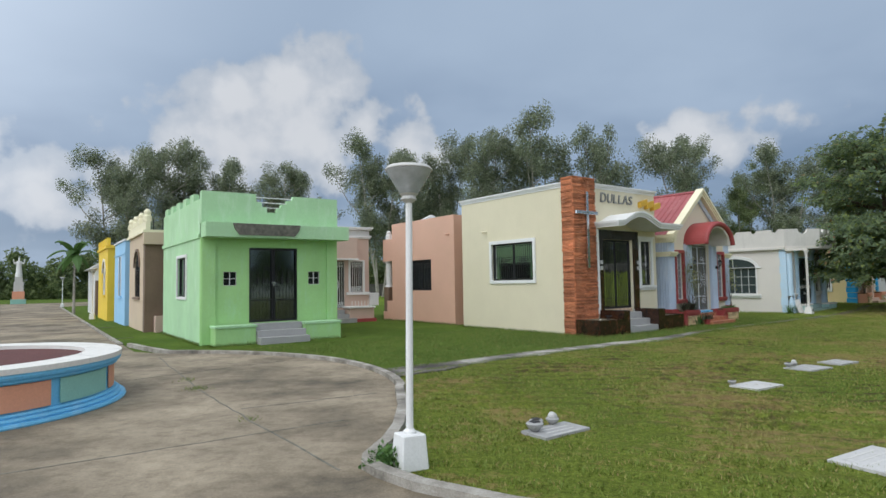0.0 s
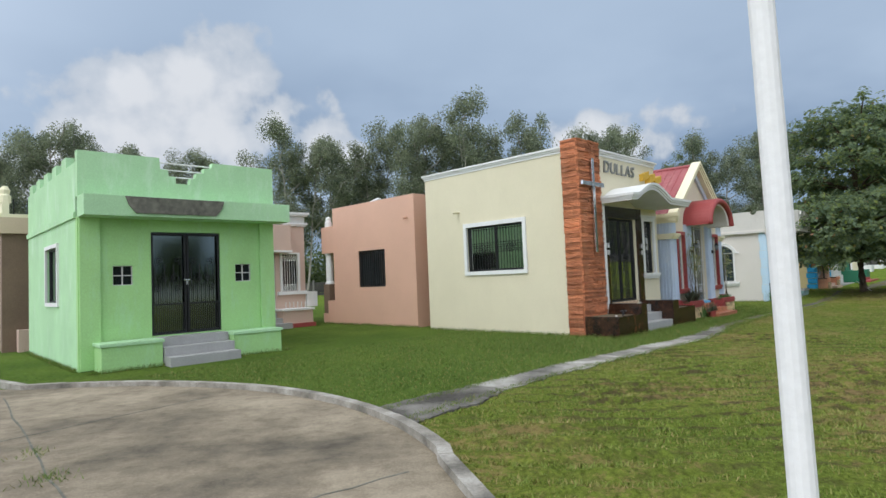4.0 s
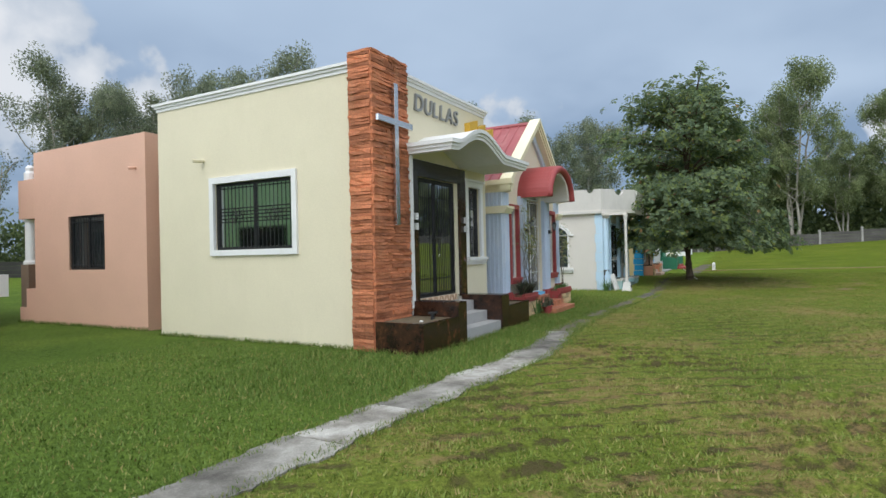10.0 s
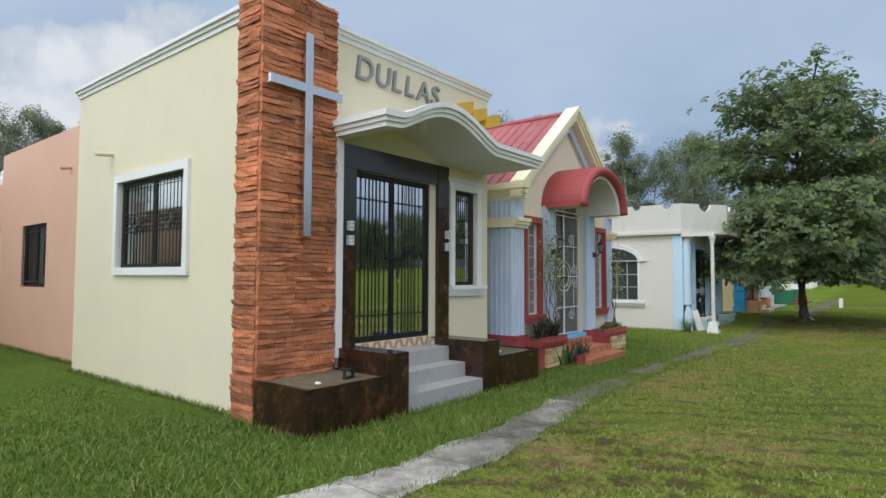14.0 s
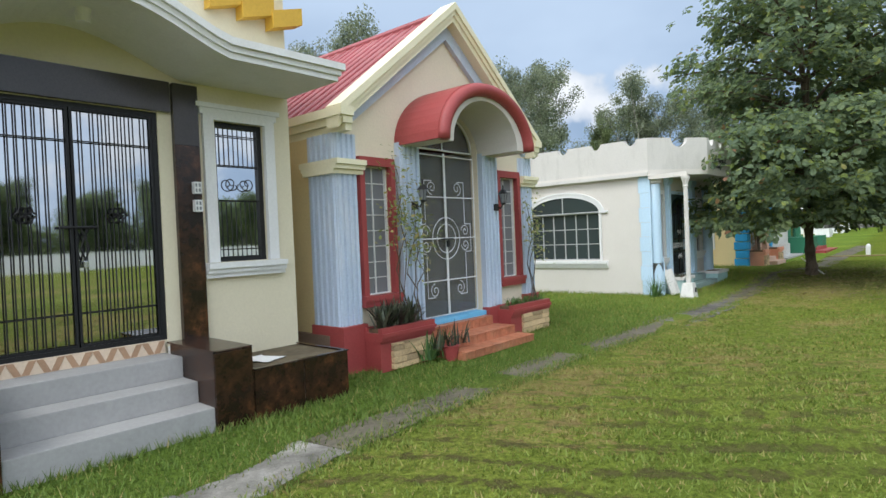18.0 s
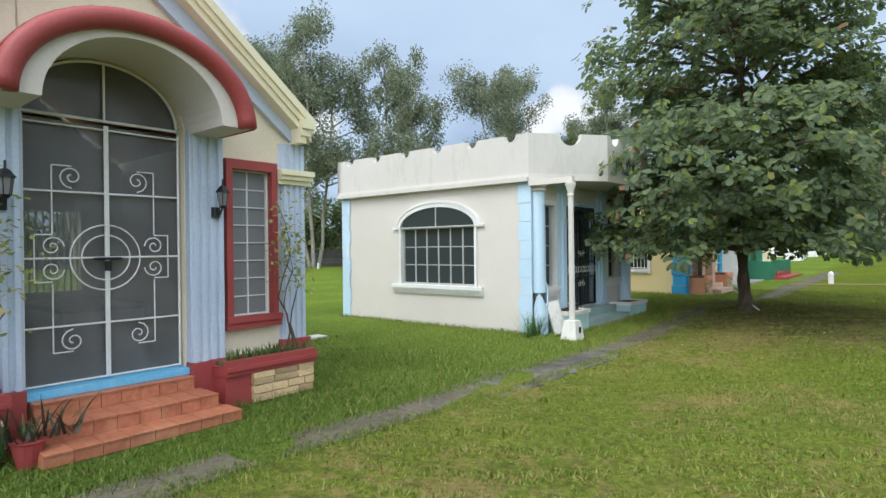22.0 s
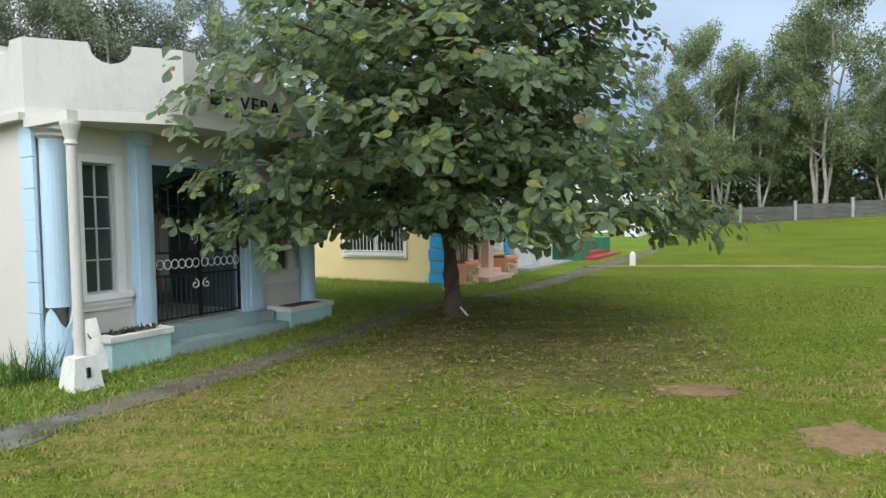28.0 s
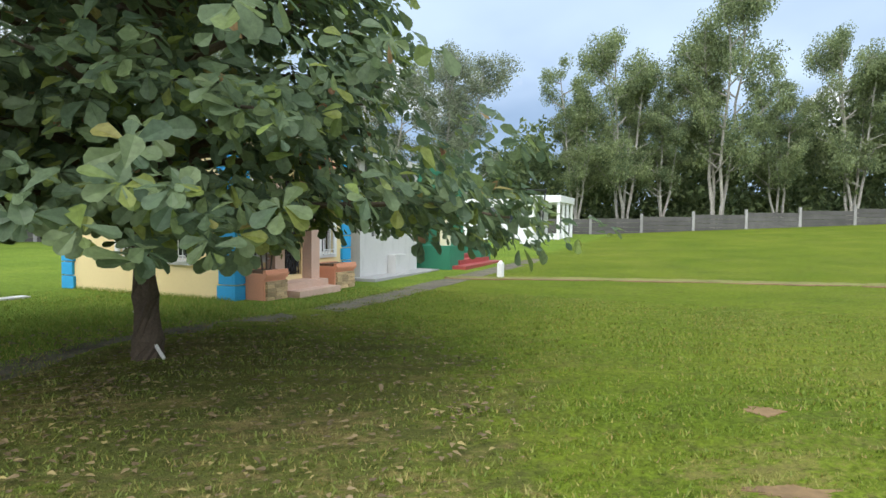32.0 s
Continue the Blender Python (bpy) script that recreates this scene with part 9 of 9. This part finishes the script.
tagged(new("grass", me), "grass sprouting from the road joint", "grass", kind="stuff")
# weeds at the lamp foot
t = thing("weed", pose(-0.60, 4.98, 0.0), "clump of green weeds at the foot of the street lamp", "weeds")
v, f = leaf_cloud(random.Random(5), [((0.0, 0, 0.07), 0.13), ((-0.06, -0.14, 0.04), 0.12), ((0.08, -0.08, 0.06), 0.11), ((0.03, 0.12, 0.06), 0.10)], 110, 0.06)
me = bpy.data.meshes.new("leaves")
me.from_pydata([(p[0], p[1], max(p[2], 0.0)) for p in v], [], f)
me.materials.append(M_WEED)
ob = new("leaves", me)
ob.parent = t


# ---- grass blades on the lawn near the walk ----
def covered(x, y):
    """True where the lawn is built over or paved."""
    u, v = row_uv(x, y)
    m = (np.hypot(x - RC[0], y - RC[1]) < RR + 0.10) & (y > 8.4)
    m |= (u > -0.25) & (u < 4.2) & (v > -1.30) & (v < 4.9)
    m |= (u > 0.0) & (u < 5) & (v > 5.2) & (v < 10.9)
    m |= (u > 4.25) & (u < 8.75) & (v > -0.75) & (v < 4.1)
    m |= (u > 4.75) & (u < 8.45) & (v > -0.98) & (v < 0)
    m |= (u > 5.7) & (u < 7.33) & (v > -1.42) & (v < 0)
    m |= (u > 13.2) & (u < 17.4) & (v > -0.80) & (v < 4.3)
    m |= (u > 13.7) & (u < 17.3) & (v > -1.33) & (v < 0)
    m |= (u > 21.6) & (u < 25.6) & (v > -1.5) & (v < 3.9)
    a, b = math.cos(radians(34.7)), math.sin(radians(34.7))
    lu, lv = (x + 6.42) * a + (y - 15.45) * b, -(x + 6.42) * b + (y - 15.45) * a
    m |= (lu > -0.1) & (lu < 3.95) & (lv > -0.98) & (lv < 5.5)
    m |= (lu < -1.5)
    fx = np.interp(x, [-0.9, -0.62, -0.30, 0.35, 1.6, 4.0, 14.0], [5.2, 4.65, 4.32, 3.9, 3.35, 2.5, -0.6])
    m |= (x > -0.9) & (y < fx + 0.13)
    m |= (y < 8.6) & (x < np.interp(y, [4.5, 5.06, 5.6, 6.16, 7.07, 8.34], [-0.60, -0.63, -0.52, -0.46, -0.48, -0.60]))
    for cx, cy, rx, ry, rot in BARE:
        dx, dy = x - cx, y - cy
        p, q = dx * math.cos(rot) + dy * math.sin(rot), -dx * math.sin(rot) + dy * math.cos(rot)
        m |= (p / rx) ** 2 + (q / ry) ** 2 < 0.15 + 0.8 * np.abs(np.sin(x * 91.7 + y * 57.3))
    return m


def path_distance(x, y):
    d = np.full(x.shape, 1e9)
    for (ax, ay), (bx, by) in zip(PATHLINE, PATHLINE[1:]):
        t = np.clip(((x - ax) * (bx - ax) + (y - ay) * (by - ay)) / ((bx - ax) ** 2 + (by - ay) ** 2), 0, 1)
        d = np.minimum(d, np.hypot(x - ax - t * (bx - ax), y - ay - t * (by - ay)))
    return d


def overgrown(x, y, u, rs):
    """How far from the middle of the footpath the grass stops: it creeps over all but the first stretch."""
    r = rs.random_sample(len(x))
    swing = np.sin(x * 5.1 + 2 * np.sin(y * 3.3)) + 0.6 * np.sin(x * 11.0 - 7.0 * y)
    bare = np.where((u > 8.4) & (u < 12.4), 1.0, np.where((u > 3.0) & (u < 8.4), 0.40, 0.72))
    sway = np.where((u > 3.0) & (u < 8.4), 0.16, 0.30)
    return np.where(u < 1.0, 0.15 + 0.07 * swing + 0.15 * r, np.clip(bare + sway * swing, 0.05, 1.2) * (0.04 + 0.30 * r))


def lay_grass(name, n, box_uv, hmin, hmax, wid, material, label, seed, keep=None):
    rs = np.random.RandomState(seed)
    u0, u1, v0, v1 = box_uv
    u, v = rs.uniform(u0, u1, n), rs.uniform(v0, v1, n)
    x = 3.55 + u * C_ROW - v * S_ROW
    y = 16.75 + u * S_ROW + v * C_ROW
    ok = ~covered(x, y) & (path_distance(x, y) > overgrown(x, y, u, rs))
    if keep is not None:
        ok &= keep(x, y, u, v, rs)
    x, y = x[ok], y[ok]
    n = len(x)
    z = height(x, y) + relief(x, y) - 0.018
    a = rs.uniform(0, 2 * np.pi, n)
    h = rs.uniform(hmin, hmax, n)
    h *= np.where(v[ok] < -2.6, np.clip(0.80 + 0.45 * ridge_at(x, y), 0.3, 1.3), 1.0)
    lean = rs.uniform(0.2, 1.0, n) * h
    la = rs.uniform(0, 2 * np.pi, n)
    dx, dy = np.cos(a) * wid / 2, np.sin(a) * wid / 2
    p = np.empty((n, 3, 3))
    p[:, 0] = np.stack([x - dx, y - dy, z], 1)
    p[:, 1] = np.stack([x + dx, y + dy, z], 1)
    p[:, 2] = np.stack([x + np.cos(la) * lean, y + np.sin(la) * lean, z + h], 1)
    me = bpy.data.meshes.new(name)
    me.vertices.add(3 * n)
    me.vertices.foreach_set("co", p.reshape(-1))
    me.loops.add(3 * n)
    me.loops.foreach_set("vertex_index", np.arange(3 * n))
    me.polygons.add(n)
    me.polygons.foreach_set("loop_start", np.arange(0, 3 * n, 3))
    me.update(calc_edges=True)
    me.materials.append(material)
    return tagged(new(name, me), label, "grass", kind="stuff")


def ridge_at(x, y):
    return np.sin((0.33 * x + 0.94 * y) * RAKE + 2.6 * np.sin(0.55 * x + 0.2 * y) + 1.9 * np.sin(1.1 * x - 0.7 * y + 1.0) + 1.1 * np.sin(2.9 * x + 1.6 * y + 0.5))


def sward(x, y, u, v, rs):
    """Blades thin out in the furrows of the open lawn, and far behind the houses."""
    r = rs.random_sample(len(x))
    furrow = (v < -2.6) & (u > -8.5) & (ridge_at(x, y) + 0.65 * np.sin(x * 7.3 + 2.0 * np.sin(y * 5.1)) + 0.70 * np.sin(x * 2.7 - 1.9 * y + 1.5 * np.sin(y * 2.3)) < -0.95) & (np.sin(x * 0.83 + 1.1) + np.sin(y * 0.71 - 0.4 * x) > -0.5)
    mouldy = np.hypot(x - TREE[0] - 0.55, y - TREE[1] + 1.5) + 0.6 * np.sin(x * 3.1 + np.sin(y * 4.0)) < 2.0
    return ~(mouldy & (rs.random_sample(len(x)) < 0.2)) & np.where(furrow, r < np.where(u < 1, 0.28, 0.55), (v < 2.0) | (u < 0) | (r < 0.4))


lay_grass("grass", 480000, (-13, 25, -14.5, -2.35), 0.018, 0.044, 0.015, M_BLADE, "short mown green grass blades", 1, sward)
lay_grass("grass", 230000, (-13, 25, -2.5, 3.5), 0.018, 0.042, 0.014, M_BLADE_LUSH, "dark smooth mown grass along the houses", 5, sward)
lay_grass("grass", 30000, (-13, 25, -14.5, -2.6), 0.016, 0.042, 0.012, M_BLADE_DRY, "dry straw-coloured grass blades", 2, lambda x, y, u, v, rs: rs.random_sample(len(x)) < 1.1 + ridge_at(x, y) * -0.5)
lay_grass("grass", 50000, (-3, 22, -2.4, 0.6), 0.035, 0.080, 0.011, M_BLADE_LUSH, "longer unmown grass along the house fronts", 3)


def edge_grass(name, lines, per, seed, label, top=0.11):
    """Longer tufts against wall feet, kerb and path edges."""
    rs = np.random.RandomState(seed)
    P = []
    for (ax, ay), (bx, by), off in lines:
        n = int(per * math.dist((ax, ay), (bx, by)))
        t = rs.random_sample(n)
        P.append(np.stack([ax + t * (bx - ax), ay + t * (by - ay)], 1) + rs.normal(0, off, (n, 2)))
    P = np.concatenate(P)
    n = len(P)
    x, y = P[:, 0], P[:, 1]
    z = height(x, y) - 0.02
    h = rs.uniform(0.36 * top, top, n)
    a, la = rs.uniform(0, 6.283, n), rs.uniform(0, 6.283, n)
    p = np.empty((n, 3, 3))
    p[:, 0] = np.stack([x - np.cos(a) * 0.006, y - np.sin(a) * 0.006, z], 1)
    p[:, 1] = np.stack([x + np.cos(a) * 0.006, y + np.sin(a) * 0.006, z], 1)
    p[:, 2] = np.stack([x + np.cos(la) * h * 0.5, y + np.sin(la) * h * 0.5, z + h], 1)
    me = bpy.data.meshes.new(name)
    me.from_pydata(p.reshape(-1, 3).tolist(), [], np.arange(3 * n).reshape(-1, 3).tolist())
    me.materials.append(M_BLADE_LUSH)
    return tagged(new(name, me), label, "grass", kind="stuff")


edge_grass("grass", [(wx(DUL, -0.04, 0.0), wx(DUL, -0.04, 4.72), 0.02), (wx(DUL, -0.18, -1.25), wx(DUL, 4.0, -1.26), 0.025), (wx(DUL, -0.17, -1.25), wx(DUL, -0.17, 0), 0.02), (wx(DUL, 0.24, 5.5), wx(DUL, 0.24, 10.5), 0.02),
                     (wx(ROW, 4.25, -0.8), wx(ROW, 8.7, -1.02), 0.05), (wx(ROW, 13.24, -0.9), wx(ROW, 13.24, 4.3), 0.02), (wx(ROW, 13.2, -1.38), wx(ROW, 17.3, -1.38), 0.03),
                     (wx(LEFT, -0.05, 0), wx(LEFT, -0.05, 5.4), 0.02), (wx(LEFT, 0.0, -0.64), wx(LEFT, 1.3, -0.64), 0.02), (wx(LEFT, 2.7, -0.64), wx(LEFT, 3.9, -0.64), 0.02), (wx(ROW, 21.68, -0.7), wx(ROW, 21.68, 3.4), 0.02)], 260, 6, "longer grass left along the wall feet")
near_path = [p for p in PATHLINE if row_uv(*p)[0] < 13.5]
tuft_lines = []
for (ax, ay), (bx, by) in zip(near_path, near_path[1:]):
    ln = math.dist((ax, ay), (bx, by))
    nx, ny = (by - ay) / ln, -(bx - ax) / ln
    for s in (-0.25, 0.25):
        tuft_lines.append(((ax + nx * s, ay + ny * s), (bx + nx * s, by + ny * s), 0.045))
edge_grass("grass", tuft_lines, 330, 16, "ragged grass creeping over the edges of the footpath", 0.06)
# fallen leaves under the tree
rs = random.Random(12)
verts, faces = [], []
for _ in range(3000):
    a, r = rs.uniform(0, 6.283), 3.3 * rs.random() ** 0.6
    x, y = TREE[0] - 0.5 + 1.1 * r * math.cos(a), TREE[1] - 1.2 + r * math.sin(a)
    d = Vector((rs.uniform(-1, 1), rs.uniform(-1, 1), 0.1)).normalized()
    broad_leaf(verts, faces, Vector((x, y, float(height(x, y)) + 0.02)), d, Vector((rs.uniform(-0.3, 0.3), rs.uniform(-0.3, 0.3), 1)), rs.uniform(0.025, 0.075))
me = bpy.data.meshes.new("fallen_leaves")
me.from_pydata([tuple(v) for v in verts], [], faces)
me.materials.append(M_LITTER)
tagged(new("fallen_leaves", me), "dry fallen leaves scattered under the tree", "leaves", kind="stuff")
